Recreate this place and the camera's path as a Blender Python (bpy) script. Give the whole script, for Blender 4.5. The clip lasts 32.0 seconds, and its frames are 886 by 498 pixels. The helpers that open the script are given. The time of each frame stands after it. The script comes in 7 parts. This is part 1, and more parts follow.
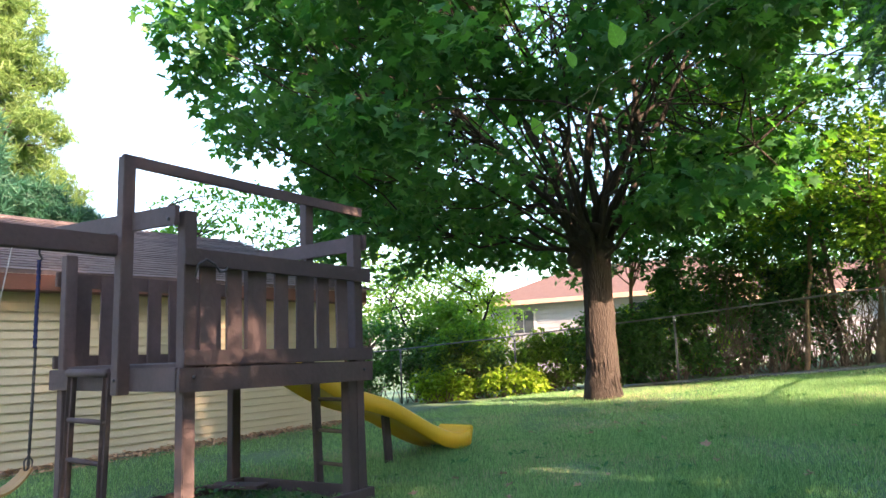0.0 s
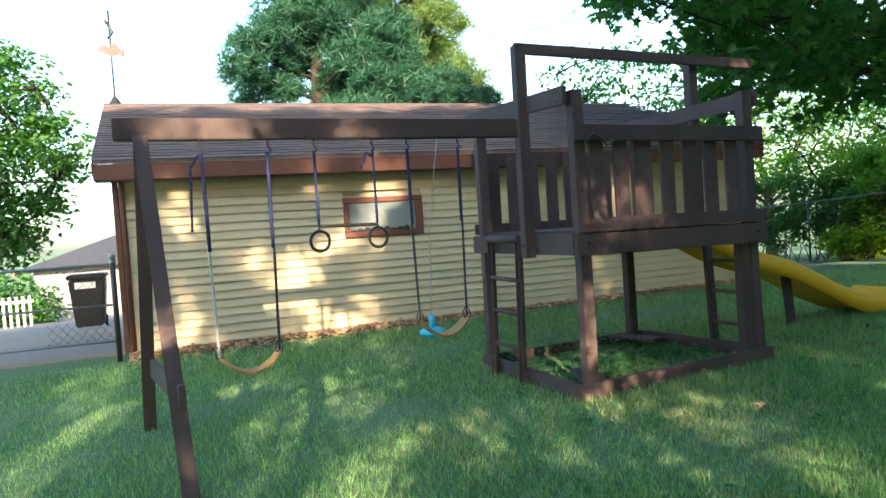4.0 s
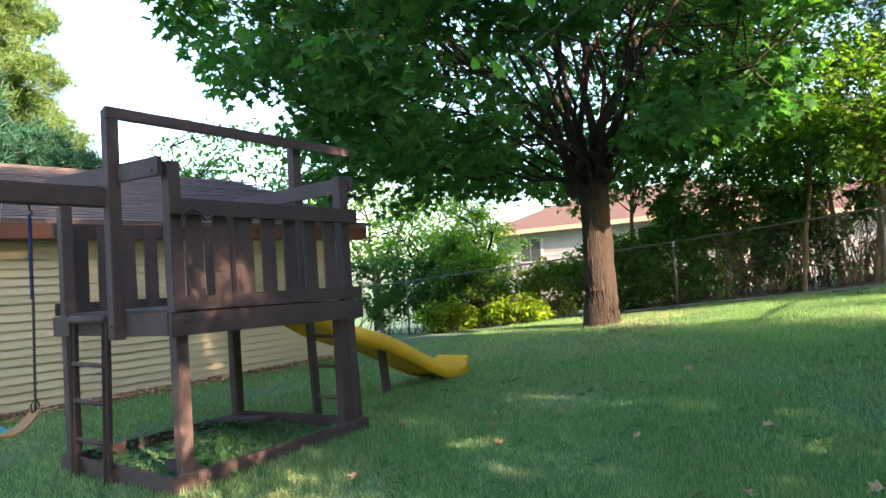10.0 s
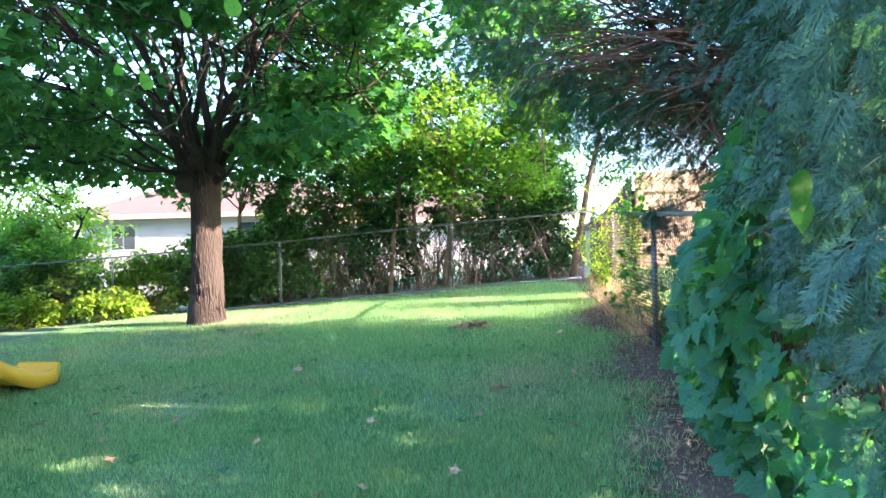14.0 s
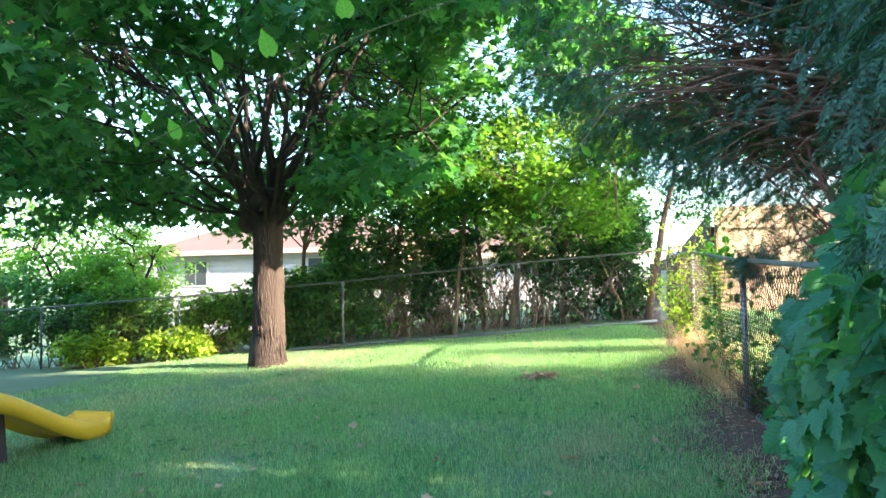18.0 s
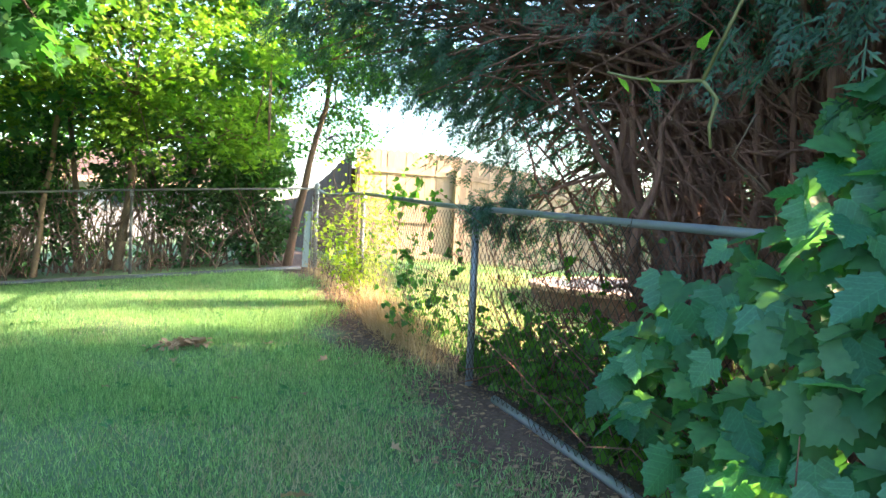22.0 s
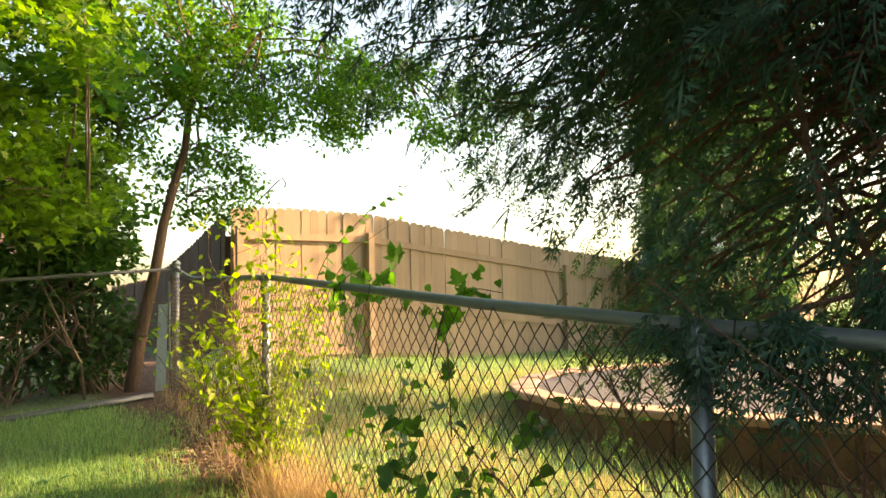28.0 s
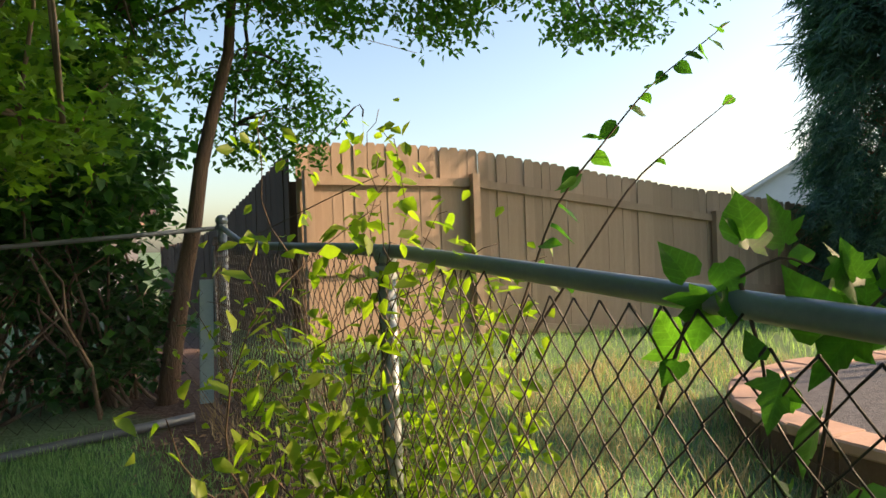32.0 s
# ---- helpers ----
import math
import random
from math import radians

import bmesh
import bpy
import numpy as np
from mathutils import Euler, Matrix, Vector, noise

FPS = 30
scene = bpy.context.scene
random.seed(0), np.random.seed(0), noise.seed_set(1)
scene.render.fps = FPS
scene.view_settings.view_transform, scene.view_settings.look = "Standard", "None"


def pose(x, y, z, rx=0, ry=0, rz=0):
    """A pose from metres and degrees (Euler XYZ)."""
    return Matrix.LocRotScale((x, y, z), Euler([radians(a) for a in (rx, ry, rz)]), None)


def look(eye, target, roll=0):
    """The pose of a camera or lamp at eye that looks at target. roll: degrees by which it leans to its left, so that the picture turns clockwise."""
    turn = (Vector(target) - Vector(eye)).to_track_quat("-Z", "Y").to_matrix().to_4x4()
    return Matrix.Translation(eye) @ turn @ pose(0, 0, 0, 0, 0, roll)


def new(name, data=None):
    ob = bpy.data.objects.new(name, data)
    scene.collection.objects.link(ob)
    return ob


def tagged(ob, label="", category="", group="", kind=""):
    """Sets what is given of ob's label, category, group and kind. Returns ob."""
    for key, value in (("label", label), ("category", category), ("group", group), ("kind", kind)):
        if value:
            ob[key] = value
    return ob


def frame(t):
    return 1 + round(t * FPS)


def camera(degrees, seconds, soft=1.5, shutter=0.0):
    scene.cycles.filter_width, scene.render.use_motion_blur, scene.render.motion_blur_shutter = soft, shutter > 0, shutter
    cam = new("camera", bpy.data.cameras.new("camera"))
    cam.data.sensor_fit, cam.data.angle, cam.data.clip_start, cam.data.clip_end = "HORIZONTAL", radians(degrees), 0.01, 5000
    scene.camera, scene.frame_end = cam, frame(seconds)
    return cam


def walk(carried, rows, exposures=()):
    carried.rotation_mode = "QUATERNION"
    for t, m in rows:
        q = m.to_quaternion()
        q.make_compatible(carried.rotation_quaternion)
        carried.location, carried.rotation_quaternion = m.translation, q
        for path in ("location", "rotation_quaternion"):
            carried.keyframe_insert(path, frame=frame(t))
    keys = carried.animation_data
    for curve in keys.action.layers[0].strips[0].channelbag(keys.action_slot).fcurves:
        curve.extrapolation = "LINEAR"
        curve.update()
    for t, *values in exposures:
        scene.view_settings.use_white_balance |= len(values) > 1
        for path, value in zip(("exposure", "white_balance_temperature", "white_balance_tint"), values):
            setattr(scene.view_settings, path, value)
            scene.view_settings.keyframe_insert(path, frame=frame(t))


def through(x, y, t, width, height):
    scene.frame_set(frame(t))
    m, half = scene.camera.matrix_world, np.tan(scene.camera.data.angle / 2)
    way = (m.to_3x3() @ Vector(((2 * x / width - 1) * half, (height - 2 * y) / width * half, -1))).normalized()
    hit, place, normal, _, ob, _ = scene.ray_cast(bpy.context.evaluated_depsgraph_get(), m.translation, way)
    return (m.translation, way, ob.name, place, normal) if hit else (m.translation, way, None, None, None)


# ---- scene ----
cam = camera(63.7, 32.0)
PATH = [
    (0, (-0.295, 0.125, 1.461), (-1.491, 1.705, 1.735), -2.1),
    (0.5, (-0.285, 0.104, 1.461), (-1.539, 1.649, 1.657), -2.5),
    (1, (-0.211, 0.076, 1.471), (-1.54, 1.565, 1.604), -3.2),
    (1.5, (-0.245, 0.053, 1.478), (-1.65, 1.472, 1.595), -4.1),
    (2, (-0.317, -0.048, 1.478), (-1.797, 1.289, 1.612), -2.8),
    (2.5, (-0.316, -0.069, 1.484), (-1.903, 1.142, 1.616), -1.9),
    (3, (-0.207, 0.01, 1.538), (-1.91, 1.054, 1.635), -2.4),
    (3.5, (-0.119, 0.021, 1.509), (-1.9, 0.93, 1.478), -2.7),
    (4, (-0.07, -0.005, 1.528), (-1.927, 0.735, 1.46), -3.9),
    (4.5, (-0.072, -0.028, 1.531), (-1.958, 0.639, 1.534), -3.4),
    (6.5, (-0.044, 0.04, 1.515), (-1.873, 0.849, 1.543), -3.0),
    (7, (-0.052, 0.063, 1.508), (-1.841, 0.956, 1.452), -2.9),
    (7.5, (-0.054, 0.077, 1.514), (-1.818, 1.015, 1.424), -3.2),
    (8, (-0.061, 0.081, 1.521), (-1.794, 1.078, 1.447), -3.5),
    (8.5, (-0.075, 0.111, 1.544), (-1.73, 1.232, 1.561), -3.2),
    (9, (-0.07, 0.131, 1.545), (-1.616, 1.395, 1.657), -3.3),
    (9.5, (-0.048, 0.161, 1.544), (-1.483, 1.55, 1.653), -3.8),
    (10, (-0.032, 0.168, 1.513), (-1.273, 1.735, 1.592), -3.8),
    (10.5, (-0.072, 0.19, 1.537), (-0.879, 2.02, 1.579), -3.2),
    (11, (-0.125, 0.084, 1.634), (-0.471, 2.053, 1.605), -3.8),
    (11.5, (-0.113, 0.018, 1.62), (-0.21, 2.013, 1.511), -2.4),
    (12, (-0.111, -0.048, 1.597), (-0.17, 1.947, 1.465), 0.3),
    (12.5, (-0.11, -0.086, 1.569), (-0.198, 1.907, 1.429), 1.6),
    (13, (-0.112, -0.091, 1.596), (-0.215, 1.901, 1.46), 1.2),
    (13.5, (-0.136, -0.11, 1.642), (-0.298, 1.882, 1.556), -0.0),
    (14, (-0.142, -0.128, 1.691), (-0.379, 1.858, 1.692), -1.2),
    (14.5, (-0.138, -0.122, 1.711), (-0.359, 1.863, 1.817), -1.8),
    (15, (-0.127, -0.106, 1.7), (-0.34, 1.879, 1.823), -1.7),
    (15.5, (-0.137, -0.111, 1.688), (-0.413, 1.867, 1.798), -1.8),
    (17.5, (-0.083, 0.289, 1.882), (-0.454, 2.247, 2.048), -2.3),
    (18, (-0.166, 0.364, 1.846), (-0.588, 2.316, 1.941), -1.1),
    (18.5, (-0.359, 0.474, 1.85), (-0.62, 2.457, 1.871), -1.9),
    (19, (-0.601, 0.567, 1.796), (-0.744, 2.559, 1.698), -2.3),
    (19.5, (-0.811, 0.874, 1.864), (-0.949, 2.869, 1.827), -4.7),
    (20, (-0.95, 1.127, 1.888), (-0.991, 3.127, 1.859), -1.8),
    (20.5, (-1.093, 1.401, 1.931), (-0.775, 3.376, 1.912), -0.1),
    (21, (-1.095, 1.682, 1.868), (-0.474, 3.582, 1.793), -0.3),
    (21.5, (-0.936, 2.038, 1.877), (-0.279, 3.925, 1.788), 1.7),
    (22, (-0.935, 2.313, 1.863), (-0.246, 4.189, 1.797), 2.5),
    (22.5, (-1.028, 2.6, 1.962), (-0.077, 4.359, 1.972), 1.7),
    (23, (-0.966, 2.924, 1.906), (0.076, 4.629, 1.829), 2.1),
    (23.5, (-0.865, 3.288, 1.935), (0.074, 5.052, 1.854), 2.0),
    (24, (-0.893, 3.589, 1.95), (0.066, 5.345, 1.957), -0.6),
    (24.5, (-0.8, 3.966, 1.931), (0.248, 5.668, 1.99), -2.1),
    (26.5, (-0.489, 5.014, 1.996), (0.728, 6.601, 2.02), -3.6),
    (27, (-0.269, 5.359, 2.09), (0.723, 7.089, 2.252), -4.6),
    (27.5, (-0.242, 5.647, 2.062), (0.702, 7.399, 2.259), -1.6),
    (28, (-0.309, 5.996, 2.096), (0.711, 7.713, 2.21), -1.2),
    (28.5, (-0.289, 6.295, 2.03), (0.595, 8.088, 1.968), -2.8),
    (29, (-0.123, 6.718, 2.027), (0.576, 8.589, 1.925), -2.0),
    (29.5, (-0.091, 7.001, 2.03), (0.555, 8.89, 1.912), -1.0),
    (30, (-0.088, 7.447, 2.101), (0.749, 9.259, 1.972), -1.8),
    (30.5, (0.026, 7.788, 2.076), (1.004, 9.528, 1.947), -1.9),
    (31, (0.17, 8.034, 2.151), (1.047, 9.83, 2.078), -1.1),
    (31.5, (0.242, 8.258, 2.148), (1.075, 10.075, 2.087), -0.9),
    (32, (0.3, 8.643, 2.226), (1.175, 10.441, 2.202), -2.2),
]
walk(cam, [(t, look(eye, target, roll)) for t, eye, target, roll in PATH], [(0, 3.08, 6400, 17), (2, 2.91, 6200, 11), (3.5, 2.56, 6200, 1), (8.5, 2.59, 6200, 2), (10, 2.86, 6400, 11), (11, 3.43, 7800, 10), (12, 3.51, 5750, 19), (13, 3.66, 5650, 21), (14, 3.76, 5450, 16), (15, 3.66, 5550, 14), (18, 3.67, 5700, 6), (19, 3.56, 5800, 6), (20, 3.41, 6800, 7), (21, 3.46, 7300, 11), (22, 3.66, 6200, 9), (24, 3.37, 6400, 9), (28, 2.46, 8900, 13), (29.2, 1.98, 7900, 14), (30.2, 1.90, 7600, 13), (31, 1.58, 6800, 11), (32, 1.44, 6700, 11)])

# ---- light: a low evening sun from the far side of the right-hand fence, clear sky ----
SUN_AZ, SUN_EL = -16.0, 20.0
world = bpy.data.worlds.new("world")
scene.world = world
world.use_nodes = True
wn = world.node_tree.nodes
sky = wn.new("ShaderNodeTexSky")
sky.sky_type = "NISHITA"
sky.sun_disc = False
sky.sun_elevation = radians(SUN_EL)
sky.sun_rotation = radians(90 - SUN_AZ)
sky.air_density, sky.dust_density = 1.0, 2.0
wn["Background"].inputs["Strength"].default_value = 0.109
world.node_tree.links.new(sky.outputs[0], wn["Background"].inputs["Color"])
sun = new("sun", bpy.data.lights.new("sun", "SUN"))
sun.data.energy, sun.data.angle, sun.data.color = 4.1, radians(0.55), (1.0, 0.69, 0.45)
to_sun = Vector((math.cos(radians(SUN_AZ)) * math.cos(radians(SUN_EL)), math.sin(radians(SUN_AZ)) * math.cos(radians(SUN_EL)), math.sin(radians(SUN_EL))))
sun.matrix_world = look(to_sun * 50, (0, 0, 0))

# ---- materials ----
MATS = {}


def material(name, c1, c2, rough=0.8, scale=3.0, fine=40.0, bump=0.3, depth=0.01, stretch=(1, 1, 1), metal=0.0, island=0.0, obrand=0.0, spec=0.5):
    """Two scales of noise between two colours, fine relief, and an optional change from piece to piece."""
    m = bpy.data.materials.new(name)
    m.use_nodes = True
    nt = m.node_tree
    n, l = nt.nodes, nt.links
    b = n["Principled BSDF"]
    tc = n.new("ShaderNodeTexCoord")
    mp = n.new("ShaderNodeMapping")
    mp.inputs["Scale"].default_value = stretch
    l.new(tc.outputs["Object"], mp.inputs["Vector"])
    big, small = n.new("ShaderNodeTexNoise"), n.new("ShaderNodeTexNoise")
    big.inputs["Scale"].default_value, small.inputs["Scale"].default_value = scale, fine
    big.inputs["Detail"].default_value, small.inputs["Detail"].default_value = 4, 3
    for t in (big, small):
        l.new(mp.outputs[0], t.inputs["Vector"])
    mid = n.new("ShaderNodeMath")
    mid.operation = "MULTIPLY_ADD"
    mid.inputs[1].default_value = 0.45
    l.new(small.outputs["Fac"], mid.inputs[0])
    half = n.new("ShaderNodeMath")
    half.operation = "MULTIPLY_ADD"
    half.inputs[1].default_value, half.inputs[2].default_value = 0.9, -0.18
    l.new(big.outputs["Fac"], half.inputs[0])
    l.new(half.outputs[0], mid.inputs[2])
    mix = n.new("ShaderNodeMix")
    mix.data_type = "RGBA"
    mix.inputs["A"].default_value, mix.inputs["B"].default_value = (*c1, 1), (*c2, 1)
    l.new(mid.outputs[0], mix.inputs["Factor"])
    colour = mix.outputs["Result"]
    if island or obrand:
        src = n.new("ShaderNodeNewGeometry").outputs["Random Per Island"] if island else n.new("ShaderNodeObjectInfo").outputs["Random"]
        amount = island or obrand
        hsv = n.new("ShaderNodeHueSaturation")
        val = n.new("ShaderNodeMapRange")
        val.inputs["To Min"].default_value, val.inputs["To Max"].default_value = 1 - amount, 1 + amount
        l.new(src, val.inputs["Value"])
        l.new(val.outputs[0], hsv.inputs["Value"])
        l.new(colour, hsv.inputs["Color"])
        colour = hsv.outputs["Color"]
    l.new(colour, b.inputs["Base Color"])
    b.inputs["Roughness"].default_value, b.inputs["Metallic"].default_value = rough, metal
    b.inputs["Specular IOR Level"].default_value = spec
    if bump:
        bp = n.new("ShaderNodeBump")
        bp.inputs["Strength"].default_value, bp.inputs["Distance"].default_value = bump, depth
        l.new(small.outputs["Fac"], bp.inputs["Height"])
        l.new(bp.outputs[0], b.inputs["Normal"])
    MATS[name] = m
    return m


def leafy(name, dark, light, through=0.4, rough=0.5, island=True, glow=(1.7, 2.1, 0.6), veins=False):
    """A thin leaf: gloss, colour from leaf to leaf, and light passing through."""
    m = bpy.data.materials.new(name)
    m.use_nodes = True
    nt = m.node_tree
    n, l = nt.nodes, nt.links
    b = n["Principled BSDF"]
    src = n.new("ShaderNodeNewGeometry").outputs["Random Per Island"] if island else n.new("ShaderNodeObjectInfo").outputs["Random"]
    mix = n.new("ShaderNodeMix")
    mix.data_type = "RGBA"
    mix.inputs["A"].default_value, mix.inputs["B"].default_value = (*dark, 1), (*light, 1)
    l.new(src, mix.inputs["Factor"])
    tc, noise_t = n.new("ShaderNodeTexCoord"), n.new("ShaderNodeTexNoise")
    noise_t.inputs["Scale"].default_value = 30 if island else 18
    l.new(tc.outputs["Object"], noise_t.inputs["Vector"])
    hsv, val = n.new("ShaderNodeHueSaturation"), n.new("ShaderNodeMapRange")
    val.inputs["To Min"].default_value, val.inputs["To Max"].default_value = 0.7, 1.3
    l.new(noise_t.outputs["Fac"], val.inputs["Value"])
    l.new(val.outputs[0], hsv.inputs["Value"])
    l.new(mix.outputs["Result"], hsv.inputs["Color"])
    if veins:
        # paler ribs: a middle rib and slanting side ribs
        sep, side = n.new("ShaderNodeSeparateXYZ"), n.new("ShaderNodeMath")
        l.new(tc.outputs["Object"], sep.inputs[0])
        side.operation = "ABSOLUTE"
        l.new(sep.outputs["X"], side.inputs[0])
        slant, saw, rib = n.new("ShaderNodeMath"), n.new("ShaderNodeMath"), n.new("ShaderNodeMath")
        slant.operation = "MULTIPLY_ADD"
        slant.inputs[1].default_value = -0.75
        l.new(side.outputs[0], slant.inputs[0])
        l.new(sep.outputs["Y"], slant.inputs[2])
        saw.operation = "PINGPONG"
        saw.inputs[1].default_value = 0.085
        l.new(slant.outputs[0], saw.inputs[0])
        rib.operation = "MINIMUM"
        l.new(saw.outputs[0], rib.inputs[0])
        l.new(side.outputs[0], rib.inputs[1])
        line = n.new("ShaderNodeMapRange")
        line.inputs["From Min"].default_value, line.inputs["From Max"].default_value = 0.004, 0.020
        line.inputs["To Min"].default_value, line.inputs["To Max"].default_value = 1.25, 1.0
        l.new(rib.outputs[0], line.inputs["Value"])
        both = n.new("ShaderNodeMath")
        both.operation = "MULTIPLY"
        l.new(val.outputs[0], both.inputs[0])
        l.new(line.outputs[0], both.inputs[1])
        l.new(both.outputs[0], hsv.inputs["Value"])
    l.new(hsv.outputs["Color"], b.inputs["Base Color"])
    b.inputs["Roughness"].default_value = rough
    b.inputs["Specular IOR Level"].default_value = 0.35
    tr = n.new("ShaderNodeBsdfTranslucent")
    warm = n.new("ShaderNodeMix")
    warm.data_type, warm.blend_type = "RGBA", "MULTIPLY"
    warm.inputs["Factor"].default_value = 1.0
    warm.inputs["B"].default_value = (*glow, 1)
    l.new(hsv.outputs["Color"], warm.inputs["A"])
    l.new(warm.outputs["Result"], tr.inputs["Color"])
    sh = n.new("ShaderNodeMixShader")
    sh.inputs["Fac"].default_value = through
    l.new(b.outputs[0], sh.inputs[1])
    l.new(tr.outputs[0], sh.inputs[2])
    l.new(sh.outputs[0], n["Material Output"].inputs["Surface"])
    MATS[name] = m
    return m


STAIN = material("stained_wood", (0.038, 0.027, 0.029), (0.100, 0.071, 0.074), 0.75, 2.5, 28, 0.5, 0.006, (1, 1, 1), obrand=0.18)
SIDING = material("cream_siding", (0.37, 0.33, 0.225), (0.475, 0.428, 0.305), 0.6, 1.2, 60, 0.15, 0.003, obrand=0.05)
SHINGLE = material("brown_shingles", (0.075, 0.056, 0.057), (0.165, 0.125, 0.124), 0.9, 6, 70, 0.6, 0.01, obrand=0.2)
FASCIA = material("red_brown_paint", (0.075, 0.028, 0.020), (0.15, 0.058, 0.040), 0.6, 4, 50, 0.2, 0.003)
# white siding darkened to grey: tree shade on the far house put into colour
PALEWALL = material("shaded_white_siding", (0.28, 0.28, 0.31), (0.38, 0.38, 0.42), 0.6, 2, 40, 0.15, 0.004)
# neighbour garage walls, greyed in colour for the shade they stand in
GREYWALL = material("shaded_grey_siding", (0.17, 0.18, 0.20), (0.25, 0.26, 0.285), 0.6, 2, 40, 0.15, 0.004)
LILAC = material("pale_lilac_siding", (0.50, 0.49, 0.53), (0.62, 0.61, 0.65), 0.6, 2, 40, 0.15, 0.004)
PINKROOF = material("faded_red_shingles", (0.085, 0.047, 0.039), (0.135, 0.080, 0.067), 0.9, 4, 60, 0.5, 0.01)
# dark blue colour gives the neighbour garage roof its shaded look
GREYROOF = material("grey_shingles", (0.022, 0.026, 0.040), (0.045, 0.052, 0.075), 0.9, 4, 60, 0.5, 0.01)
CEDARWOOD = material("weathered_cedar_boards", (0.27, 0.195, 0.135), (0.45, 0.345, 0.25), 0.8, 1.6, 30, 0.5, 0.004, (6, 6, 0.6), obrand=0.16)
# darker copy of the cedar boards, with shade put into the colour
DARKBOARD = material("shaded_fence_boards", (0.055, 0.036, 0.026), (0.11, 0.072, 0.05), 0.85, 1.6, 30, 0.5, 0.004, (6, 6, 0.6), obrand=0.16)
GALV = material("galvanised_steel", (0.20, 0.23, 0.26), (0.34, 0.38, 0.42), 0.45, 8, 90, 0.2, 0.001, metal=0.6)
WIRE = material("rusty_wire", (0.022, 0.017, 0.014), (0.075, 0.060, 0.05), 0.6, 10, 60, 0.1, 0.0005, metal=0.3)
BARK = material("maple_bark", (0.011, 0.0088, 0.0078), (0.066, 0.050, 0.042), 0.95, 5, 16, 1.0, 0.05, (4, 4, 0.5))
CEDARBARK = material("cedar_bark", (0.085, 0.042, 0.030), (0.36, 0.19, 0.135), 0.95, 6, 26, 1.0, 0.02, (6, 6, 0.5))
ELMBARK = material("elm_bark", (0.060, 0.040, 0.030), (0.22, 0.145, 0.105), 0.95, 6, 26, 1.0, 0.02, (6, 6, 0.5))
PALESHOOT = material("pale_shoot_stem", (0.09, 0.095, 0.03), (0.17, 0.165, 0.06), 0.7, 20, 60, 0.1, 0.001)
DULLSTEEL = material("weathered_dark_steel", (0.085, 0.095, 0.105), (0.17, 0.185, 0.20), 0.5, 8, 90, 0.2, 0.001, metal=0.5)
VINEWOOD = material("vine_canes", (0.05, 0.035, 0.022), (0.14, 0.095, 0.06), 0.9, 8, 40, 0.4, 0.004)
TWIG = material("dry_twigs", (0.085, 0.062, 0.044), (0.22, 0.17, 0.12), 0.9, 8, 40, 0.4, 0.004)
YELLOW = material("yellow_plastic", (0.62, 0.36, 0.012), (0.80, 0.50, 0.03), 0.4, 1.5, 30, 0.1, 0.002)
BELT = material("tan_swing_belt", (0.28, 0.15, 0.045), (0.44, 0.26, 0.09), 0.5, 6, 50, 0.2, 0.002)
BLUEROPE = material("blue_coated_chain", (0.006, 0.010, 0.055), (0.016, 0.026, 0.125), 0.75, 20, 90, 0.3, 0.002)
CHAIN = material("dark_chain", (0.03, 0.03, 0.036), (0.09, 0.09, 0.10), 0.5, 20, 90, 0.3, 0.002, metal=0.6)
PALEROPE = material("grey_white_rope", (0.42, 0.43, 0.45), (0.62, 0.62, 0.62), 0.8, 20, 90, 0.4, 0.003)
TOYBLUE = material("turquoise_plastic", (0.02, 0.36, 0.55), (0.06, 0.52, 0.72), 0.35, 4, 40, 0.1, 0.001)
BINBLACK = material("black_bin_plastic", (0.006, 0.006, 0.008), (0.016, 0.016, 0.019), 0.6, 4, 60, 0.2, 0.001)
PAPER = material("white_sticker", (0.7, 0.7, 0.7), (0.85, 0.85, 0.85), 0.6, 8, 60, 0.0)
CAP = material("pinkish_stone_cap", (0.42, 0.27, 0.20), (0.58, 0.40, 0.31), 0.85, 4, 50, 0.5, 0.004, obrand=0.12)
WALLSTONE = material("brown_wall_block", (0.13, 0.08, 0.06), (0.24, 0.16, 0.12), 0.9, 5, 40, 0.7, 0.008, obrand=0.15)
GRAVEL = material("grey_gravel", (0.085, 0.09, 0.10), (0.225, 0.23, 0.245), 0.95, 14, 70, 1.0, 0.02, spec=0.08)
FOUND = material("block_foundation", (0.22, 0.15, 0.12), (0.36, 0.27, 0.22), 0.95, 5, 45, 0.8, 0.01)
DRIVE = material("concrete_drive", (0.20, 0.185, 0.18), (0.30, 0.275, 0.265), 0.9, 0.8, 40, 0.4, 0.004)
DRYLEAF = material("dry_leaf", (0.30, 0.17, 0.09), (0.55, 0.38, 0.24), 0.8, 10, 60, 0.3, 0.003, obrand=0.25)
PALEBLUE = material("pale_blue_green_board", (0.20, 0.29, 0.31), (0.33, 0.42, 0.43), 0.7, 3, 40, 0.3, 0.003)
BLACKIRON = material("black_iron", (0.015, 0.015, 0.018), (0.05, 0.05, 0.055), 0.5, 8, 60, 0.2, 0.001, metal=0.4)
MAPLELEAF = leafy("maple_leaves", (0.027, 0.105, 0.047), (0.088, 0.205, 0.070), 0.46)
ELDERLEAF = leafy("light_green_leaves", (0.070, 0.155, 0.024), (0.175, 0.285, 0.050), 0.52)
ELMLEAF = leafy("elm_leaves", (0.04, 0.12, 0.025), (0.10, 0.22, 0.045), 0.5)
CEDARLEAF = leafy("cedar_sprays", (0.026, 0.076, 0.058), (0.082, 0.165, 0.120), 0.28)
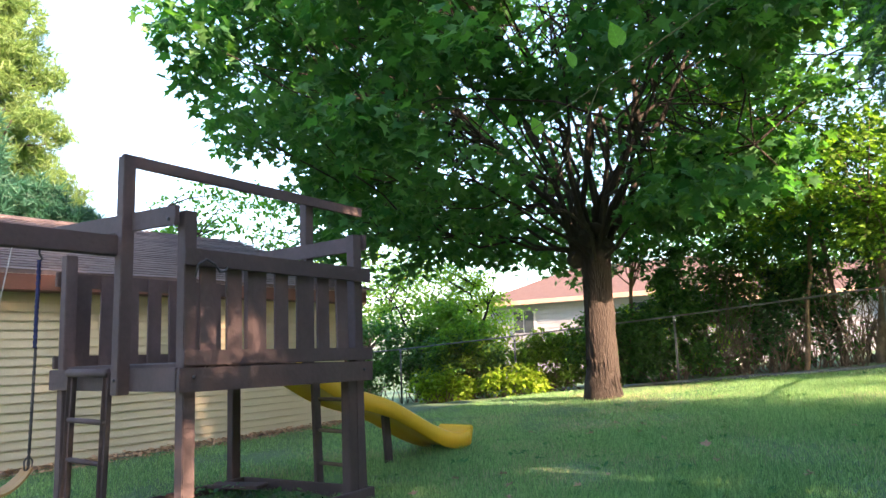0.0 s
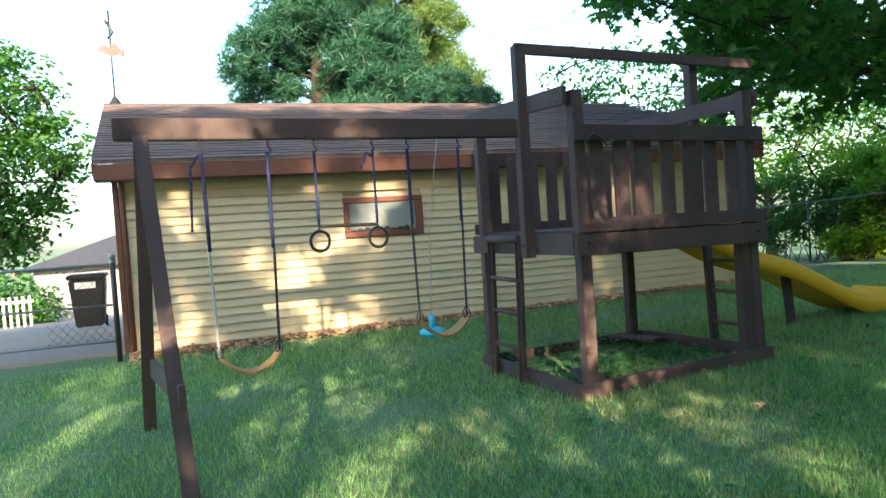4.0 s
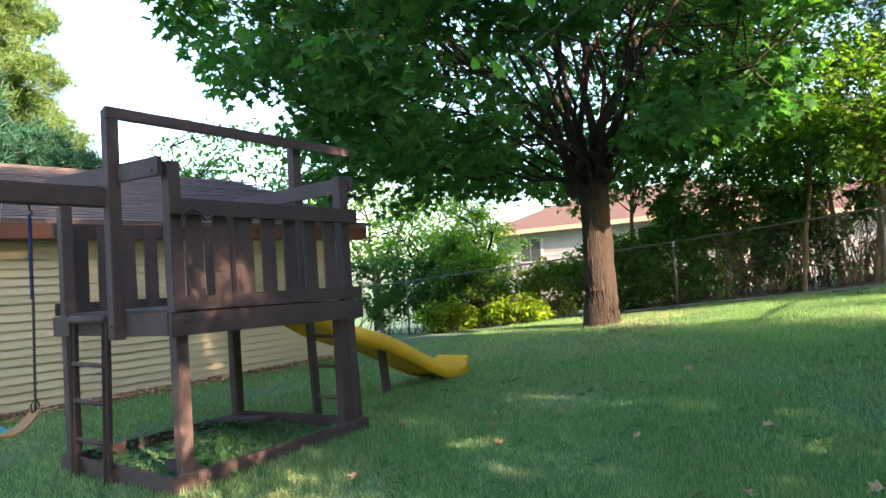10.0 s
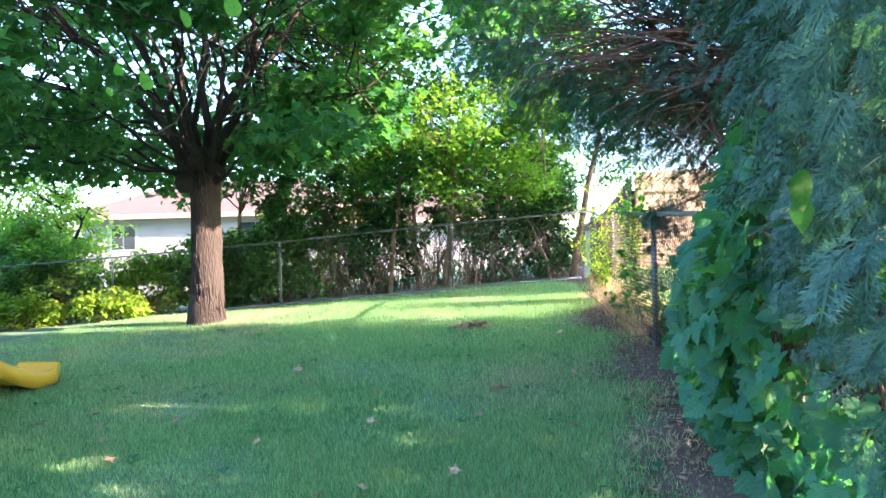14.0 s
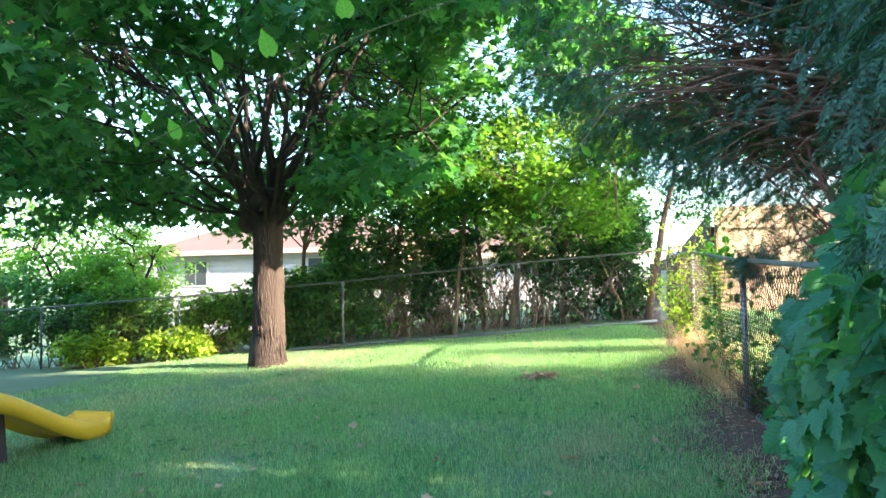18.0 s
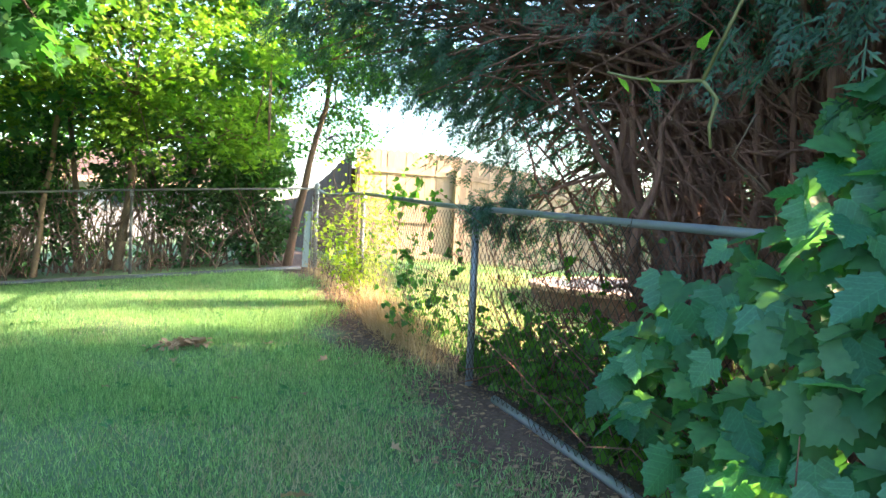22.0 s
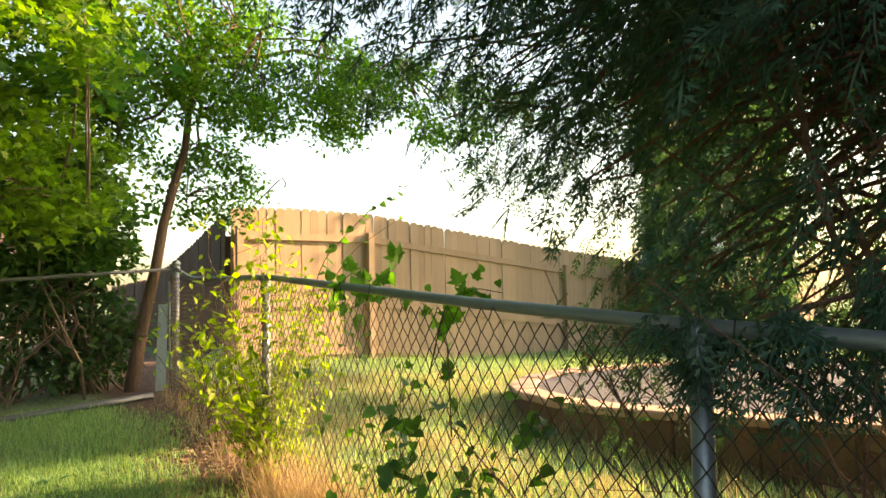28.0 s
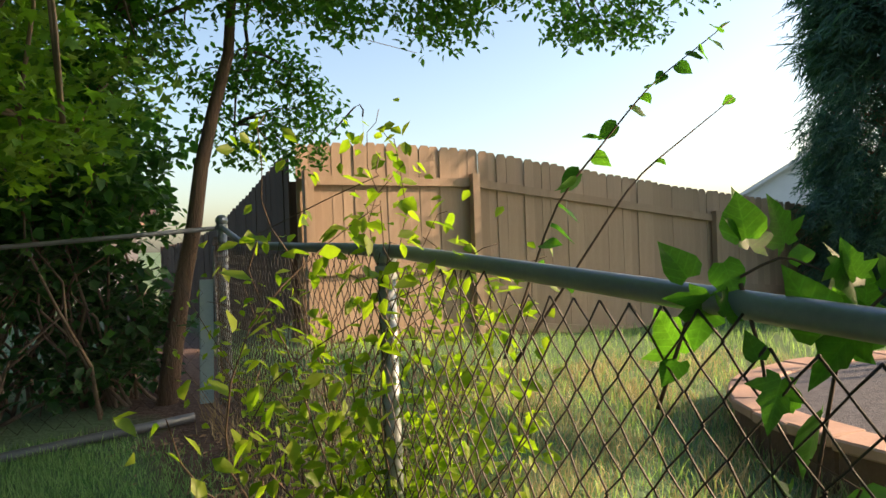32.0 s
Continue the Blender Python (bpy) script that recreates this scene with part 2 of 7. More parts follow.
PINELEAF = leafy("pine_needles", (0.010, 0.056, 0.038), (0.034, 0.110, 0.066), 0.25)
# sunlit copy of the pine needles: the evening light is in the colour
PINESUNLIT = leafy("sunlit_tint_needles", (0.060, 0.120, 0.040), (0.150, 0.225, 0.065), 0.35)
VINELEAF = leafy("grape_leaves", (0.040, 0.145, 0.098), (0.100, 0.245, 0.155), 0.48, 0.45, island=False, veins=True)
VINESTUFF = leafy("grape_leaves_mass", (0.036, 0.125, 0.070), (0.095, 0.225, 0.105), 0.48, 0.45)
SHOOTLEAF = leafy("pale_shoot_leaves", (0.11, 0.26, 0.04), (0.20, 0.36, 0.07), 0.55, 0.45, island=False, veins=True)
WEEDLEAF = leafy("fence_vine_leaves", (0.035, 0.115, 0.022), (0.095, 0.225, 0.040), 0.5, 0.5, island=False, veins=True)
WEEDMASS = leafy("fence_weed_leaves", (0.035, 0.115, 0.022), (0.095, 0.225, 0.040), 0.5, 0.5)
# darker copy of SHRUBLEAF; corner shrubs carry their deep shade in this colour
DARKSHRUB = leafy("dark_shaded_shrub_leaves", (0.012, 0.050, 0.020), (0.045, 0.125, 0.040), 0.35)
SHRUBLEAF = leafy("shrub_leaves", (0.025, 0.085, 0.028), (0.08, 0.19, 0.05), 0.4)
BRIGHTSHRUB = leafy("yellow_green_leaves", (0.12, 0.20, 0.018), (0.26, 0.34, 0.035), 0.52)
GRASSBLADE = leafy("grass_blades", (0.064, 0.178, 0.080), (0.335, 0.545, 0.285), 0.5, 0.72, glow=(1.7, 1.6, 0.7))
DRYGRASS = leafy("dry_grass_blades", (0.27, 0.26, 0.13), (0.60, 0.54, 0.35), 0.35, glow=(1.2, 1.1, 0.8))
STRAW = leafy("straw", (0.26, 0.20, 0.10), (0.50, 0.41, 0.25), 0.35, glow=(1.2, 1.0, 0.8))


def ground_material():
    m = material("lawn_soil", (0.068, 0.138, 0.064), (0.146, 0.232, 0.112), 0.95, 0.9, 24, 0.9, 0.03)
    nt = m.node_tree
    n, l = nt.nodes, nt.links
    b = n["Principled BSDF"]
    base = b.inputs["Base Color"].links[0].from_socket
    tc, sep = n.new("ShaderNodeTexCoord"), n.new("ShaderNodeSeparateXYZ")
    l.new(tc.outputs["Object"], sep.inputs[0])
    wob = n.new("ShaderNodeTexNoise")
    wob.inputs["Scale"].default_value, wob.inputs["Detail"].default_value = 1.4, 5
    l.new(tc.outputs["Object"], wob.inputs["Vector"])
    edge = n.new("ShaderNodeMath")
    edge.operation = "MULTIPLY_ADD"
    edge.inputs[1].default_value = 1.9
    l.new(wob.outputs["Fac"], edge.inputs[0])
    l.new(sep.outputs["X"], edge.inputs[2])
    bare = n.new("ShaderNodeMapRange")
    bare.inputs["From Min"].default_value, bare.inputs["From Max"].default_value = 1.15, 1.55
    l.new(edge.outputs[0], bare.inputs["Value"])
    far = n.new("ShaderNodeMapRange")
    far.inputs["From Min"].default_value, far.inputs["From Max"].default_value = 1.6, 1.3
    l.new(sep.outputs["X"], far.inputs["Value"])
    both = n.new("ShaderNodeMath")
    both.operation = "MULTIPLY"
    l.new(bare.outputs[0], both.inputs[0])
    l.new(far.outputs[0], both.inputs[1])
    soil = n.new("ShaderNodeTexNoise")
    soil.inputs["Scale"].default_value, soil.inputs["Detail"].default_value = 30, 6
    l.new(tc.outputs["Object"], soil.inputs["Vector"])
    brown = n.new("ShaderNodeMix")
    brown.data_type = "RGBA"
    brown.inputs["A"].default_value, brown.inputs["B"].default_value = (0.045, 0.028, 0.022, 1), (0.17, 0.105, 0.08, 1)
    l.new(soil.outputs["Fac"], brown.inputs["Factor"])
    mix = n.new("ShaderNodeMix")
    mix.data_type = "RGBA"
    l.new(both.outputs[0], mix.inputs["Factor"])
    l.new(base, mix.inputs["A"])
    l.new(brown.outputs["Result"], mix.inputs["B"])
    l.new(mix.outputs["Result"], b.inputs["Base Color"])
    return m


LAWN = ground_material()


def glass_material():
    m = bpy.data.materials.new("window_glass")
    m.use_nodes = True
    b = m.node_tree.nodes["Principled BSDF"]
    b.inputs["Base Color"].default_value = (0.30, 0.36, 0.38, 1)
    b.inputs["Roughness"].default_value = 0.06
    b.inputs["Specular IOR Level"].default_value = 1.0
    b.inputs["Metallic"].default_value = 0.35
    return m


GLASS = glass_material()
DARKGLASS = GLASS.copy()
DARKGLASS.name = "dark_window_glass"
DARKGLASS.node_tree.nodes["Principled BSDF"].inputs["Base Color"].default_value = (0.035, 0.045, 0.055, 1)
DARKGLASS.node_tree.nodes["Principled BSDF"].inputs["Metallic"].default_value = 0.0
DARKGLASS.node_tree.nodes["Principled BSDF"].inputs["Specular IOR Level"].default_value = 0.25

# ---- tools ----
rng = np.random.default_rng(7)


def gz(x, y):
    """Height of the ground: the yard climbs gently to the back corner, the next garden falls away beyond the fence."""
    over = np.clip(x, 1.1, 7.0) - 1.1
    fall = np.clip(-10.0 - x, 0, 30)
    x, y = np.clip(x, -10.0, 1.1), np.clip(y, -6.0, 16.0)
    return -0.05 * over - 0.07 * fall + 0.3138 + 0.0814 * x + 0.0324 * y + 0.0081 * x * x - 0.0020 * x * y + 0.0012 * y * y - 0.0006 * x * x * y + 0.0001 * y * y * x


def put_mesh(name, me, mat, parent=None, label=""):
    me.materials.append(mat)
    ob = new(name, me)
    if parent is not None:
        ob.parent = parent
    if label:
        ob["label"] = label
    return ob


def part(name, bm, mat, parent=None, label=""):
    me = bpy.data.meshes.new(name)
    bm.to_mesh(me)
    bm.free()
    return put_mesh(name, me, mat, parent, label)


def thing(name, label, category, group="", kind="", at=(0, 0, 0)):
    ob = new(name)
    ob.location = at
    ob.empty_display_size = 0.2
    return tagged(ob, label, category, group, kind)


def box(bm, lo, hi, bevel=0.004, turn=None):
    """A bevelled box between two corners."""
    lo, hi = Vector(lo), Vector(hi)
    made = bmesh.ops.create_cube(bm, size=1.0, matrix=Matrix.Translation((lo + hi) / 2) @ Matrix.Diagonal((*(hi - lo), 1)))
    if turn is not None:
        bmesh.ops.transform(bm, matrix=turn, verts=made["verts"])
    if bevel:
        edges = list({e for v in made["verts"] for e in v.link_edges})
        bmesh.ops.bevel(bm, geom=edges, offset=bevel, segments=1, affect="EDGES")
    return bm


def board(a, b, wide, thick, bevel=0.004, up=(0, 0, 1)):
    """A squared timber from a to b."""
    a, b = Vector(a), Vector(b)
    along = (b - a).normalized()
    side = along.cross(Vector(up))
    if side.length < 1e-3:
        side = along.cross(Vector((0, 1, 0)))
    side.normalize()
    top = side.cross(along)
    m = Matrix((side, along, top)).transposed().to_4x4()
    m.translation = (a + b) / 2
    bm = bmesh.new()
    made = bmesh.ops.create_cube(bm, size=1.0, matrix=m @ Matrix.Diagonal((thick, (b - a).length, wide, 1)))
    bmesh.ops.bevel(bm, geom=bm.edges[:], offset=bevel, segments=2, affect="EDGES")
    return bm


def tube_arrays(points, radii, sides=6):
    """Vertices and triangles of a bent tube."""
    p = np.asarray(points, float)
    r = np.broadcast_to(np.asarray(radii, float), (len(p),))
    d = np.gradient(p, axis=0)
    d /= np.linalg.norm(d, axis=1, keepdims=True) + 1e-9
    ref = np.array([0.31, 0.17, 0.93]) if abs(d[:, 2]).mean() < 0.8 else np.array([0.95, 0.2, 0.1])
    u = np.cross(d, ref)
    u /= np.linalg.norm(u, axis=1, keepdims=True) + 1e-9
    w = np.cross(d, u)
    a = np.arange(sides) * 2 * np.pi / sides
    v = (p[:, None] + r[:, None, None] * (np.cos(a)[None, :, None] * u[:, None] + np.sin(a)[None, :, None] * w[:, None])).reshape(-1, 3)
    i = np.arange(len(p) - 1)[:, None] * sides + np.arange(sides)[None]
    j = np.arange(len(p) - 1)[:, None] * sides + (np.arange(sides)[None] + 1) % sides
    f = np.concatenate([np.stack([i, j, j + sides], -1).reshape(-1, 3), np.stack([i, j + sides, i + sides], -1).reshape(-1, 3)])
    e = len(p) - 1
    caps = [(0, k + 1, k) for k in range(1, sides - 1)] + [(e * sides, e * sides + k, e * sides + k + 1) for k in range(1, sides - 1)]
    return v, np.concatenate([f, np.array(caps)])


def arrays_mesh(name, v, f, smooth=False):
    """A mesh of triangles from arrays."""
    me = bpy.data.meshes.new(name)
    v, f = np.ascontiguousarray(v, np.float32), np.ascontiguousarray(f, np.int32)
    me.vertices.add(len(v))
    me.vertices.foreach_set("co", v.ravel())
    me.loops.add(3 * len(f))
    me.loops.foreach_set("vertex_index", f.ravel())
    me.polygons.add(len(f))
    me.polygons.foreach_set("loop_start", np.arange(0, 3 * len(f), 3, dtype=np.int32))
    if smooth:
        me.polygons.foreach_set("use_smooth", np.ones(len(f), bool))
    me.update()
    return me


def join_arrays(pieces):
    vs, fs, at = [], [], 0
    for v, f in pieces:
        vs.append(v)
        fs.append(np.asarray(f) + at)
        at += len(v)
    return np.concatenate(vs), np.concatenate(fs)


def tubes(name, lines, mat, parent=None, label="", sides=6, smooth=True):
    """One mesh of several bent tubes: (points, radii)."""
    v, f = join_arrays([tube_arrays(p, r, sides) for p, r in lines])
    return put_mesh(name, arrays_mesh(name, v, f, smooth), mat, parent, label)


def spread(name, template, where, turn, size, mat, parent=None, label="", kind="stuff"):
    """Many copies of a small leaf or blade in one mesh."""
    tv, tf = template
    n = len(where)
    v = np.einsum("nij,kj->nki", turn * np.asarray(size).reshape(n, -1, 1) if np.ndim(size) > 1 else turn * np.asarray(size)[:, None, None], tv) + where[:, None]
    f = tf[None] + (np.arange(n) * len(tv))[:, None, None]
    ob = put_mesh(name, arrays_mesh(name, v.reshape(-1, 3), f.reshape(-1, 3)), mat, parent, label)
    if kind:
        ob["kind"] = kind
    return ob


def turns(n, tilt=1.0, droop=0.0, heading=None):
    """Random turns: a leaf lies along its local y, facing z; tilt is how far it may lean."""
    a = rng.uniform(0, 2 * np.pi, n) if heading is None else heading
    p = rng.normal(-droop, 0.45 * tilt, n)
    r = rng.normal(0, 0.6 * tilt, n)
    ca, sa, cp, sp, cr, sr = np.cos(a), np.sin(a), np.cos(p), np.sin(p), np.cos(r), np.sin(r)
    zero, one = np.zeros(n), np.ones(n)
    rz = np.stack([np.stack([ca, -sa, zero], -1), np.stack([sa, ca, zero], -1), np.stack([zero, zero, one], -1)], 1)
    rx = np.stack([np.stack([one, zero, zero], -1), np.stack([zero, cp, -sp], -1), np.stack([zero, sp, cp], -1)], 1)
    ry = np.stack([np.stack([cr, zero, sr], -1), np.stack([zero, one, zero], -1), np.stack([-sr, zero, cr], -1)], 1)
    return rz @ rx @ ry


def fanned(points, lift=0.05):
    """A lobed leaf: triangles from the stalk end to an outline."""
    o = np.array(points, float)
    o = np.concatenate([o, o[::-1][1 if abs(o[-1, 0]) < 1e-6 else 0:] * (-1, 1)])
    v = np.concatenate([[[0, 0.30, 0.0]], np.stack([o[:, 0], o[:, 1], lift * np.abs(o[:, 0]) * 2 - 0.12 * o[:, 1] ** 2], -1)])
    n = len(o)
    return v, np.array([(0, k + 1, (k + 1) % n + 1) for k in range(n)])


T_MAPLE = fanned([(0, 0), (0.46, 0.02), (0.27, 0.30), (0.54, 0.62), (0.19, 0.62), (0, 1.12)])
T_OVAL = (np.array([(0, 0, 0), (0.28, 0.36, 0.06), (0.19, 0.72, 0.0), (0, 1.0, -0.1), (-0.19, 0.72, 0.0), (-0.28, 0.36, 0.06)]), np.array([(0, 1, 2), (0, 2, 3), (0, 3, 4), (0, 4, 5)]))
T_GRAPE = fanned([(0, 0.06), (0.12, -0.10), (0.29, -0.13), (0.36, -0.02), (0.49, 0.02), (0.46, 0.12), (0.60, 0.22), (0.54, 0.30), (0.63, 0.43), (0.49, 0.45), (0.36, 0.45), (0.43, 0.62), (0.35, 0.66), (0.36, 0.79), (0.24, 0.80), (0.19, 0.92), (0.10, 0.95), (0, 1.12)], 0.10)
T_STAR = fanned([(0, 0.04), (0.08, -0.06), (0.32, -0.08), (0.27, 0.08), (0.42, 0.14), (0.62, 0.34), (0.45, 0.36), (0.27, 0.38), (0.34, 0.58), (0.22, 0.66), (0.16, 0.84), (0, 1.14)], 0.08)
T_BROAD = fanned([(0, 0.0), (0.14, 0.06), (0.30, 0.24), (0.33, 0.45), (0.24, 0.72), (0.10, 0.92), (0, 1.05)], 0.10)
T_HEART = fanned([(0, 0.06), (0.22, -0.02), (0.42, 0.25), (0.28, 0.65), (0, 1.04)], 0.10)
T_ROUND = fanned([(0, 0.06), (0.20, -0.02), (0.38, 0.14), (0.42, 0.36), (0.30, 0.62), (0.12, 0.86), (0, 1.04)], 0.10)


def spray_template(pairs, sub, wide=1.0, broad=0.42):
    """A flat fern-like spray of scale leaves."""
    v, f = [], []

    def blade(a, b, w):
        a, b = np.array(a), np.array(b)
        d = (b - a) / (np.linalg.norm(b - a) + 1e-9)
        s = np.array([d[1], -d[0]]) * w * wide
        k = len(v)
        for q, zz in ((a, 0), (a + 0.45 * (b - a) + s, 0.004), (a + 0.45 * (b - a) - s, -0.004), (b, -0.02)):
            v.append((q[0], q[1], zz - 0.18 * (q[0] ** 2) - 0.12 * q[1] ** 2))
        f.extend([(k, k + 1, k + 3), (k, k + 3, k + 2)])

    blade((0, 0), (0, 1.0), 0.022)
    for k in range(pairs):
        y = 0.08 + 0.82 * k / pairs
        reach = broad * (1 - 0.75 * (y - 0.1)) * (0.6 if k == 0 else 1)
        for s in (-1, 1):
            tip = (s * reach * 0.75, y + reach * 0.72 + 0.02 * s)
            blade((0, y), tip, 0.026)
            for q in range(sub):
                w = 0.3 + 0.5 * q / max(sub, 1)
                root = (tip[0] * w, y + (tip[1] - y) * w)
                ln = reach * 0.42 * (1.2 - w)
                blade(root, (root[0] + s * ln * 0.15, root[1] + ln), 0.020)
                blade(root, (root[0] + s * ln, root[1] + ln * 0.15), 0.020)
    return np.array(v), np.array(f)


T_SPRAY = spray_template(4, 1)
T_FERN = spray_template(6, 2, 1.15, 0.56)
T_SPRAY_FAR = spray_template(3, 0)


def puff_template(count=13):
    """A tuft of long needles."""
    g = np.random.default_rng(3)
    v, f = [], []
    for k in range(count):
        d = g.normal(size=3)
        d[1] = abs(d[1]) + 0.5
        d /= np.linalg.norm(d)
        s = np.cross(d, g.normal(size=3))
        s *= 0.036 / np.linalg.norm(s)
        v += [s, -s, d]
        f.append((3 * k, 3 * k + 1, 3 * k + 2))
    return np.array(v), np.array(f)


T_PUFF = puff_template()
T_BLADE = (np.array([(-0.5, 0, 0), (0.5, 0, 0), (-0.35, 0.1, 0.55), (0.35, 0.1, 0.55), (0, 0.42, 1.0)]) * (0.09, 1, 1), np.array([(0, 1, 3), (0, 3, 2), (2, 3, 4)]))


def ball(n, surface=0.35):
    """Points in a unit ball, leaning to its outside."""
    d = rng.normal(size=(n, 3))
    d /= np.linalg.norm(d, axis=1, keepdims=True)
    return d * rng.uniform(surface, 1.0, n)[:, None] ** 0.6


def cloud(centres, radius, per, flat=0.7):
    """Leaf places round the centres of clumps."""
    c = np.repeat(np.asarray(centres, float), per, axis=0)
    r = np.repeat(np.broadcast_to(np.asarray(radius, float), (len(centres),)), per)
    return c + ball(len(c), 0.1) * r[:, None] * (1, 1, flat)


def bend(a, b, sag=0.0, n=6, wob=0.03):
    """A slightly crooked line from a to b."""
    a, b = np.asarray(a, float), np.asarray(b, float)
    t = np.linspace(0, 1, n)[:, None]
    p = a + (b - a) * t
    p[:, 2] -= (sag * 4 * t * (1 - t))[:, 0]
    p[1:-1] += rng.normal(0, wob, (n - 2, 3)) * np.linalg.norm(b - a) * 0.3
    return p

# ---- ground ----
def ground_sheet():
    near = np.arange(-14, 16.01, 0.25)
    xs = np.concatenate([[-900, -300, -120, -60, -35, -24, -18], near, [18, 24, 35, 60, 120, 300, 900]])
    ys = np.concatenate([[-900, -300, -120, -60, -35, -24, -18], np.arange(-14, 24.01, 0.25), [28, 36, 60, 120, 300, 900]])
    gx, gy = np.meshgrid(xs, ys)
    z = gz(gx, gy)
    inside = (np.abs(gx) < 20) & (gy > -14) & (gy < 24)
    z = z + inside * (0.018 * np.sin(gx * 2.3 + 1.1 * np.sin(gy * 1.7)) * np.cos(gy * 1.9 + 0.6 * gx) + 0.008 * np.sin(gx * 6.1 + gy * 4.7))
    n, m = len(ys), len(xs)
    v = np.stack([gx, gy, z], -1).reshape(-1, 3)
    i = (np.arange(n - 1)[:, None] * m + np.arange(m - 1)[None]).ravel()
    f = np.concatenate([np.stack([i, i + 1, i + m + 1], -1), np.stack([i, i + m + 1, i + m], -1)])
    ob = put_mesh("ground", arrays_mesh("ground", v, f, True), LAWN)
    tagged(ob, "mown green lawn with a bare strip of brown soil", "lawn", kind="structure")


ground_sheet()

# ---- garage ----
GX, GY0, GY1, GB, GT = -9.02, -0.40, 8.80, 0.31, 2.46
RIDGE_X, RIDGE_Z = -12.3, 3.74


def garage():
    g = thing("garage", "long garage with cream lap siding, brown shingle roof and red-brown fascia", "garage")
    w = 2 * (GX - RIDGE_X)
    x0 = GX - w
    bm = bmesh.new()
    core = [bm.verts.new(p) for p in ((GX - 0.03, GY0 + 0.02, -0.2), (x0 + 0.03, GY0 + 0.02, -0.2), (x0 + 0.03, GY0 + 0.02, GT + 0.12), (RIDGE_X, GY0 + 0.02, RIDGE_Z - 0.10), (GX - 0.03, GY0 + 0.02, GT + 0.12))]
    face = bm.faces.new(core)
    ext = bmesh.ops.extrude_face_region(bm, geom=[face])
    bmesh.ops.translate(bm, vec=(0, GY1 - GY0 - 0.04, 0), verts=[e for e in ext["geom"] if isinstance(e, bmesh.types.BMVert)])
    bmesh.ops.recalc_face_normals(bm, faces=bm.faces[:])
    part("wall", bm, SIDING, g)
    bm = bmesh.new()
    box(bm, (x0 - 0.01, GY0 - 0.005, -0.2), (GX + 0.012, GY1 + 0.005, GB + 0.005), 0.01)
    part("foundation", bm, FOUND, g, "rough brown block foundation at the ground")
    # roof: two thick slopes
    over = 0.34
    for s, name in ((1, "roof"), (-1, "roof")):
        ex = RIDGE_X + s * (w / 2 + over)
        ez = GT + 0.12 - over * (RIDGE_Z - GT - 0.12) / (w / 2)
        bm = bmesh.new()
        pts = [(RIDGE_X, RIDGE_Z), (ex, ez + 0.02), (ex, ez - 0.02), (RIDGE_X, RIDGE_Z - 0.05)]
        vs = [bm.verts.new((p[0], GY0 - 0.2, p[1])) for p in pts]
        fc = bm.faces.new(vs)
        ext = bmesh.ops.extrude_face_region(bm, geom=[fc])
        bmesh.ops.translate(bm, vec=(0, GY1 - GY0 + 0.4, 0), verts=[e for e in ext["geom"] if isinstance(e, bmesh.types.BMVert)])
        bmesh.ops.recalc_face_normals(bm, faces=bm.faces[:])
        part(name, bm, SHINGLE, g, "brown asphalt shingles")
    ex, ez = GX + over, GT + 0.12 - over * (RIDGE_Z - GT - 0.12) / (w / 2)
    bm = bmesh.new()
    box(bm, (ex - 0.03, GY0 - 0.2, ez - 0.20), (ex, GY1 + 0.2, ez - 0.022), 0.004)
    part("fascia", bm, FASCIA, g, "red-brown fascia board under the eave")
    bm = bmesh.new()
    box(bm, (GX + 0.015, GY0 - 0.2, ez - 0.20), (ex - 0.035, GY1 + 0.2, ez - 0.18), 0.002)
    part("soffit", bm, FASCIA, g)
    for y in (GY0 - 0.2, GY1 + 0.175):
        for s in (1, -1):
            a = (RIDGE_X, y, RIDGE_Z - 0.13)
            b = (RIDGE_X + s * (w / 2 + over), y, ez - 0.09)
            part("rake_board", board(a, b, 0.14, 0.025), FASCIA, g)
    for y in (GY0 - 0.012, GY1 + 0.012):
        bm = bmesh.new()
        box(bm, (GX - 0.05, y - 0.03, GB), (GX + 0.02, y + 0.03, ez - 0.19), 0.004)
        part("corner_board", bm, FASCIA, g, "brown corner trim")
    # drain pipe at the near corner and the dark doorway round the corner
    tubes("downpipe", [([(GX + 0.05, GY0 + 0.06, ez - 0.2), (GX + 0.035, GY0 + 0.06, ez - 0.35), (GX + 0.035, GY0 + 0.06, GB)], 0.028)], FASCIA, g, "brown rain pipe", 8)
    bm = bmesh.new()
    box(bm, (GX - 3.6, GY0 - 0.03, GB), (GX - 0.6, GY0 + 0.03, 2.25), 0.01)
    part("door", bm, FASCIA, g, "dark brown garage door")
    bm = bmesh.new()
    box(bm, (GX - 1.9, GY0 - 0.05, 2.55), (GX - 1.2, GY0 - 0.005, 2.95), 0.01)
    part("shutter", bm, BINBLACK, g)
    # window
    win = thing("window_1", "small brown-framed garage window with pale curtain behind glass", "window", kind="structure", at=(GX, 2.75, 1.7))
    y0, y1, z0, z1 = 2.22, 3.29, 1.44, 1.95
    for a, b in (((y0, z0), (y1, z0 + 0.07)), ((y0, z1 - 0.07), (y1, z1)), ((y0, z0 + 0.07), (y0 + 0.07, z1 - 0.07)), ((y1 - 0.10, z0 + 0.07), (y1, z1 - 0.07))):
        bm = bmesh.new()
        box(bm, (-0.02, a[0] - 2.75, a[1] - 1.7), (0.055, b[0] - 2.75, b[1] - 1.7), 0.006)
        part("window_frame", bm, FASCIA, win)
    bm = bmesh.new()
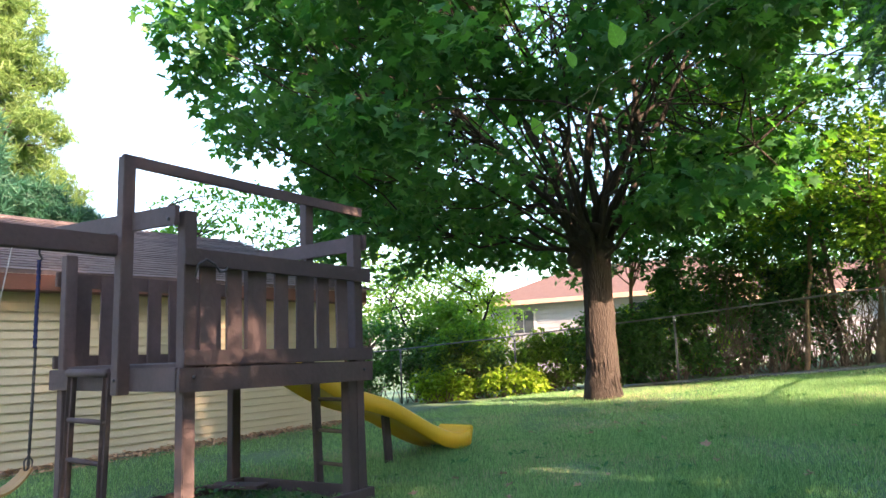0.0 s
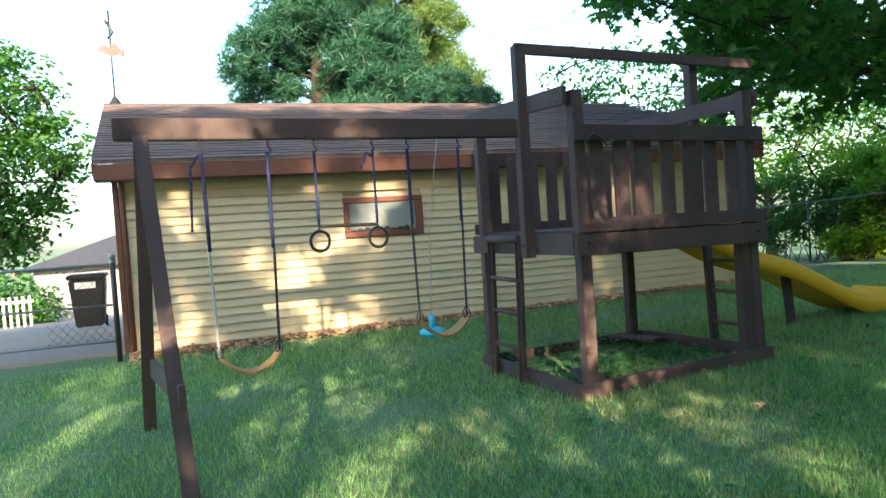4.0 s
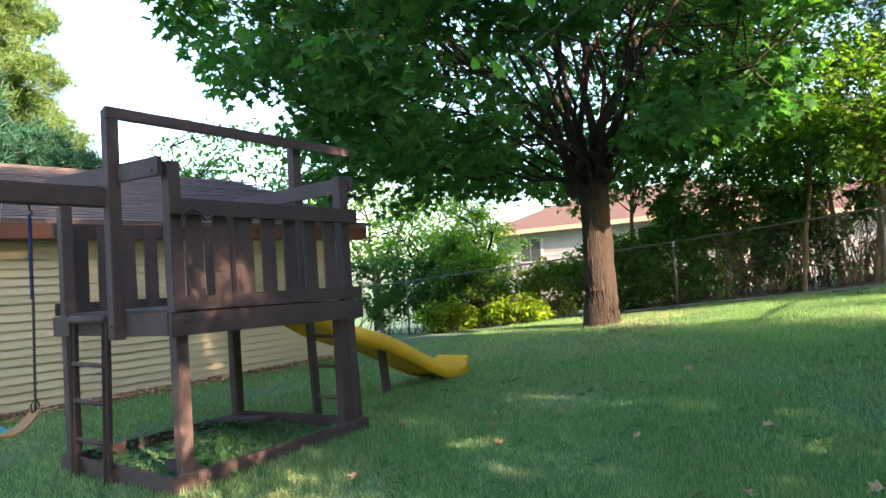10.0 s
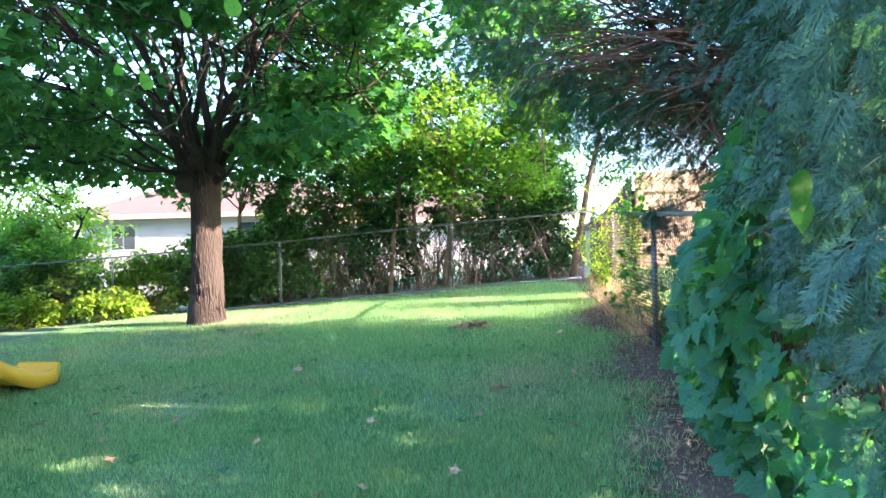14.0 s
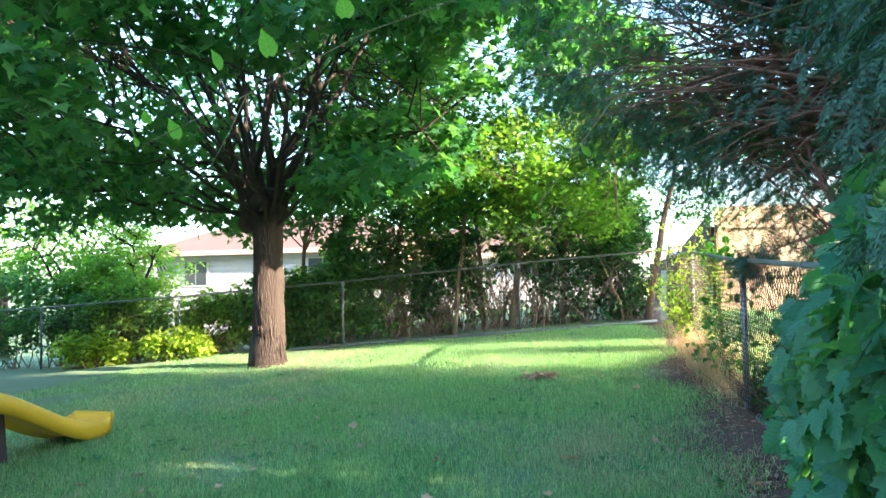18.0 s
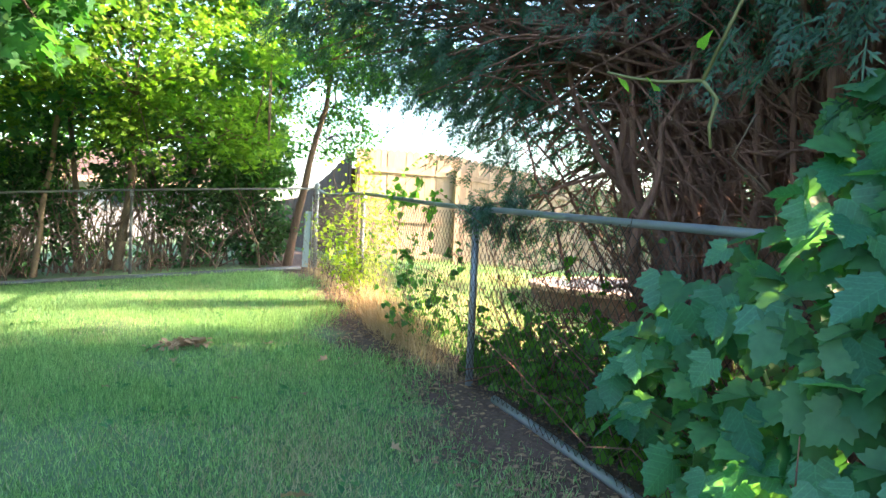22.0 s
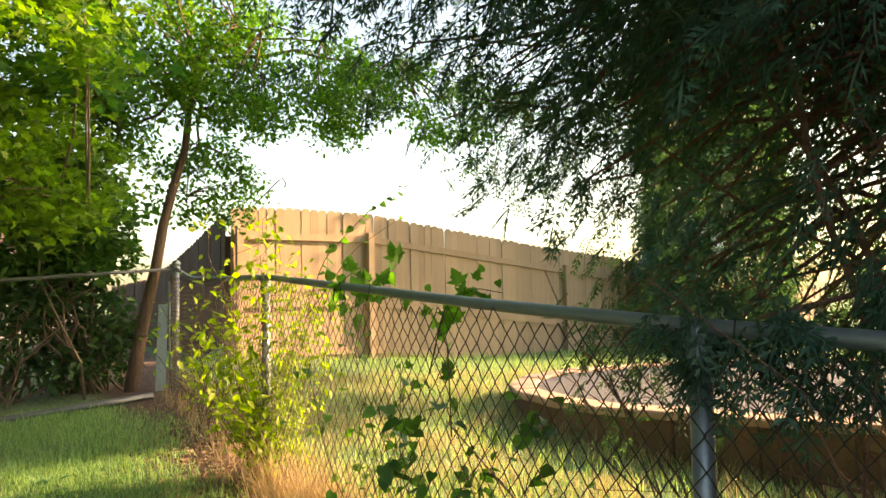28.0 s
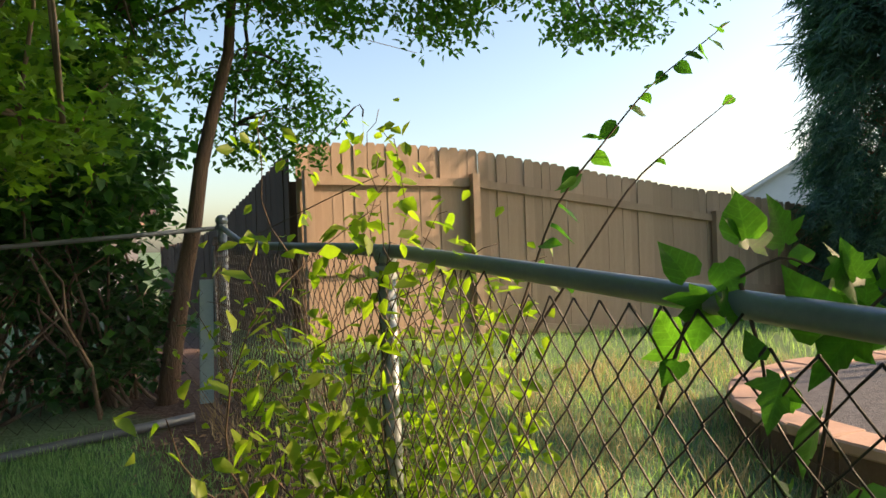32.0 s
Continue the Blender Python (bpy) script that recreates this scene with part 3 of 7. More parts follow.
    box(bm, (-0.015, y0 + 0.07 - 2.75, z0 + 0.07 - 1.7), (0.022, y1 - 0.10 - 2.75, z1 - 0.07 - 1.7), 0)
    part("pane", bm, GLASS, win)
    bm = bmesh.new()
    for k in range(9):
        y = y0 + 0.12 - 2.75 + k * 0.09
        bmesh.ops.create_uvsphere(bm, u_segments=8, v_segments=5, radius=0.05, matrix=Matrix.Translation((0.022, y, z0 + 0.075 - 1.7)) @ Matrix.Diagonal((0.1, 1, 0.45 + 0.25 * (k % 3), 1)))
    part("valance", bm, BINBLACK, win, "dark scalloped edge along the sill")
    return g


GARAGE = garage()


def siding():
    """Lap boards on the yard side of the garage, each a course of its own, and courses of shingles."""
    pitch, n = 0.1016, int((GT - GB) / 0.1016) + 1
    for k in range(n):
        z = GB + k * pitch
        top = min(z + pitch, GT + 0.05)
        spans = [(GY0 + 0.03, GY1 - 0.03)]
        if 1.44 < top and z < 1.95:
            spans = [(GY0 + 0.03, 2.225), (3.285, GY1 - 0.03)]
        for a, b in spans:
            me = bpy.data.meshes.new("lap_board")
            me.from_pydata([(0.034, a, z), (0.0, a, z + 0.006), (0.004, a, top), (0.034, b, z), (0.0, b, z + 0.006), (0.004, b, top), (0.034, a, z + 0.010), (0.034, b, z + 0.010)], [], [(0, 3, 7, 6), (6, 7, 5, 2), (1, 4, 3, 0), (0, 6, 2, 1), (3, 4, 5, 7)])
            ob = put_mesh("lap_board", me, SIDING, GARAGE)
            ob.location.x = GX
    over, w = 0.34, 2 * (GX - RIDGE_X)
    slope = Vector((w / 2 + over, 0, GT + 0.12 - over * (RIDGE_Z - GT - 0.12) / (w / 2) - RIDGE_Z))
    length = slope.length
    run = slope.normalized()
    up = Vector((-run.z, 0, run.x))
    rows = int(length / 0.145)
    for k in range(rows):
        a, b = Vector((RIDGE_X, 0, RIDGE_Z + 0.021)) + run * (k * length / rows), Vector((RIDGE_X, 0, RIDGE_Z + 0.021)) + run * ((k + 1) * length / rows + 0.01)
        v, f = [], []
        y = GY0 - 0.21
        while y < GY1 + 0.2:
            wide = random.uniform(0.22, 0.36)
            q = b + run * random.uniform(-0.006, 0.006)
            lift = up * random.uniform(0.008, 0.016)
            k0 = len(v)
            for p, yy in ((a, y), (a, y + wide - 0.006), (q + lift, y + wide - 0.006), (q + lift, y), (q, y), (q, y + wide - 0.006)):
                v.append((p.x, yy, p.z))
            f += [(k0, k0 + 1, k0 + 2, k0 + 3), (k0 + 3, k0 + 2, k0 + 5, k0 + 4)]
            y += wide
        me = bpy.data.meshes.new("shingle_course")
        me.from_pydata(v, [], f)
        put_mesh("shingle_course", me, SHINGLE, GARAGE)


siding()


def weather_vane():
    t = thing("weather_vane", "thin black iron weather vane on the garage ridge", "weather vane", at=(RIDGE_X, GY0 - 0.05, RIDGE_Z))
    tubes("rod", [([(0, 0, -0.02), (0, 0, 1.45)], 0.014)], BLACKIRON, t)
    bm = bmesh.new()
    bmesh.ops.create_cone(bm, cap_ends=True, segments=10, radius1=0.11, radius2=0.02, depth=0.14, matrix=Matrix.Translation((0, 0, 0.06)))
    part("base", bm, BLACKIRON, t)
    bm = bmesh.new()
    prof = [(-0.20, 0.82), (-0.12, 0.93), (-0.02, 0.90), (0.06, 0.96), (0.16, 0.84), (0.20, 0.90), (0.19, 0.72), (0.12, 0.78), (0.02, 0.74), (-0.08, 0.78)]
    vs = [bm.verts.new((0.0, p[0], p[1])) for p in prof]
    fc = bm.faces.new(vs)
    ext = bmesh.ops.extrude_face_region(bm, geom=[fc])
    bmesh.ops.translate(bm, vec=(0.012, 0, 0), verts=[e for e in ext["geom"] if isinstance(e, bmesh.types.BMVert)])
    part("ornament", bm, BLACKIRON, t)
    tubes("arrow", [([(0, -0.05, 1.30), (0, 0.04, 1.12), (0, -0.03, 1.02)], 0.02)], BLACKIRON, t)


weather_vane()

# ---- chain-link fences ----


def link_wires(a, b, foot, top, pitch=0.037, r=0.0026, tall=1.12):
    """Woven wires between two plan points; foot and top give heights along it (0 to 1)."""
    a, b = np.array(a, float), np.array(b, float)
    along = (b - a) / np.linalg.norm(b - a)
    side = np.array([-along[1], along[0]])
    n = int(np.linalg.norm(b - a) / pitch)
    out = []
    for k in range(n):
        s = (k + 0.5) * pitch
        u = s / np.linalg.norm(b - a)
        lo, hi = foot(u), top(u)
        i = np.arange(math.ceil(lo / (pitch * tall)), int(hi / (pitch * tall)) + 1)
        z = i * pitch * tall
        zig = np.where((i + k) % 2 == 0, -1, 1) * pitch * (0.5 + 0.05 * np.sin(i * 1.7 + k) + 0.05 * np.sin(i * 0.43 + 1.3 * k))
        off = np.where(i % 2 == 0, -1, 1) * r * 0.8
        xy = a[None] + along[None] * (s + zig)[:, None] + side[None] * off[:, None]
        out.append(tube_arrays(np.column_stack([xy, z]), r, 3))
    return join_arrays(out)


def post(parent, x, y, lo, hi, r, mat=None, lean=(0, 0), cap=True):
    ob = tubes("fence_post", [([(x, y, lo - 0.15), (x + lean[0] * 0.5, y + lean[1] * 0.5, (lo + hi) / 2), (x + lean[0], y + lean[1], hi)], r)], mat or GALV, parent, "", 12)
    if cap:
        bm = bmesh.new()
        bmesh.ops.create_uvsphere(bm, u_segments=12, v_segments=6, radius=r * 1.35, matrix=Matrix.Translation((x + lean[0], y + lean[1], hi)) @ Matrix.Diagonal((1, 1, 0.9, 1)))
        bmesh.ops.create_cone(bm, cap_ends=True, segments=12, radius1=r * 1.25, radius2=r * 1.25, depth=0.04, matrix=Matrix.Translation((x + lean[0], y + lean[1], hi - 0.05)))
        part("cap", bm, GALV, ob)
    return ob


FX, FY = 1.10, 14.15


def rail_right(y):
    return float(np.interp(y, [-6, 3.0, 4.5, 5.5, 6.7, 7.17, 8.24, 9.24, 10.69, 12.4, 13.3, 13.75, 14.15], [1.56, 1.82, 1.885, 1.925, 1.98, 1.995, 2.05, 2.115, 2.205, 2.23, 2.26, 2.32, 2.38]))


def rail_back(x):
    return float(np.interp(x, [-16, -12.5, -8.96, -5.25, -1.66, 1.1], [1.30, 1.45, 1.66, 1.91, 2.20, 2.38]))


fence_r = thing("chain_link_fence", "galvanised chain-link fence with a round top rail beside cedars", "fence", at=(0, 0, 0))
for y in (0.15, 3.65, 7.17, 10.69):
    post(fence_r, FX, y, float(gz(FX, y)), rail_right(y) - 0.02, 0.028)
ys = np.concatenate([np.linspace(-6, 13, 40), np.linspace(13.2, 14.15, 6)])
tubes("top_rail", [([(FX + 0.06 * max(0, (y - 11) / 3.15), y, rail_right(y)) for y in ys], 0.021)], GALV, fence_r, "round steel top rail, bent near the corner", 12)
v, f = link_wires((FX - 0.03, -1.0), (FX - 0.03, FY - 0.08), lambda u: float(gz(FX, -1 + u * 15.05)) + 0.02, lambda u: rail_right(-1 + u * 15.05) - 0.005)
put_mesh("wire_mesh", arrays_mesh("wire_mesh", v, f), WIRE, fence_r, "diamond mesh of dull rusty wire")["kind"] = "stuff"
for y in (7.05, 10.60, 9.0, 12.0, 5.2):
    tubes("tie_wire", [([(FX - 0.035, y, rail_right(y) - 0.05), (FX - 0.02, y, rail_right(y) + 0.028), (FX + 0.03, y + 0.01, rail_right(y) + 0.01), (FX - 0.03, y + 0.015, rail_right(y) - 0.04)], 0.0025)], WIRE, fence_r, "", 4)

fence_b = thing("chain_link_fence", "chain-link fence along the back of the lawn, overgrown from behind", "fence", at=(0, 0, 0))
for x in (-15.8, -12.4, -8.96, -5.25, -1.66):
    post(fence_b, x, FY, float(gz(x, FY)), rail_back(x) - 0.02, 0.024, DULLSTEEL)
tubes("top_rail", [([(x, FY, rail_back(x)) for x in np.linspace(-16, 1.10, 24)], 0.017)], DULLSTEEL, fence_b, "", 10)
v, f = link_wires((-16, FY - 0.03), (FX - 0.06, FY - 0.03), lambda u: float(gz(-16 + u * 17.04, FY)) + 0.02, lambda u: rail_back(-16 + u * 17.04) - 0.005, 0.055, 0.0016)
put_mesh("wire_mesh", arrays_mesh("wire_mesh", v, f), WIRE, fence_b, "diamond mesh of dull wire")["kind"] = "stuff"
CX, CY = 1.16, 14.20
corner = thing("corner_post", "stout steel corner post with a tension bar where the fences meet", "fence post", at=(0, 0, 0))
post(corner, CX, CY, float(gz(FX, CY)), 2.44, 0.036)
tubes("tension_bar", [([(CX - 0.07, CY - 0.05, 1.0), (CX - 0.075, CY - 0.05, 2.25)], 0.011)], GALV, corner)
for z in (1.3, 1.75, 2.15):
    bm = bmesh.new()
    bmesh.ops.create_cone(bm, cap_ends=True, segments=14, radius1=0.043, radius2=0.043, depth=0.03, matrix=Matrix.Translation((CX, CY, z)))
    part("band", bm, GALV, corner)
plank = thing("upright_board", "pale blue-green board standing against the corner post", "board", at=(0, 0, 0))
part("board", board((CX - 0.16, CY + 0.06, 0.85), (CX - 0.12, CY + 0.06, 2.0), 0.10, 0.03, up=(1, 0, 0)), PALEBLUE, plank)

# pipe along the foot of the back fence and edging pipe by the soil strip
pipe = thing("ground_pole", "long weathered pole lying at the foot of the back fence", "pole", at=(0, 0, 0))
tubes("pole", [([(x, 13.72 + 0.03 * math.sin(x * 1.3), float(gz(x, 13.72)) + 0.045) for x in np.linspace(-6.2, 0.86, 14)], 0.032)], DULLSTEEL, pipe, "", 8)
edge = thing("edging_pipe", "grey pipe lying as edging on the soil by the fence", "pipe", at=(0, 0, 0))
tubes("pipe", [([(1.0 + 0.10 * math.sin((y - 2.5) * 0.45), y, float(gz(1.0, y)) + 0.035) for y in np.linspace(2.4, 6.7, 14)], 0.028)], GALV, edge, "", 10)

# ---- wooden privacy fence of the next garden ----


def picket_mesh(h):
    pts = [(-0.068, 0), (0.068, 0), (0.068, h - 0.045), (0.040, h), (-0.040, h), (-0.068, h - 0.045)]
    me = bpy.data.meshes.new("picket")
    v = [(x, -0.009, z) for x, z in pts] + [(x, 0.009, z) for x, z in pts]
    n = len(pts)
    me.from_pydata(v, [], [tuple(range(n)), tuple(range(2 * n - 1, n - 1, -1))] + [(k, k + n, (k + 1) % n + n, (k + 1) % n) for k in range(n)])
    me.materials.append(CEDARWOOD)
    return me


def wood_fence(a, b, tops, posts, name_label, mat, high=1.83):
    """A dog-eared board fence between plan points a and b; tops are (metres along, height), posts metres along."""
    t = thing("wooden_fence", name_label, "fence", at=(0, 0, 0))
    a, b = np.array(a, float), np.array(b, float)
    length = np.linalg.norm(b - a)
    along = (b - a) / length
    side = np.array([along[1], -along[0]])
    ang = math.atan2(along[1], along[0])
    me = picket_mesh(high)
    me.materials[0] = mat

    def top(m):
        return float(np.interp(m, [q[0] for q in tops], [q[1] for q in tops]))

    n = int(length / 0.131)
    for k in range(n):
        m = (k + 0.5) * length / n
        p = a + along * m
        ob = new("picket", me)
        ob.parent = t
        ob.location = (p[0] - side[0] * 0.03, p[1] - side[1] * 0.03, top(m) - high + random.uniform(-0.008, 0.008))
        ob.rotation_euler = (random.uniform(-0.006, 0.006), random.uniform(-0.004, 0.004), ang)
    for m in posts:
        p = a + along * m + side * 0.055
        part("fence_post", board((p[0], p[1], top(m) - high - 0.2), (p[0], p[1], top(m) - 0.30), 0.10, 0.10, 0.004, up=(along[0], along[1], 0)), mat, t)
    for m0, m1 in zip(posts, posts[1:]):
        for down in (0.40, 1.38, 2.1):
            q = []
            for m in (m0, m1):
                p = a + along * m + side * 0.012
                q.append((p[0], p[1], top(m) - down))
            part("fence_rail", board(q[0], q[1], 0.10, 0.040, 0.003), mat, t)
    return t


wood_fence((2.24, 16.10), (17.0, 16.5), [(0, 3.32), (1.0, 3.35), (2.2, 3.30), (3.3, 3.155), (5.3, 2.89), (6.8, 2.74), (8.4, 2.56), (15, 1.95)], (0.10, 2.14, 6.17, 10.2, 14.7), "tan dog-eared wooden privacy fence, rails facing the lawn", CEDARWOOD, 2.4)
# this fence stands in for a dark shed gable behind the corner
wood_fence((2.20, 16.2), (1.4, 22.5), [(0, 3.25), (1.27, 2.9), (2.54, 2.6), (3.8, 2.4), (6.4, 2.3)], (0.1, 2.1, 4.1, 6.1), "wooden fence running back from the corner, shade in its colour, in place of a shed gable", DARKBOARD)

# ---- play tower ----
TX0, TX1, TY0, TY1, TZ = -6.20, -4.43, 2.78, 4.50, 0.22


def tower():
    t = thing("play_tower", "dark brown stained wooden play tower with slatted rails and sandbox base", "play tower", at=(0, 0, 0))
    P = 0.092
    corners = {"f": (TX1 - 0.07, TY0 + 0.07, 2.43), "b": (TX1 - 0.07, TY1 - 0.07, 2.43), "l": (TX0 + 0.07, TY0 + 0.07, 2.30), "k": (TX0 + 0.07, TY1 - 0.07, 2.24)}
    for x, y, top in corners.values():
        part("post", board((x, y, TZ - 0.05), (x, y, top), P, P, 0.006, up=(0, 1, 0)), STAIN, t)
    part("post", board((TX1 - 0.07, TY1 - 0.16, TZ - 0.05), (TX1 - 0.07, TY1 - 0.16, 1.22), P, P, 0.006, up=(0, 1, 0)), STAIN, t)
    # deck: rim joists and planks
    for a, b in (((TX1, TY0 - 0.03, 1.315), (TX1, TY1 + 0.04, 1.295)), ((TX0, TY0, 1.315), (TX0, TY1, 1.295)), ((TX1 - 0.03, TY0 - 0.01, 1.32), (TX0, TY0 - 0.01, 1.32)), ((TX1 - 0.03, TY1, 1.295), (TX0, TY1, 1.295))):
        part("rim_joist", board(a, b, 0.155, 0.038), STAIN, t)
    n = 11
    for k in range(n):
        y = TY0 + 0.05 + (TY1 - TY0 - 0.1) * (k + 0.5) / n
        part("deck_plank", board((TX0 + 0.03, y, 1.405), (TX1 - 0.02 + random.uniform(0, 0.012), y, 1.405), 0.028, 0.143, 0.004), STAIN, t)
    # slatted sides
    for x, s in ((TX1 + 0.004, 1), (TX0 - 0.004, -1)):
        part("top_rail", board((x, TY0 + 0.0, 2.115), (x, TY1 + 0.03, 2.085), 0.115, 0.036), STAIN, t)
        part("bottom_rail", board((x, TY0 + 0.0, 1.455), (x, TY1 + 0.04, 1.435), 0.10, 0.036), STAIN, t)
        k = 7
        for i in range(k):
            y = 2.985 + i * 0.2085
            part("slat", board((x - s * 0.034, y + random.uniform(-0.006, 0.006), 1.40), (x - s * 0.034, y + random.uniform(-0.008, 0.008), 2.15), 0.125, 0.022, 0.003, up=(0, 1, 0)), STAIN, t)
    part("slat", board((TX1 - 0.045, 3.33, 1.40), (TX1 - 0.045, 3.33, 2.17), 0.05, 0.05, 0.003, up=(0, 1, 0)), STAIN, t)
    # sloping end boards, middle posts and the beam for an awning
    part("end_board", board((TX1 - 0.03, TY0 - 0.03, 2.39), (TX0 + 0.02, TY0 - 0.03, 2.465), 0.13, 0.036), STAIN, t)
    part("end_board", board((TX1 - 0.03, TY1 + 0.03, 2.375), (TX0 + 0.02, TY1 + 0.03, 2.375), 0.13, 0.036), STAIN, t)
    part("awning_post", board((-5.06, TY0 - 0.07, 1.22), (-5.03, TY0 - 0.07, 2.88), 0.09, 0.09, 0.005, up=(0, 1, 0)), STAIN, t)
    part("awning_post", board((-5.24, TY1 + 0.07, 1.25), (-5.24, TY1 + 0.07, 2.83), 0.09, 0.09, 0.005, up=(0, 1, 0)), STAIN, t)
    part("awning_beam", board((-5.0, TY0 - 0.12, 2.85), (-5.2, TY1 + 0.75, 2.83), 0.085, 0.04), STAIN, t, "long thin beam above the deck")
    # low sandbox frame with corner seats
    fx, fy = -6.06, TY0 - 0.05
    for a, b in (((TX1 + 0.01, fy - 0.02, TZ + 0.0), (TX1 + 0.01, TY1 + 0.02, TZ + 0.05)), ((TX1 - 0.01, fy, TZ - 0.005), (fx, fy, TZ - 0.01)), ((fx, fy + 0.02, TZ - 0.03), (fx, TY1, TZ + 0.0)), ((fx + 0.02, TY1, TZ + 0.0), (TX1 - 0.02, TY1, TZ + 0.05))):
        part("sandbox_board", board((a[0], a[1], a[2] + 0.02), (b[0], b[1], b[2] + 0.02), 0.16, 0.04), STAIN, t)
    for x, y, s in ((TX1 - 0.24, TY0 + 0.16, 1), (TX0 + 0.40, TY1 - 0.24, -1)):
        bm = board((x - 0.26, y + 0.11 * s, TZ + 0.085), (x + 0.22, y - 0.07 * s, TZ + 0.085), 0.03, 0.19, 0.005)
        part("corner_seat", bm, STAIN, t)
    # two ladders with rounded rails
    for x in (-5.20, -5.71):
        part("ladder_rail", board((x + 0.005, TY0 - 0.12, TZ - 0.08), (x, TY0 - 0.08, 1.40), 0.07, 0.055, 0.024, up=(0, 1, 0)), STAIN, t)
    for z in (0.47, 0.76, 1.04, 1.375):
        tubes("rung", [([(-5.73, TY0 - 0.10, z), (-5.18, TY0 - 0.10, z - 0.005)], 0.018 if z < 1.3 else 0.030)], STAIN, t, "", 8)
    part("ladder_rail", board((-5.13, TY1 + 0.09, TZ), (-5.13, TY1 + 0.05, 1.30), 0.08, 0.045, 0.006, up=(0, 1, 0)), STAIN, t)
    part("ladder_rail", board((-4.60, TY1 + 0.09, TZ), (-4.60, TY1 + 0.05, 1.30), 0.08, 0.045, 0.006, up=(0, 1, 0)), STAIN, t)
    for z in (0.50, 0.78, 1.05):
        tubes("rung", [([(-5.13, TY1 + 0.08, z), (-4.60, TY1 + 0.07, z)], 0.017)], TWIG, t, "", 8)
    # bolts
    for x, y, z in ((TX1 + 0.026, TY0 + 0.07, 1.33), (TX1 + 0.026, TY1 - 0.07, 1.31), (TX1 - 0.1, TY0 - 0.052, 2.37), (-5.05, TY0 - 0.118, 1.32), (TX1 - 0.1, TY1 - 0.02, 2.37)):
        bm = bmesh.new()
        bmesh.ops.create_uvsphere(bm, u_segments=8, v_segments=5, radius=0.013, matrix=Matrix.Translation((x, y, z)))
        part("bolt", bm, CHAIN, t)
    return t


tower()

rope_hook = thing("rope_end", "curled end of grey rope hung over the tower rail", "rope", at=(0, 0, 0))
tubes("rope", [([(-4.39, 2.84, 1.98), (-4.385, 2.86, 2.06), (-4.385, 2.92, 2.10), (-4.385, 2.99, 2.07), (-4.385, 3.03, 2.02), (-4.385, 3.07, 2.03), (-4.39, 3.09, 2.06)], 0.008)], CHAIN, rope_hook, "", 8)


def slide():
    t = thing("slide", "wavy yellow plastic slide leading down from the play tower", "slide", at=(0, 0, 0))
    path = [(4.50, 1.32), (4.75, 1.20), (5.01, 1.05), (5.31, 0.945), (5.67, 0.845), (5.98, 0.70), (6.31, 0.53), (6.62, 0.41), (6.84, 0.385), (6.97, 0.43)]
    yy = np.interp(np.linspace(0, 9, 40), range(10), [p[0] for p in path])
    zz = np.interp(np.linspace(0, 9, 40), range(10), [p[1] for p in path])
    k = np.array([1, 2, 3, 2, 1]) / 9
    zz = np.convolve(np.pad(zz, 2, "edge"), k, "valid")
    prof = [(-0.255, 0.10), (-0.235, 0.115), (-0.205, 0.10), (-0.185, 0.015), (0, 0.0), (0.185, 0.015), (0.205, 0.10), (0.235, 0.115), (0.255, 0.10), (0.25, -0.06), (0.225, -0.065), (0.20, -0.03), (0, -0.035), (-0.20, -0.03), (-0.225, -0.065), (-0.25, -0.06)]
    bm = bmesh.new()
    rings = [[bm.verts.new((-5.52 + 0.10 * (y - 4.5) / 2.5 + p[0], y, z + p[1])) for p in prof] for y, z in zip(yy, zz)]
    for a, b in zip(rings, rings[1:]):
        for i in range(len(prof)):
            j = (i + 1) % len(prof)
            bm.faces.new((a[i], a[j], b[j], b[i]))
    bm.faces.new(rings[0])
    bm.faces.new(rings[-1][::-1])
    bmesh.ops.recalc_face_normals(bm, faces=bm.faces[:])
    for fc in bm.faces:
        fc.smooth = True
    part("chute", bm, YELLOW, t)
    bm = bmesh.new()
    box(bm, (-5.67, 6.93, 0.345), (-5.17, 6.985, 0.575), 0.025, Matrix.Translation((0, 6.95, 0.35)) @ Matrix.Rotation(radians(-16), 4, "X") @ Matrix.Translation((0, -6.95, -0.35)))
    part("lip", bm, YELLOW, t, "rounded end of the slide")
    part("leg", board((-5.44, 5.86, float(gz(-5.44, 5.86)) - 0.03), (-5.34, 5.70, 0.80), 0.09, 0.045, up=(0, 1, 0)), STAIN, t, "dark wooden support leg")


slide()


def swing_set():
    t = thing("swing_set", "heavy brown timber beam with an A-frame end for swings", "swing set", at=(0, 0, 0))
    part("beam", board((-5.09, -0.22, 2.275), (-5.09, 2.72, 2.245), 0.14, 0.09, 0.006), STAIN, t)
    part("leg", board((-4.13, 0.07, -0.04), (-5.03, -0.06, 2.21), 0.09, 0.09, 0.006, up=(0, 1, 0)), STAIN, t)
    part("leg", board((-6.00, -0.17, 0.0), (-5.15, -0.06, 2.21), 0.09, 0.09, 0.006, up=(0, 1, 0)), STAIN, t)
    part("cross_brace", board((-4.30, 0.06, 0.66), (-5.90, -0.13, 0.62), 0.14, 0.036), STAIN, t)
    for y in (0.30, 0.75, 1.07, 1.49, 1.76, 2.17):
        tubes("eye_bolt", [([(-5.09, y, 2.22), (-5.09, y, 2.15), (-5.09, y + 0.02, 2.12), (-5.09, y, 2.10)], 0.008)], CHAIN, t, "", 6)


swing_set()


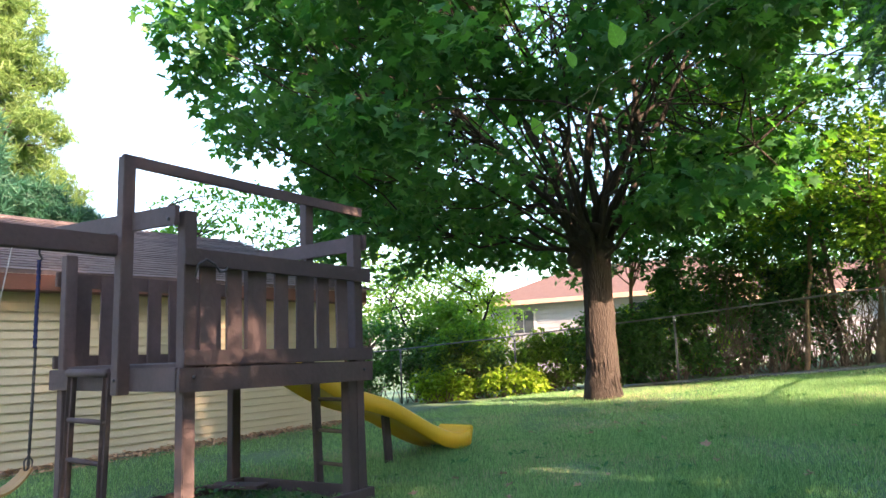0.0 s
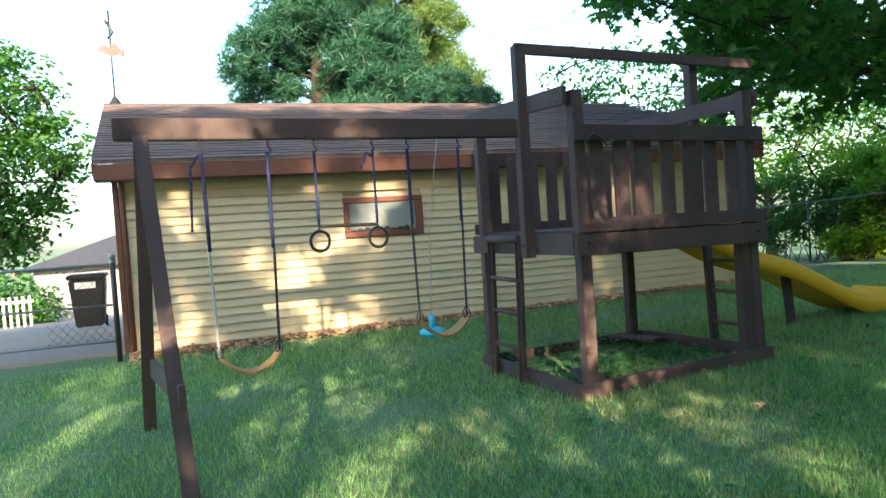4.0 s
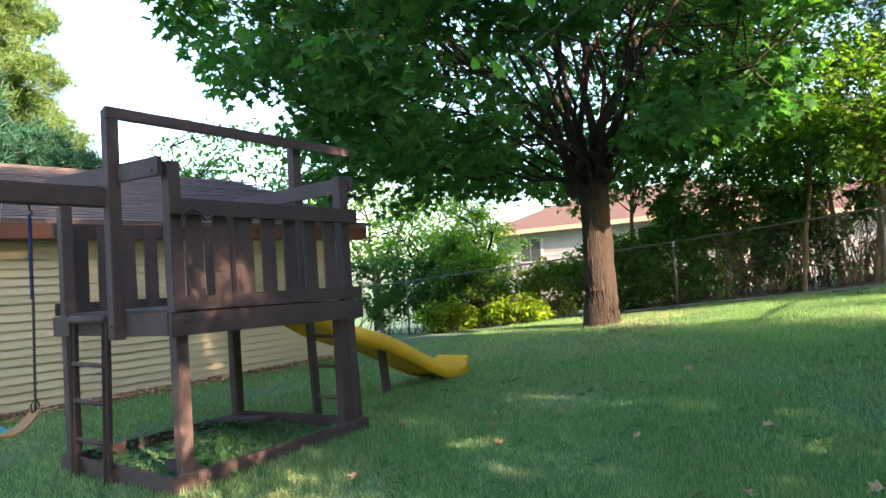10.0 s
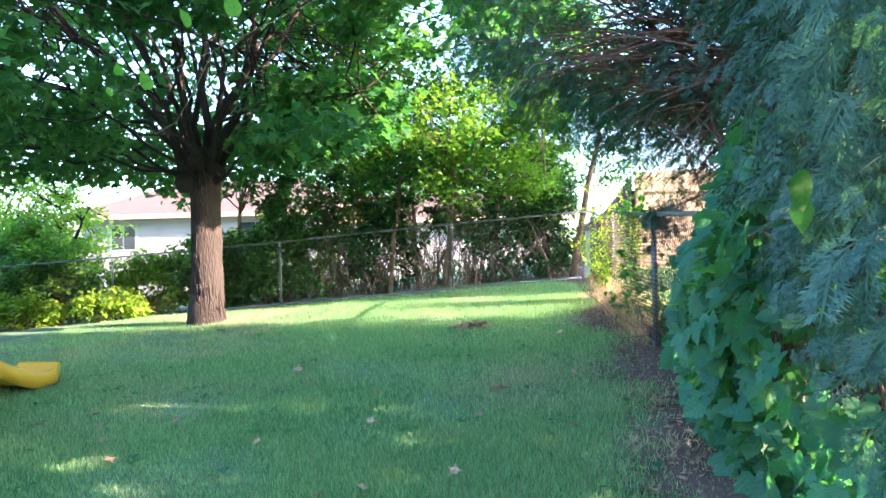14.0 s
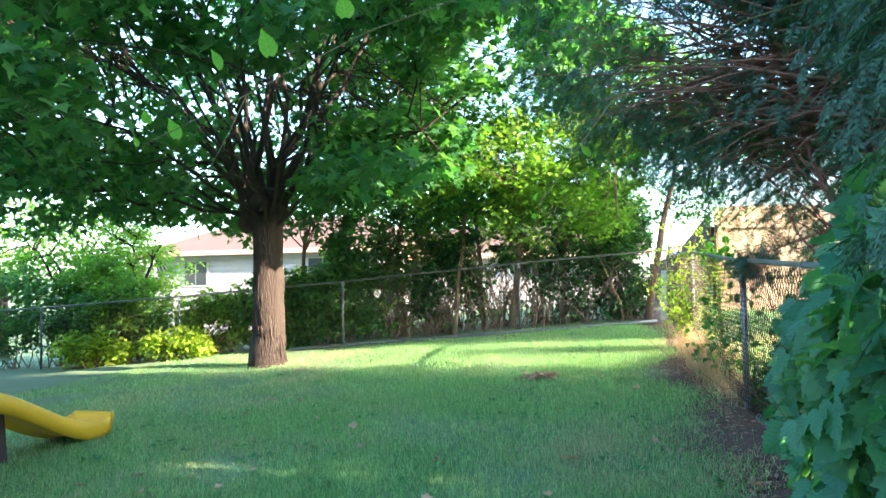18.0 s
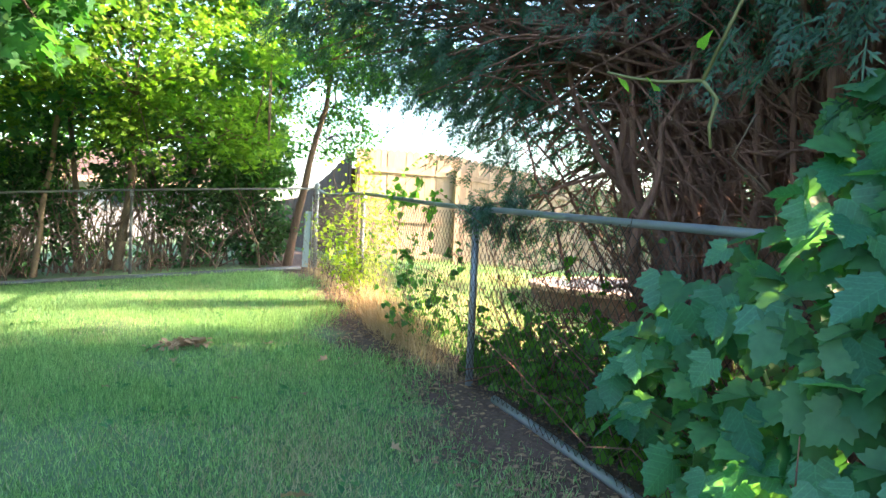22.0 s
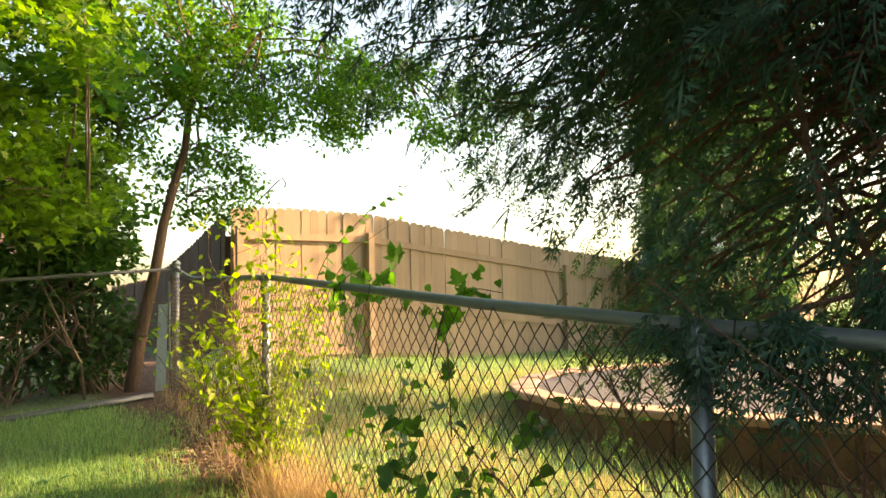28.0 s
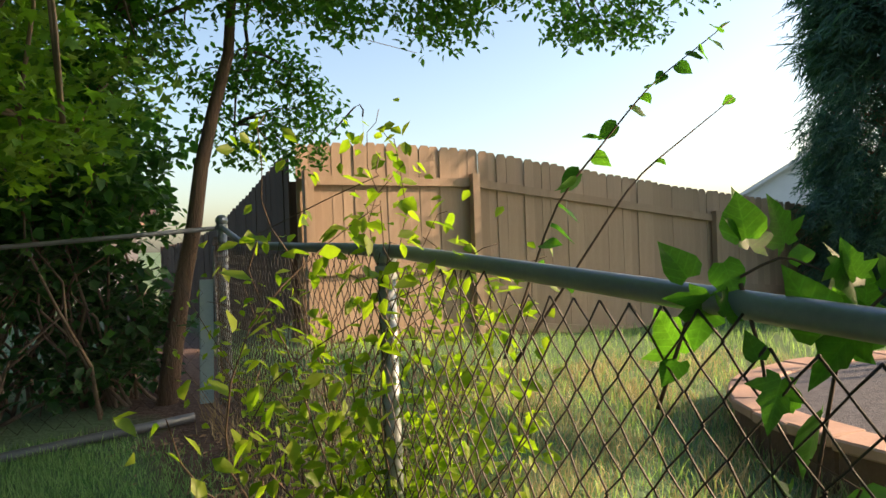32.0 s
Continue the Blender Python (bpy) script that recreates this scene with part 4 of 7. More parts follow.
def links(name, a, b, r, mat, parent, label="", n=None):
    """A chain or twisted line between two points, knotted along its length."""
    a, b = np.array(a), np.array(b)
    n = n or int(np.linalg.norm(b - a) / 0.018)
    p = a + (b - a) * np.linspace(0, 1, n)[:, None]
    return tubes(name, [(p, r * (1 + 0.18 * np.cos(np.arange(n) * np.pi)))], mat, parent, label, 6)


def belt_swing(label, y0, y1, zc, top, seat_mat, blue_to, wrap):
    t = thing("swing", label, "swing", group="swings on the beam", at=(0, 0, 0))
    x = -5.09
    zs = zc + 0.13
    for y, sgn in ((y0, 1), (y1, -1)):
        yb = y + sgn * (0.015)
        links("chain", (x, y, blue_to), (x, yb, zs), 0.010, PALEROPE if wrap and sgn > 0 else CHAIN, t)
        links("chain_sleeve", (x, y, top), (x, y + sgn * 0.005, blue_to), 0.013, BLUEROPE, t, "blue plastic-coated chain")
        tubes("hook", [([(x, yb - 0.025, zs + 0.05), (x, yb, zs + 0.09), (x, yb + 0.025, zs + 0.05), (x, yb + 0.02, zs), (x, yb - 0.02, zs), (x, yb - 0.025, zs + 0.05)], 0.006)], CHAIN, t, "", 6)
    # sagging belt
    bm = bmesh.new()
    m = 14
    rows = []
    for k in range(m + 1):
        s = k / m
        y = y0 + 0.01 + (y1 - y0 - 0.02) * s
        z = zs - 0.13 * 4 * s * (1 - s) * 1.0 + 0.01
        w = 0.068 * (0.75 + 0.5 * math.sin(math.pi * s) ** 0.5)
        rows.append([bm.verts.new((x + dx, y, z + dz)) for dx, dz in ((-w, 0.012), (0, 0), (w, 0.012), (w, -0.004), (0, -0.014), (-w, -0.004))])
    for a, b in zip(rows, rows[1:]):
        for i in range(6):
            j = (i + 1) % 6
            bm.faces.new((a[i], b[i], b[j], a[j]))
    bm.faces.new(rows[0])
    bm.faces.new(rows[-1][::-1])
    bmesh.ops.recalc_face_normals(bm, faces=bm.faces[:])
    part("seat", bm, seat_mat, t, "sagging tan belt seat")


belt_swing("belt swing with tan seat hanging on blue-topped chains", 0.31, 0.74, 0.60, 2.11, BELT, 1.45, True)
belt_swing("belt swing with tan seat beside the play tower", 1.76, 2.17, 0.68, 2.11, BELT, 1.55, False)
spare = thing("looped_rope", "short blue rope looped over a hook on the beam", "rope", at=(0, 0, 0))
links("rope", (-5.09, 0.29, 2.10), (-5.10, 0.235, 2.02), 0.008, BLUEROPE, spare, n=8)
links("rope_tail", (-5.10, 0.235, 2.02), (-5.10, 0.215, 1.59), 0.008, BLUEROPE, spare)


def trapeze():
    t = thing("trapeze", "trapeze bar with two black rings on blue ropes", "trapeze", at=(0, 0, 0))
    x = -5.09
    for y in (1.065, 1.495):
        links("rope", (x, y, 2.11), (x, y, 1.58), 0.011, BLUEROPE, t)
        a = np.linspace(0, 2 * np.pi, 25)
        tubes("ring", [(np.column_stack([0 * a + x, y + 0.068 * np.sin(a), 1.47 + 0.072 * np.cos(a)]), 0.011)], BLACKIRON, t, "black hand ring", 8)
        tubes("shackle", [([(x, y, 1.58), (x, y, 1.54)], 0.008)], CHAIN, t)
    tubes("bar", [([(x, 1.06, 1.575), (x, 1.50, 1.565)], 0.013)], TWIG, t, "thin weathered bar", 8)
    links("loose_loop", (x, 1.495, 2.06), (x, 1.44, 2.09), 0.010, BLUEROPE, t, n=6)
    links("loose_loop", (x, 1.44, 2.09), (x, 1.405, 1.98), 0.010, BLUEROPE, t, n=8)


trapeze()


def saucer():
    t = thing("toddler_swing", "turquoise plastic child seat on thin pale ropes", "swing", group="swings on the beam", at=(0, 0, 0))
    bm = bmesh.new()
    bmesh.ops.create_uvsphere(bm, u_segments=16, v_segments=8, radius=0.11, matrix=Matrix.Translation((-5.5, 2.02, 0.66)) @ Matrix.Diagonal((1.1, 1, 0.42, 1)))
    part("seat", bm, TOYBLUE, t)
    tubes("stem", [([(-5.5, 2.02, 0.68), (-5.5, 2.02, 0.80)], 0.028)], TOYBLUE, t, "", 10)
    tubes("rope", [([(-5.5, 2.02, 0.80), (-5.42, 2.02, 1.5), (-5.12, 2.02, 2.2)], 0.004)], PALEROPE, t, "", 5)


saucer()

# ---- trees ----


def limb_tree(t, base, heads, trunk_r, trunk_top, taper, bark, lean=(0, 0), flare=1.3, sides=14, label=""):
    """Trunk with limbs to the given ends; returns points along the limbs for hanging foliage."""
    b = np.array(base, float)
    top = b + (lean[0], lean[1], trunk_top)
    n = 10
    s = np.linspace(0, 1, n)
    p = b + (top - b) * s[:, None]
    p[0, 2] -= 0.15
    p[1:-1, :2] += rng.normal(0, 0.015, (n - 2, 2))
    r = trunk_r * np.interp(s, [0, 0.04, 0.18, 0.7, 1], [flare, 1.18, 1.0, 0.88 - 0.25 * taper, 0.98 - 0.6 * taper])
    v, f = tube_arrays(p, r, sides)
    put_mesh("trunk", arrays_mesh("trunk", v, f, True), bark, t, label)
    along = []
    for k, (end, r0) in enumerate(heads):
        end = np.array(end, float)
        q = bend(top - (0, 0, rng.uniform(0.0, 0.35)), end, -0.10 * np.linalg.norm(end - top) * 0.4, 8, 0.085)
        tubes("limb", [(q, np.linspace(r0, r0 * 0.22, 8))], bark, t, "", 8)
        along.append(q)
    return along


def tree_maple():
    t = thing("maple_tree", "large spreading maple with dark green leaves and ridged bark", "tree")
    base = (-5.72, 11.75, float(gz(-5.72, 11.75)))
    heads = []
    for k in range(24):
        a = k * 2.399 + 0.4
        reach = rng.uniform(1.0, 4.2)
        heads.append(((base[0] + reach * math.cos(a), base[1] + reach * math.sin(a), rng.uniform(6.0, 10.0) - 0.35 * reach), rng.uniform(0.040, 0.074)))
    for a, z, reach in ((3.9, 3.3, 3.6), (5.0, 3.6, 3.2), (2.9, 3.8, 4.4), (5.8, 4.0, 3.6), (4.4, 4.4, 4.6), (3.4, 4.6, 4.0), (5.4, 5.0, 4.2)):
        heads.append(((base[0] + reach * math.cos(a), base[1] + reach * math.sin(a), z), 0.036))
    along = limb_tree(t, base, heads, 0.275, 2.60, 0, BARK, (0.02, 0.0), 1.38, 26, "thick ridged grey-brown trunk, flared at the foot")
    # knotty swelling where the limbs part
    knots = bmesh.new()
    for k in range(16):
        a = k * 2.399
        q = rng.uniform(0.18, 0.34)
        bmesh.ops.create_icosphere(knots, subdivisions=2, radius=rng.uniform(0.09, 0.19), matrix=Matrix.Translation((base[0] + q * math.cos(a), base[1] + q * math.sin(a), base[2] + rng.uniform(2.42, 2.95))))
    for v in knots.verts:
        v.co += Vector(noise.noise_vector(v.co * 9)) * 0.05
    part("swelling", knots, BARK, t, "swollen knots below the limbs")["kind"] = "stuff"
    # ridged bark: long broken plates proud of the trunk
    plates = []
    for k in range(300):
        a, z = rng.uniform(0, 2 * np.pi), rng.uniform(0.02, 2.3)
        h, w = rng.uniform(0.08, 0.45), rng.uniform(0.010, 0.022)
        c = np.array([math.cos(a), math.sin(a)])
        s = np.array([-c[1], c[0]])
        q = []
        for zz, o in ((z, 0), (z + h * 0.5, rng.normal(0, 0.012)), (min(z + h, 2.4), rng.normal(0, 0.02))):
            rr = 0.275 * np.interp(zz / 2.60, [0, 0.04, 0.18, 0.7, 1], [1.38, 1.18, 1.0, 0.88, 0.98])
            q.append((*(np.array(base[:2]) + c * (rr - 0.008) + s * o), base[2] + zz))
        plates.append((np.array(q), np.array([w * 0.5, w, w * 0.4])))
    tubes("bark_ridge_mass", plates, BARK, t, "", 5, False)["kind"] = "stuff"
    # crown of clumps, open in places, with a skirt of drooping boughs
    cen = np.array([base[0] - 0.2, base[1] - 0.2, 6.1])
    n = 1500
    d = rng.normal(size=(n, 3))
    d /= np.linalg.norm(d, axis=1, keepdims=True)
    d[:, 2] = np.where(d[:, 2] < -0.66, -d[:, 2], d[:, 2])
    rad = rng.uniform(0.50, 1.0, n) ** 0.6
    az = np.arctan2(d[:, 1], d[:, 0])
    lump = 1 + 0.13 * np.sin(3 * az + 1.0) + 0.08 * np.sin(5 * az + 4 * d[:, 2])
    c = cen + d * rad[:, None] * lump[:, None] * (6.2, 6.7, 5.0)
    c = c[(c[:, 2] > 2.6) & ~((c[:, 0] > -0.6) & (c[:, 1] < 10.5)) & (c[:, 2] < 9.5)]
    # the crown lifts towards the garage
    out = (base[0] - c[:, 0]) * 0.69 + (base[1] - c[:, 1]) * 0.73
    c = c[(c[:, 2] > 2.9 + 0.52 * np.maximum(out - 2.6, 0)) & (out < 6.9 + 0.3 * np.sin(2.1 * c[:, 0])) & (c[:, 0] > -11.0)]
    far = np.hypot(c[:, 0] - base[0], c[:, 1] - base[1])
    c = c[~((far < 1.4) & (c[:, 2] < 3.7))]
    skirt = rng.uniform(0, 2 * np.pi, 110)
    sr = rng.uniform(1.8, 5.2, 110)
    c = np.concatenate([c, np.column_stack([base[0] + sr * np.cos(skirt), base[1] + sr * np.sin(skirt), rng.uniform(2.9, 4.3, 110)])])
    side = np.abs((c[:, 0] - base[0]) * 0.90 + (c[:, 1] - base[1]) * 0.43)
    c = c[~((side < 1.15) & (c[:, 1] < base[1] - 0.4) & (c[:, 2] < 4.6)) & ~((side < 1.5) & (c[:, 1] < base[1] - 0.6) & (c[:, 2] < 8.5) & (rng.uniform(0, 1, len(c)) < 0.5))]
    back = rng.uniform(-1, 1, (90, 3)) * (3.0, 1.6, 2.0) + (base[0] - 0.6, base[1] + 2.4, 5.4)
    c = np.concatenate([c, back])
    c = c[~((c[:, 0] > -0.6) & (c[:, 1] < 10.5)) & ~((c[:, 0] < -9.2) & (c[:, 2] < 3.7)) & ~((c[:, 0] > -2.6) & (c[:, 1] < 10.2) & (c[:, 2] < 4.7))]
    c = c[~((c[:, 0] > -2.6) & (c[:, 1] < 11.4) & (c[:, 2] < 4.7))]
    low = rng.uniform(0, 1, (26, 3)) * (1.8, 1.3, 1.2) + (-4.2, 10.4, 3.0)
    bough = rng.uniform(0, 1, (22, 3)) * (1.6, 1.1, 1.1) + (-4.3, 10.6, 3.25)
    c = np.concatenate([c, low, bough])
    # the crown is open low down on its sunny side
    gap = np.abs(c[:, 1] - base[1] + 0.287 * (c[:, 0] - base[0])) < 1.15
    c = c[~(gap & (c[:, 0] > base[0] + 0.4) & (c[:, 2] < 2.30 + 0.379 * (c[:, 0] - base[0])))]
    aside = c[:, 1] - base[1] + 0.287 * (c[:, 0] - base[0])
    c = c[~((aside > 0.35) & (aside < 2.3) & (c[:, 0] > base[0] - 1.5) & (c[:, 2] < 3.15 + 0.379 * (c[:, 0] - base[0])))]
    ends = np.concatenate([q[3:] for q in along])
    lines = []
    for q in c[::3]:
        near = ends[np.argsort(((ends - q) ** 2).sum(1))[rng.integers(0, 14)]]
        lines.append((bend(near, q, -0.1, 6, 0.14), np.linspace(0.020, 0.005, 6)))
    tubes("branch_mass", lines, BARK, t, "", 4, False)["kind"] = "stuff"
    near = c[:, 1] < base[1] + 1.5
    for sel, per, name in ((near, 74, "crown"), (~near, 30, "far_crown")):
        w = cloud(c[sel], rng.uniform(0.5, 0.9, sel.sum()), per, 0.42)
        spread(name, T_MAPLE, w, turns(len(w), 0.7, 0.45), rng.uniform(0.13, 0.205, len(w)), MAPLELEAF, t, "dense dark green lobed leaves")


tree_maple()


def small_tree(label, base, top, r, lean, clumps, radius, per, tmpl, mat, size, bark=TWIG, droop=0.3, trunk_label="", heads=None, taper=0):
    t = thing("tree", label, "tree")
    b = (base[0], base[1], float(gz(base[0], base[1])))
    hd = heads or [((c[0], c[1], c[2]), r * 0.4) for c in clumps[:: max(1, len(clumps) // 8)]]
    along = limb_tree(t, b, hd, r, top, taper, bark, lean, 1.25, 10, trunk_label)
    ends = np.concatenate(along)
    lines = []
    for q in clumps[::2]:
        q = np.array(q)
        near = ends[np.argmin(((ends - q) ** 2).sum(1))]
        lines.append((bend(near, q, -0.05, 4, 0.06), np.linspace(r * 0.2, 0.004, 4)))
    ob = tubes("twig_mass", lines, bark, t, "", 4, False)
    ob["kind"] = "stuff"
    w = cloud(np.array(clumps), radius, per, 0.6)
    spread("crown", tmpl, w, turns(len(w), 0.8, droop), rng.uniform(size[0], size[1], len(w)), mat, t)
    return t


def blob(centre, radii, n, low=None):
    p = np.array(centre) + ball(n, 0.3) * radii
    return p if low is None else p[p[:, 2] > low]


# light green tree whose boughs hang over the back fence
small_tree("young tree with light green lobed leaves over the back fence", (-1.9, 14.9), 2.3, 0.07, (0.25, -0.1), np.concatenate([blob((-1.8, 13.6, 4.2), (2.6, 1.8, 1.5), 95, 2.95), blob((-3.2, 14.6, 5.2), (2.2, 1.8, 1.6), 50, 3.2), blob((0.2, 14.0, 5.0), (1.6, 1.2, 1.6), 45, 3.2), blob((-1.0, 12.6, 3.9), (1.6, 0.8, 0.8), 26, 3.0), blob((-0.8, 13.1, 3.1), (1.4, 0.7, 0.8), 44, 2.35)]), 0.42, 64, T_MAPLE, ELDERLEAF, (0.055, 0.10), trunk_label="slim brown trunk")
small_tree("slim leaning elm by the fence corner with fine leaves", (0.72, 14.42), 4.0, 0.066, (0.80, -0.05), np.concatenate([blob((2.3, 13.9, 4.55), (1.9, 0.9, 0.75), 120, 3.75), blob((4.0, 13.8, 4.45), (1.6, 0.7, 0.5), 56, 3.85), blob((0.9, 14.4, 5.3), (1.7, 1.0, 1.5), 120, 3.6), blob((0.2, 14.8, 3.9), (1.0, 0.7, 1.0), 80, 2.6), blob((1.7, 15.0, 3.5), (0.6, 0.5, 0.6), 34, 2.9)]), 0.30, 60, T_OVAL, ELMLEAF, (0.05, 0.09), ELMBARK, 0.5, "leaning reddish brown trunk", taper=1)
for x, y, top, lean in ((-3.05, 14.6, 2.9, (0.35, 0)), (-0.9, 14.75, 2.6, (0.2, 0.1)), (-2.5, 15.0, 3.0, (-0.15, 0)), (-6.6, 15.0, 2.4, (0.2, 0))):
    cl = blob((x + lean[0], y, 3.9), (1.0, 0.8, 0.8), 22, 3.0)
    small_tree("thin sapling growing behind the back fence", (x, y), top, 0.045, lean, cl, 0.4, 40, T_OVAL, SHRUBLEAF, (0.06, 0.11))


def shrub(label, centre, radii, clumps, per, mat, size, tmpl=T_OVAL, stems=14, low=None, crad=0.26):
    """A bush: stems from the ground and an uneven mass of leaves."""
    x, y, z = centre
    g0 = float(gz(x, y))
    t = thing("shrub", label, "shrub", group="shrubs by the fence")
    c = np.array(centre) + ball(clumps, 0.25) * radii
    c = c[c[:, 2] > (low if low is not None else g0 + 0.12)]
    lines = []
    for k in range(stems):
        q = c[rng.integers(len(c))]
        lines.append((bend((x + rng.normal(0, radii[0] * 0.35), y + rng.normal(0, radii[1] * 0.3), g0 - 0.05), q, -0.05, 6, 0.10), np.linspace(0.016, 0.004, 6)))
    ob = tubes("stem_mass", lines, TWIG, t, "", 4, False)
    ob["kind"] = "stuff"
    w = cloud(c, crad, per, 0.8)
    w[:, 2] = np.maximum(w[:, 2], gz(w[:, 0], w[:, 1]) + 0.02)
    spread("leaves", tmpl, w, turns(len(w), 1.0, 0.3), rng.uniform(size[0], size[1], len(w)), mat, t)
    return t


for x, y, z, rx, ry, rz, n, mat, label in (
    (-12.6, 15.1, 1.25, 1.3, 0.8, 1.0, 60, SHRUBLEAF, "rounded green shrub behind the chain-link fence"),
    (-10.95, 15.0, 1.25, 1.15, 0.8, 1.05, 90, ELDERLEAF, "yellow-green shrub behind the chain-link fence"),
    (-10.9, 14.75, 1.05, 1.2, 0.5, 0.8, 60, SHRUBLEAF, "leafy green shrub pressed against the fence"),
    (-8.4, 14.9, 1.05, 1.2, 0.5, 0.8, 90, ELDERLEAF, "leafy green shrub pressed against the fence"),
    (-8.8, 13.85, 0.65, 0.9, 0.25, 0.35, 34, BRIGHTSHRUB, "low yellow-green plants at the foot of the fence"),
    (-10.8, 13.8, 0.55, 0.9, 0.25, 0.4, 34, BRIGHTSHRUB, "low yellow-green plants at the foot of the fence"),
    (-6.9, 14.75, 1.25, 1.0, 0.45, 1.0, 70, SHRUBLEAF, "leafy shrub behind the maple trunk"),
    (-4.6, 14.9, 1.55, 0.9, 0.5, 1.1, 46, SHRUBLEAF, "thin tall shrub with bare stems"),
    (-3.35, 14.9, 1.75, 0.75, 0.5, 1.2, 90, SHRUBLEAF, "dense dark evergreen-looking shrub behind the fence"),
    (-2.1, 15.2, 1.9, 0.9, 0.5, 1.0, 30, SHRUBLEAF, "twiggy shrub with bare stems behind the fence"),
    (-0.75, 14.75, 1.75, 0.9, 0.45, 1.05, 34, SHRUBLEAF, "dark tangled shrub behind the fence"),
    (0.25, 14.7, 1.75, 0.75, 0.4, 1.0, 46, SHRUBLEAF, "dark tangled shrub by the fence corner"),
    (-0.4, 15.6, 3.2, 1.6, 0.7, 1.3, 60, SHRUBLEAF, "tall leafy thicket behind the fence corner"),
    (0.1, 14.75, 2.9, 0.9, 0.5, 0.9, 60, SHRUBLEAF, "leafy thicket above the fence corner"),
    (-1.3, 15.0, 2.9, 1.0, 0.5, 0.9, 44, SHRUBLEAF, "leafy thicket behind the fence"),
    (-5.6, 14.75, 1.5, 0.8, 0.45, 1.1, 70, SHRUBLEAF, "leafy shrub beside the maple trunk"),
    (-7.3, 16.2, 1.4, 1.2, 0.7, 0.7, 60, SHRUBLEAF, "tall shrub in front of the far house"),
    (-4.2, 16.0, 2.2, 1.2, 0.6, 1.4, 80, SHRUBLEAF, "tall leafy shrub in front of the far house"),
    (-5.0, 15.3, 2.75, 1.3, 0.5, 0.9, 60, SHRUBLEAF, "leafy sapling tops in front of the far house"),
    (-3.4, 15.6, 2.9, 1.1, 0.5, 0.8, 50, ELDERLEAF, "light leafy sapling tops in front of the far house"),
    (-2.6, 14.9, 2.3, 0.7, 0.45, 1.2, 80, SHRUBLEAF, "dark tall shrub behind the fence"),
    (-12.2, 15.6, 1.9, 1.0, 0.6, 0.9, 70, ELDERLEAF, "leafy light shrub behind the fence"),
    (-6.0, 16.6, 1.6, 1.6, 0.8, 1.1, 60, BRIGHTSHRUB, "sunlit shrub in the garden behind"),
    (-14.5, 15.4, 1.4, 1.4, 0.8, 1.2, 60, SHRUBLEAF, "green shrub near the far end of the fence"),
    (-12.4, 17.5, 1.6, 1.4, 1.0, 0.9, 50, BRIGHTSHRUB, "pale sunlit shrub in the garden behind"),
):
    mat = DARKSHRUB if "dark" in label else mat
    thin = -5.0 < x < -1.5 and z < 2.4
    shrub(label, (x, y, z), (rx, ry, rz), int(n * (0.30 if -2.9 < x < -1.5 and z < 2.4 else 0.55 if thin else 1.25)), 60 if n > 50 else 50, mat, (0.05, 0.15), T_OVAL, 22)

shrub("green bushes along the far side of the drive", (-25.5, -5.6, -0.2), (1.6, 2.6, 1.2), 110, 60, SHRUBLEAF, (0.14, 0.24), T_OVAL, 10, low=-0.9, crad=0.5)
# bare tangled stems behind the back fence
tangle = thing("bramble_stems", "tangle of bare brown stems behind the back fence", "bramble", kind="stuff")
lines = []
for k in range(150):
    x = rng.uniform(-4.6, -0.4)
    q = (x + rng.normal(0, 0.5), 14.5 + rng.uniform(0, 0.9), rng.uniform(1.4, 3.2))
    lines.append((bend((x, 14.35 + rng.uniform(0, 0.8), 0.7), q, rng.normal(0, 0.2), 7, 0.20), np.linspace(rng.uniform(0.006, 0.016), 0.004, 7)))
tubes("stem_mass", lines, TWIG, tangle, "", 4, False)


def pine(label, base, high, spread_r, n, puff, mat=None):
    t = thing("pine_tree", label, "tree")
    z0 = float(gz(base[0], base[1]))
    p = np.array([(base[0], base[1], z0 - 0.2), (base[0] + 0.1, base[1], z0 + high * 0.5), (base[0], base[1], z0 + high)])
    tubes("trunk", [(p, np.array([0.28, 0.17, 0.03]))], BARK, t, "", 10)
    c, lines = [], []
    for k in range(n):
        s = (k + 0.5) / n
        z = z0 + high * (0.08 + 0.90 * s)
        reach = spread_r * (1 - s) ** 0.75 * rng.uniform(0.65, 1.1) + 0.25
        a = k * 2.399 + rng.normal(0, 0.3)
        e = np.array([base[0] + reach * math.cos(a), base[1] + reach * math.sin(a), z + reach * 0.22])
        lines.append((bend((base[0], base[1], z), e, 0.1, 5, 0.03), np.linspace(0.05, 0.012, 5)))
        for q in np.linspace(0.35, 1.0, max(2, int(reach * 2.1))):
            c.append(np.array([base[0], base[1], z]) * (1 - q) + e * q + rng.normal(0, 0.18, 3))
    ob = tubes("bough_mass", lines, BARK, t, "", 5, False)
    ob["kind"] = "stuff"
    w = cloud(np.array(c), 0.5, puff, 0.6)
    spread("needles", T_PUFF, w, turns(len(w), 1.6, -0.5), rng.uniform(0.22, 0.38, len(w)), mat or PINELEAF, t, "soft needle tufts")


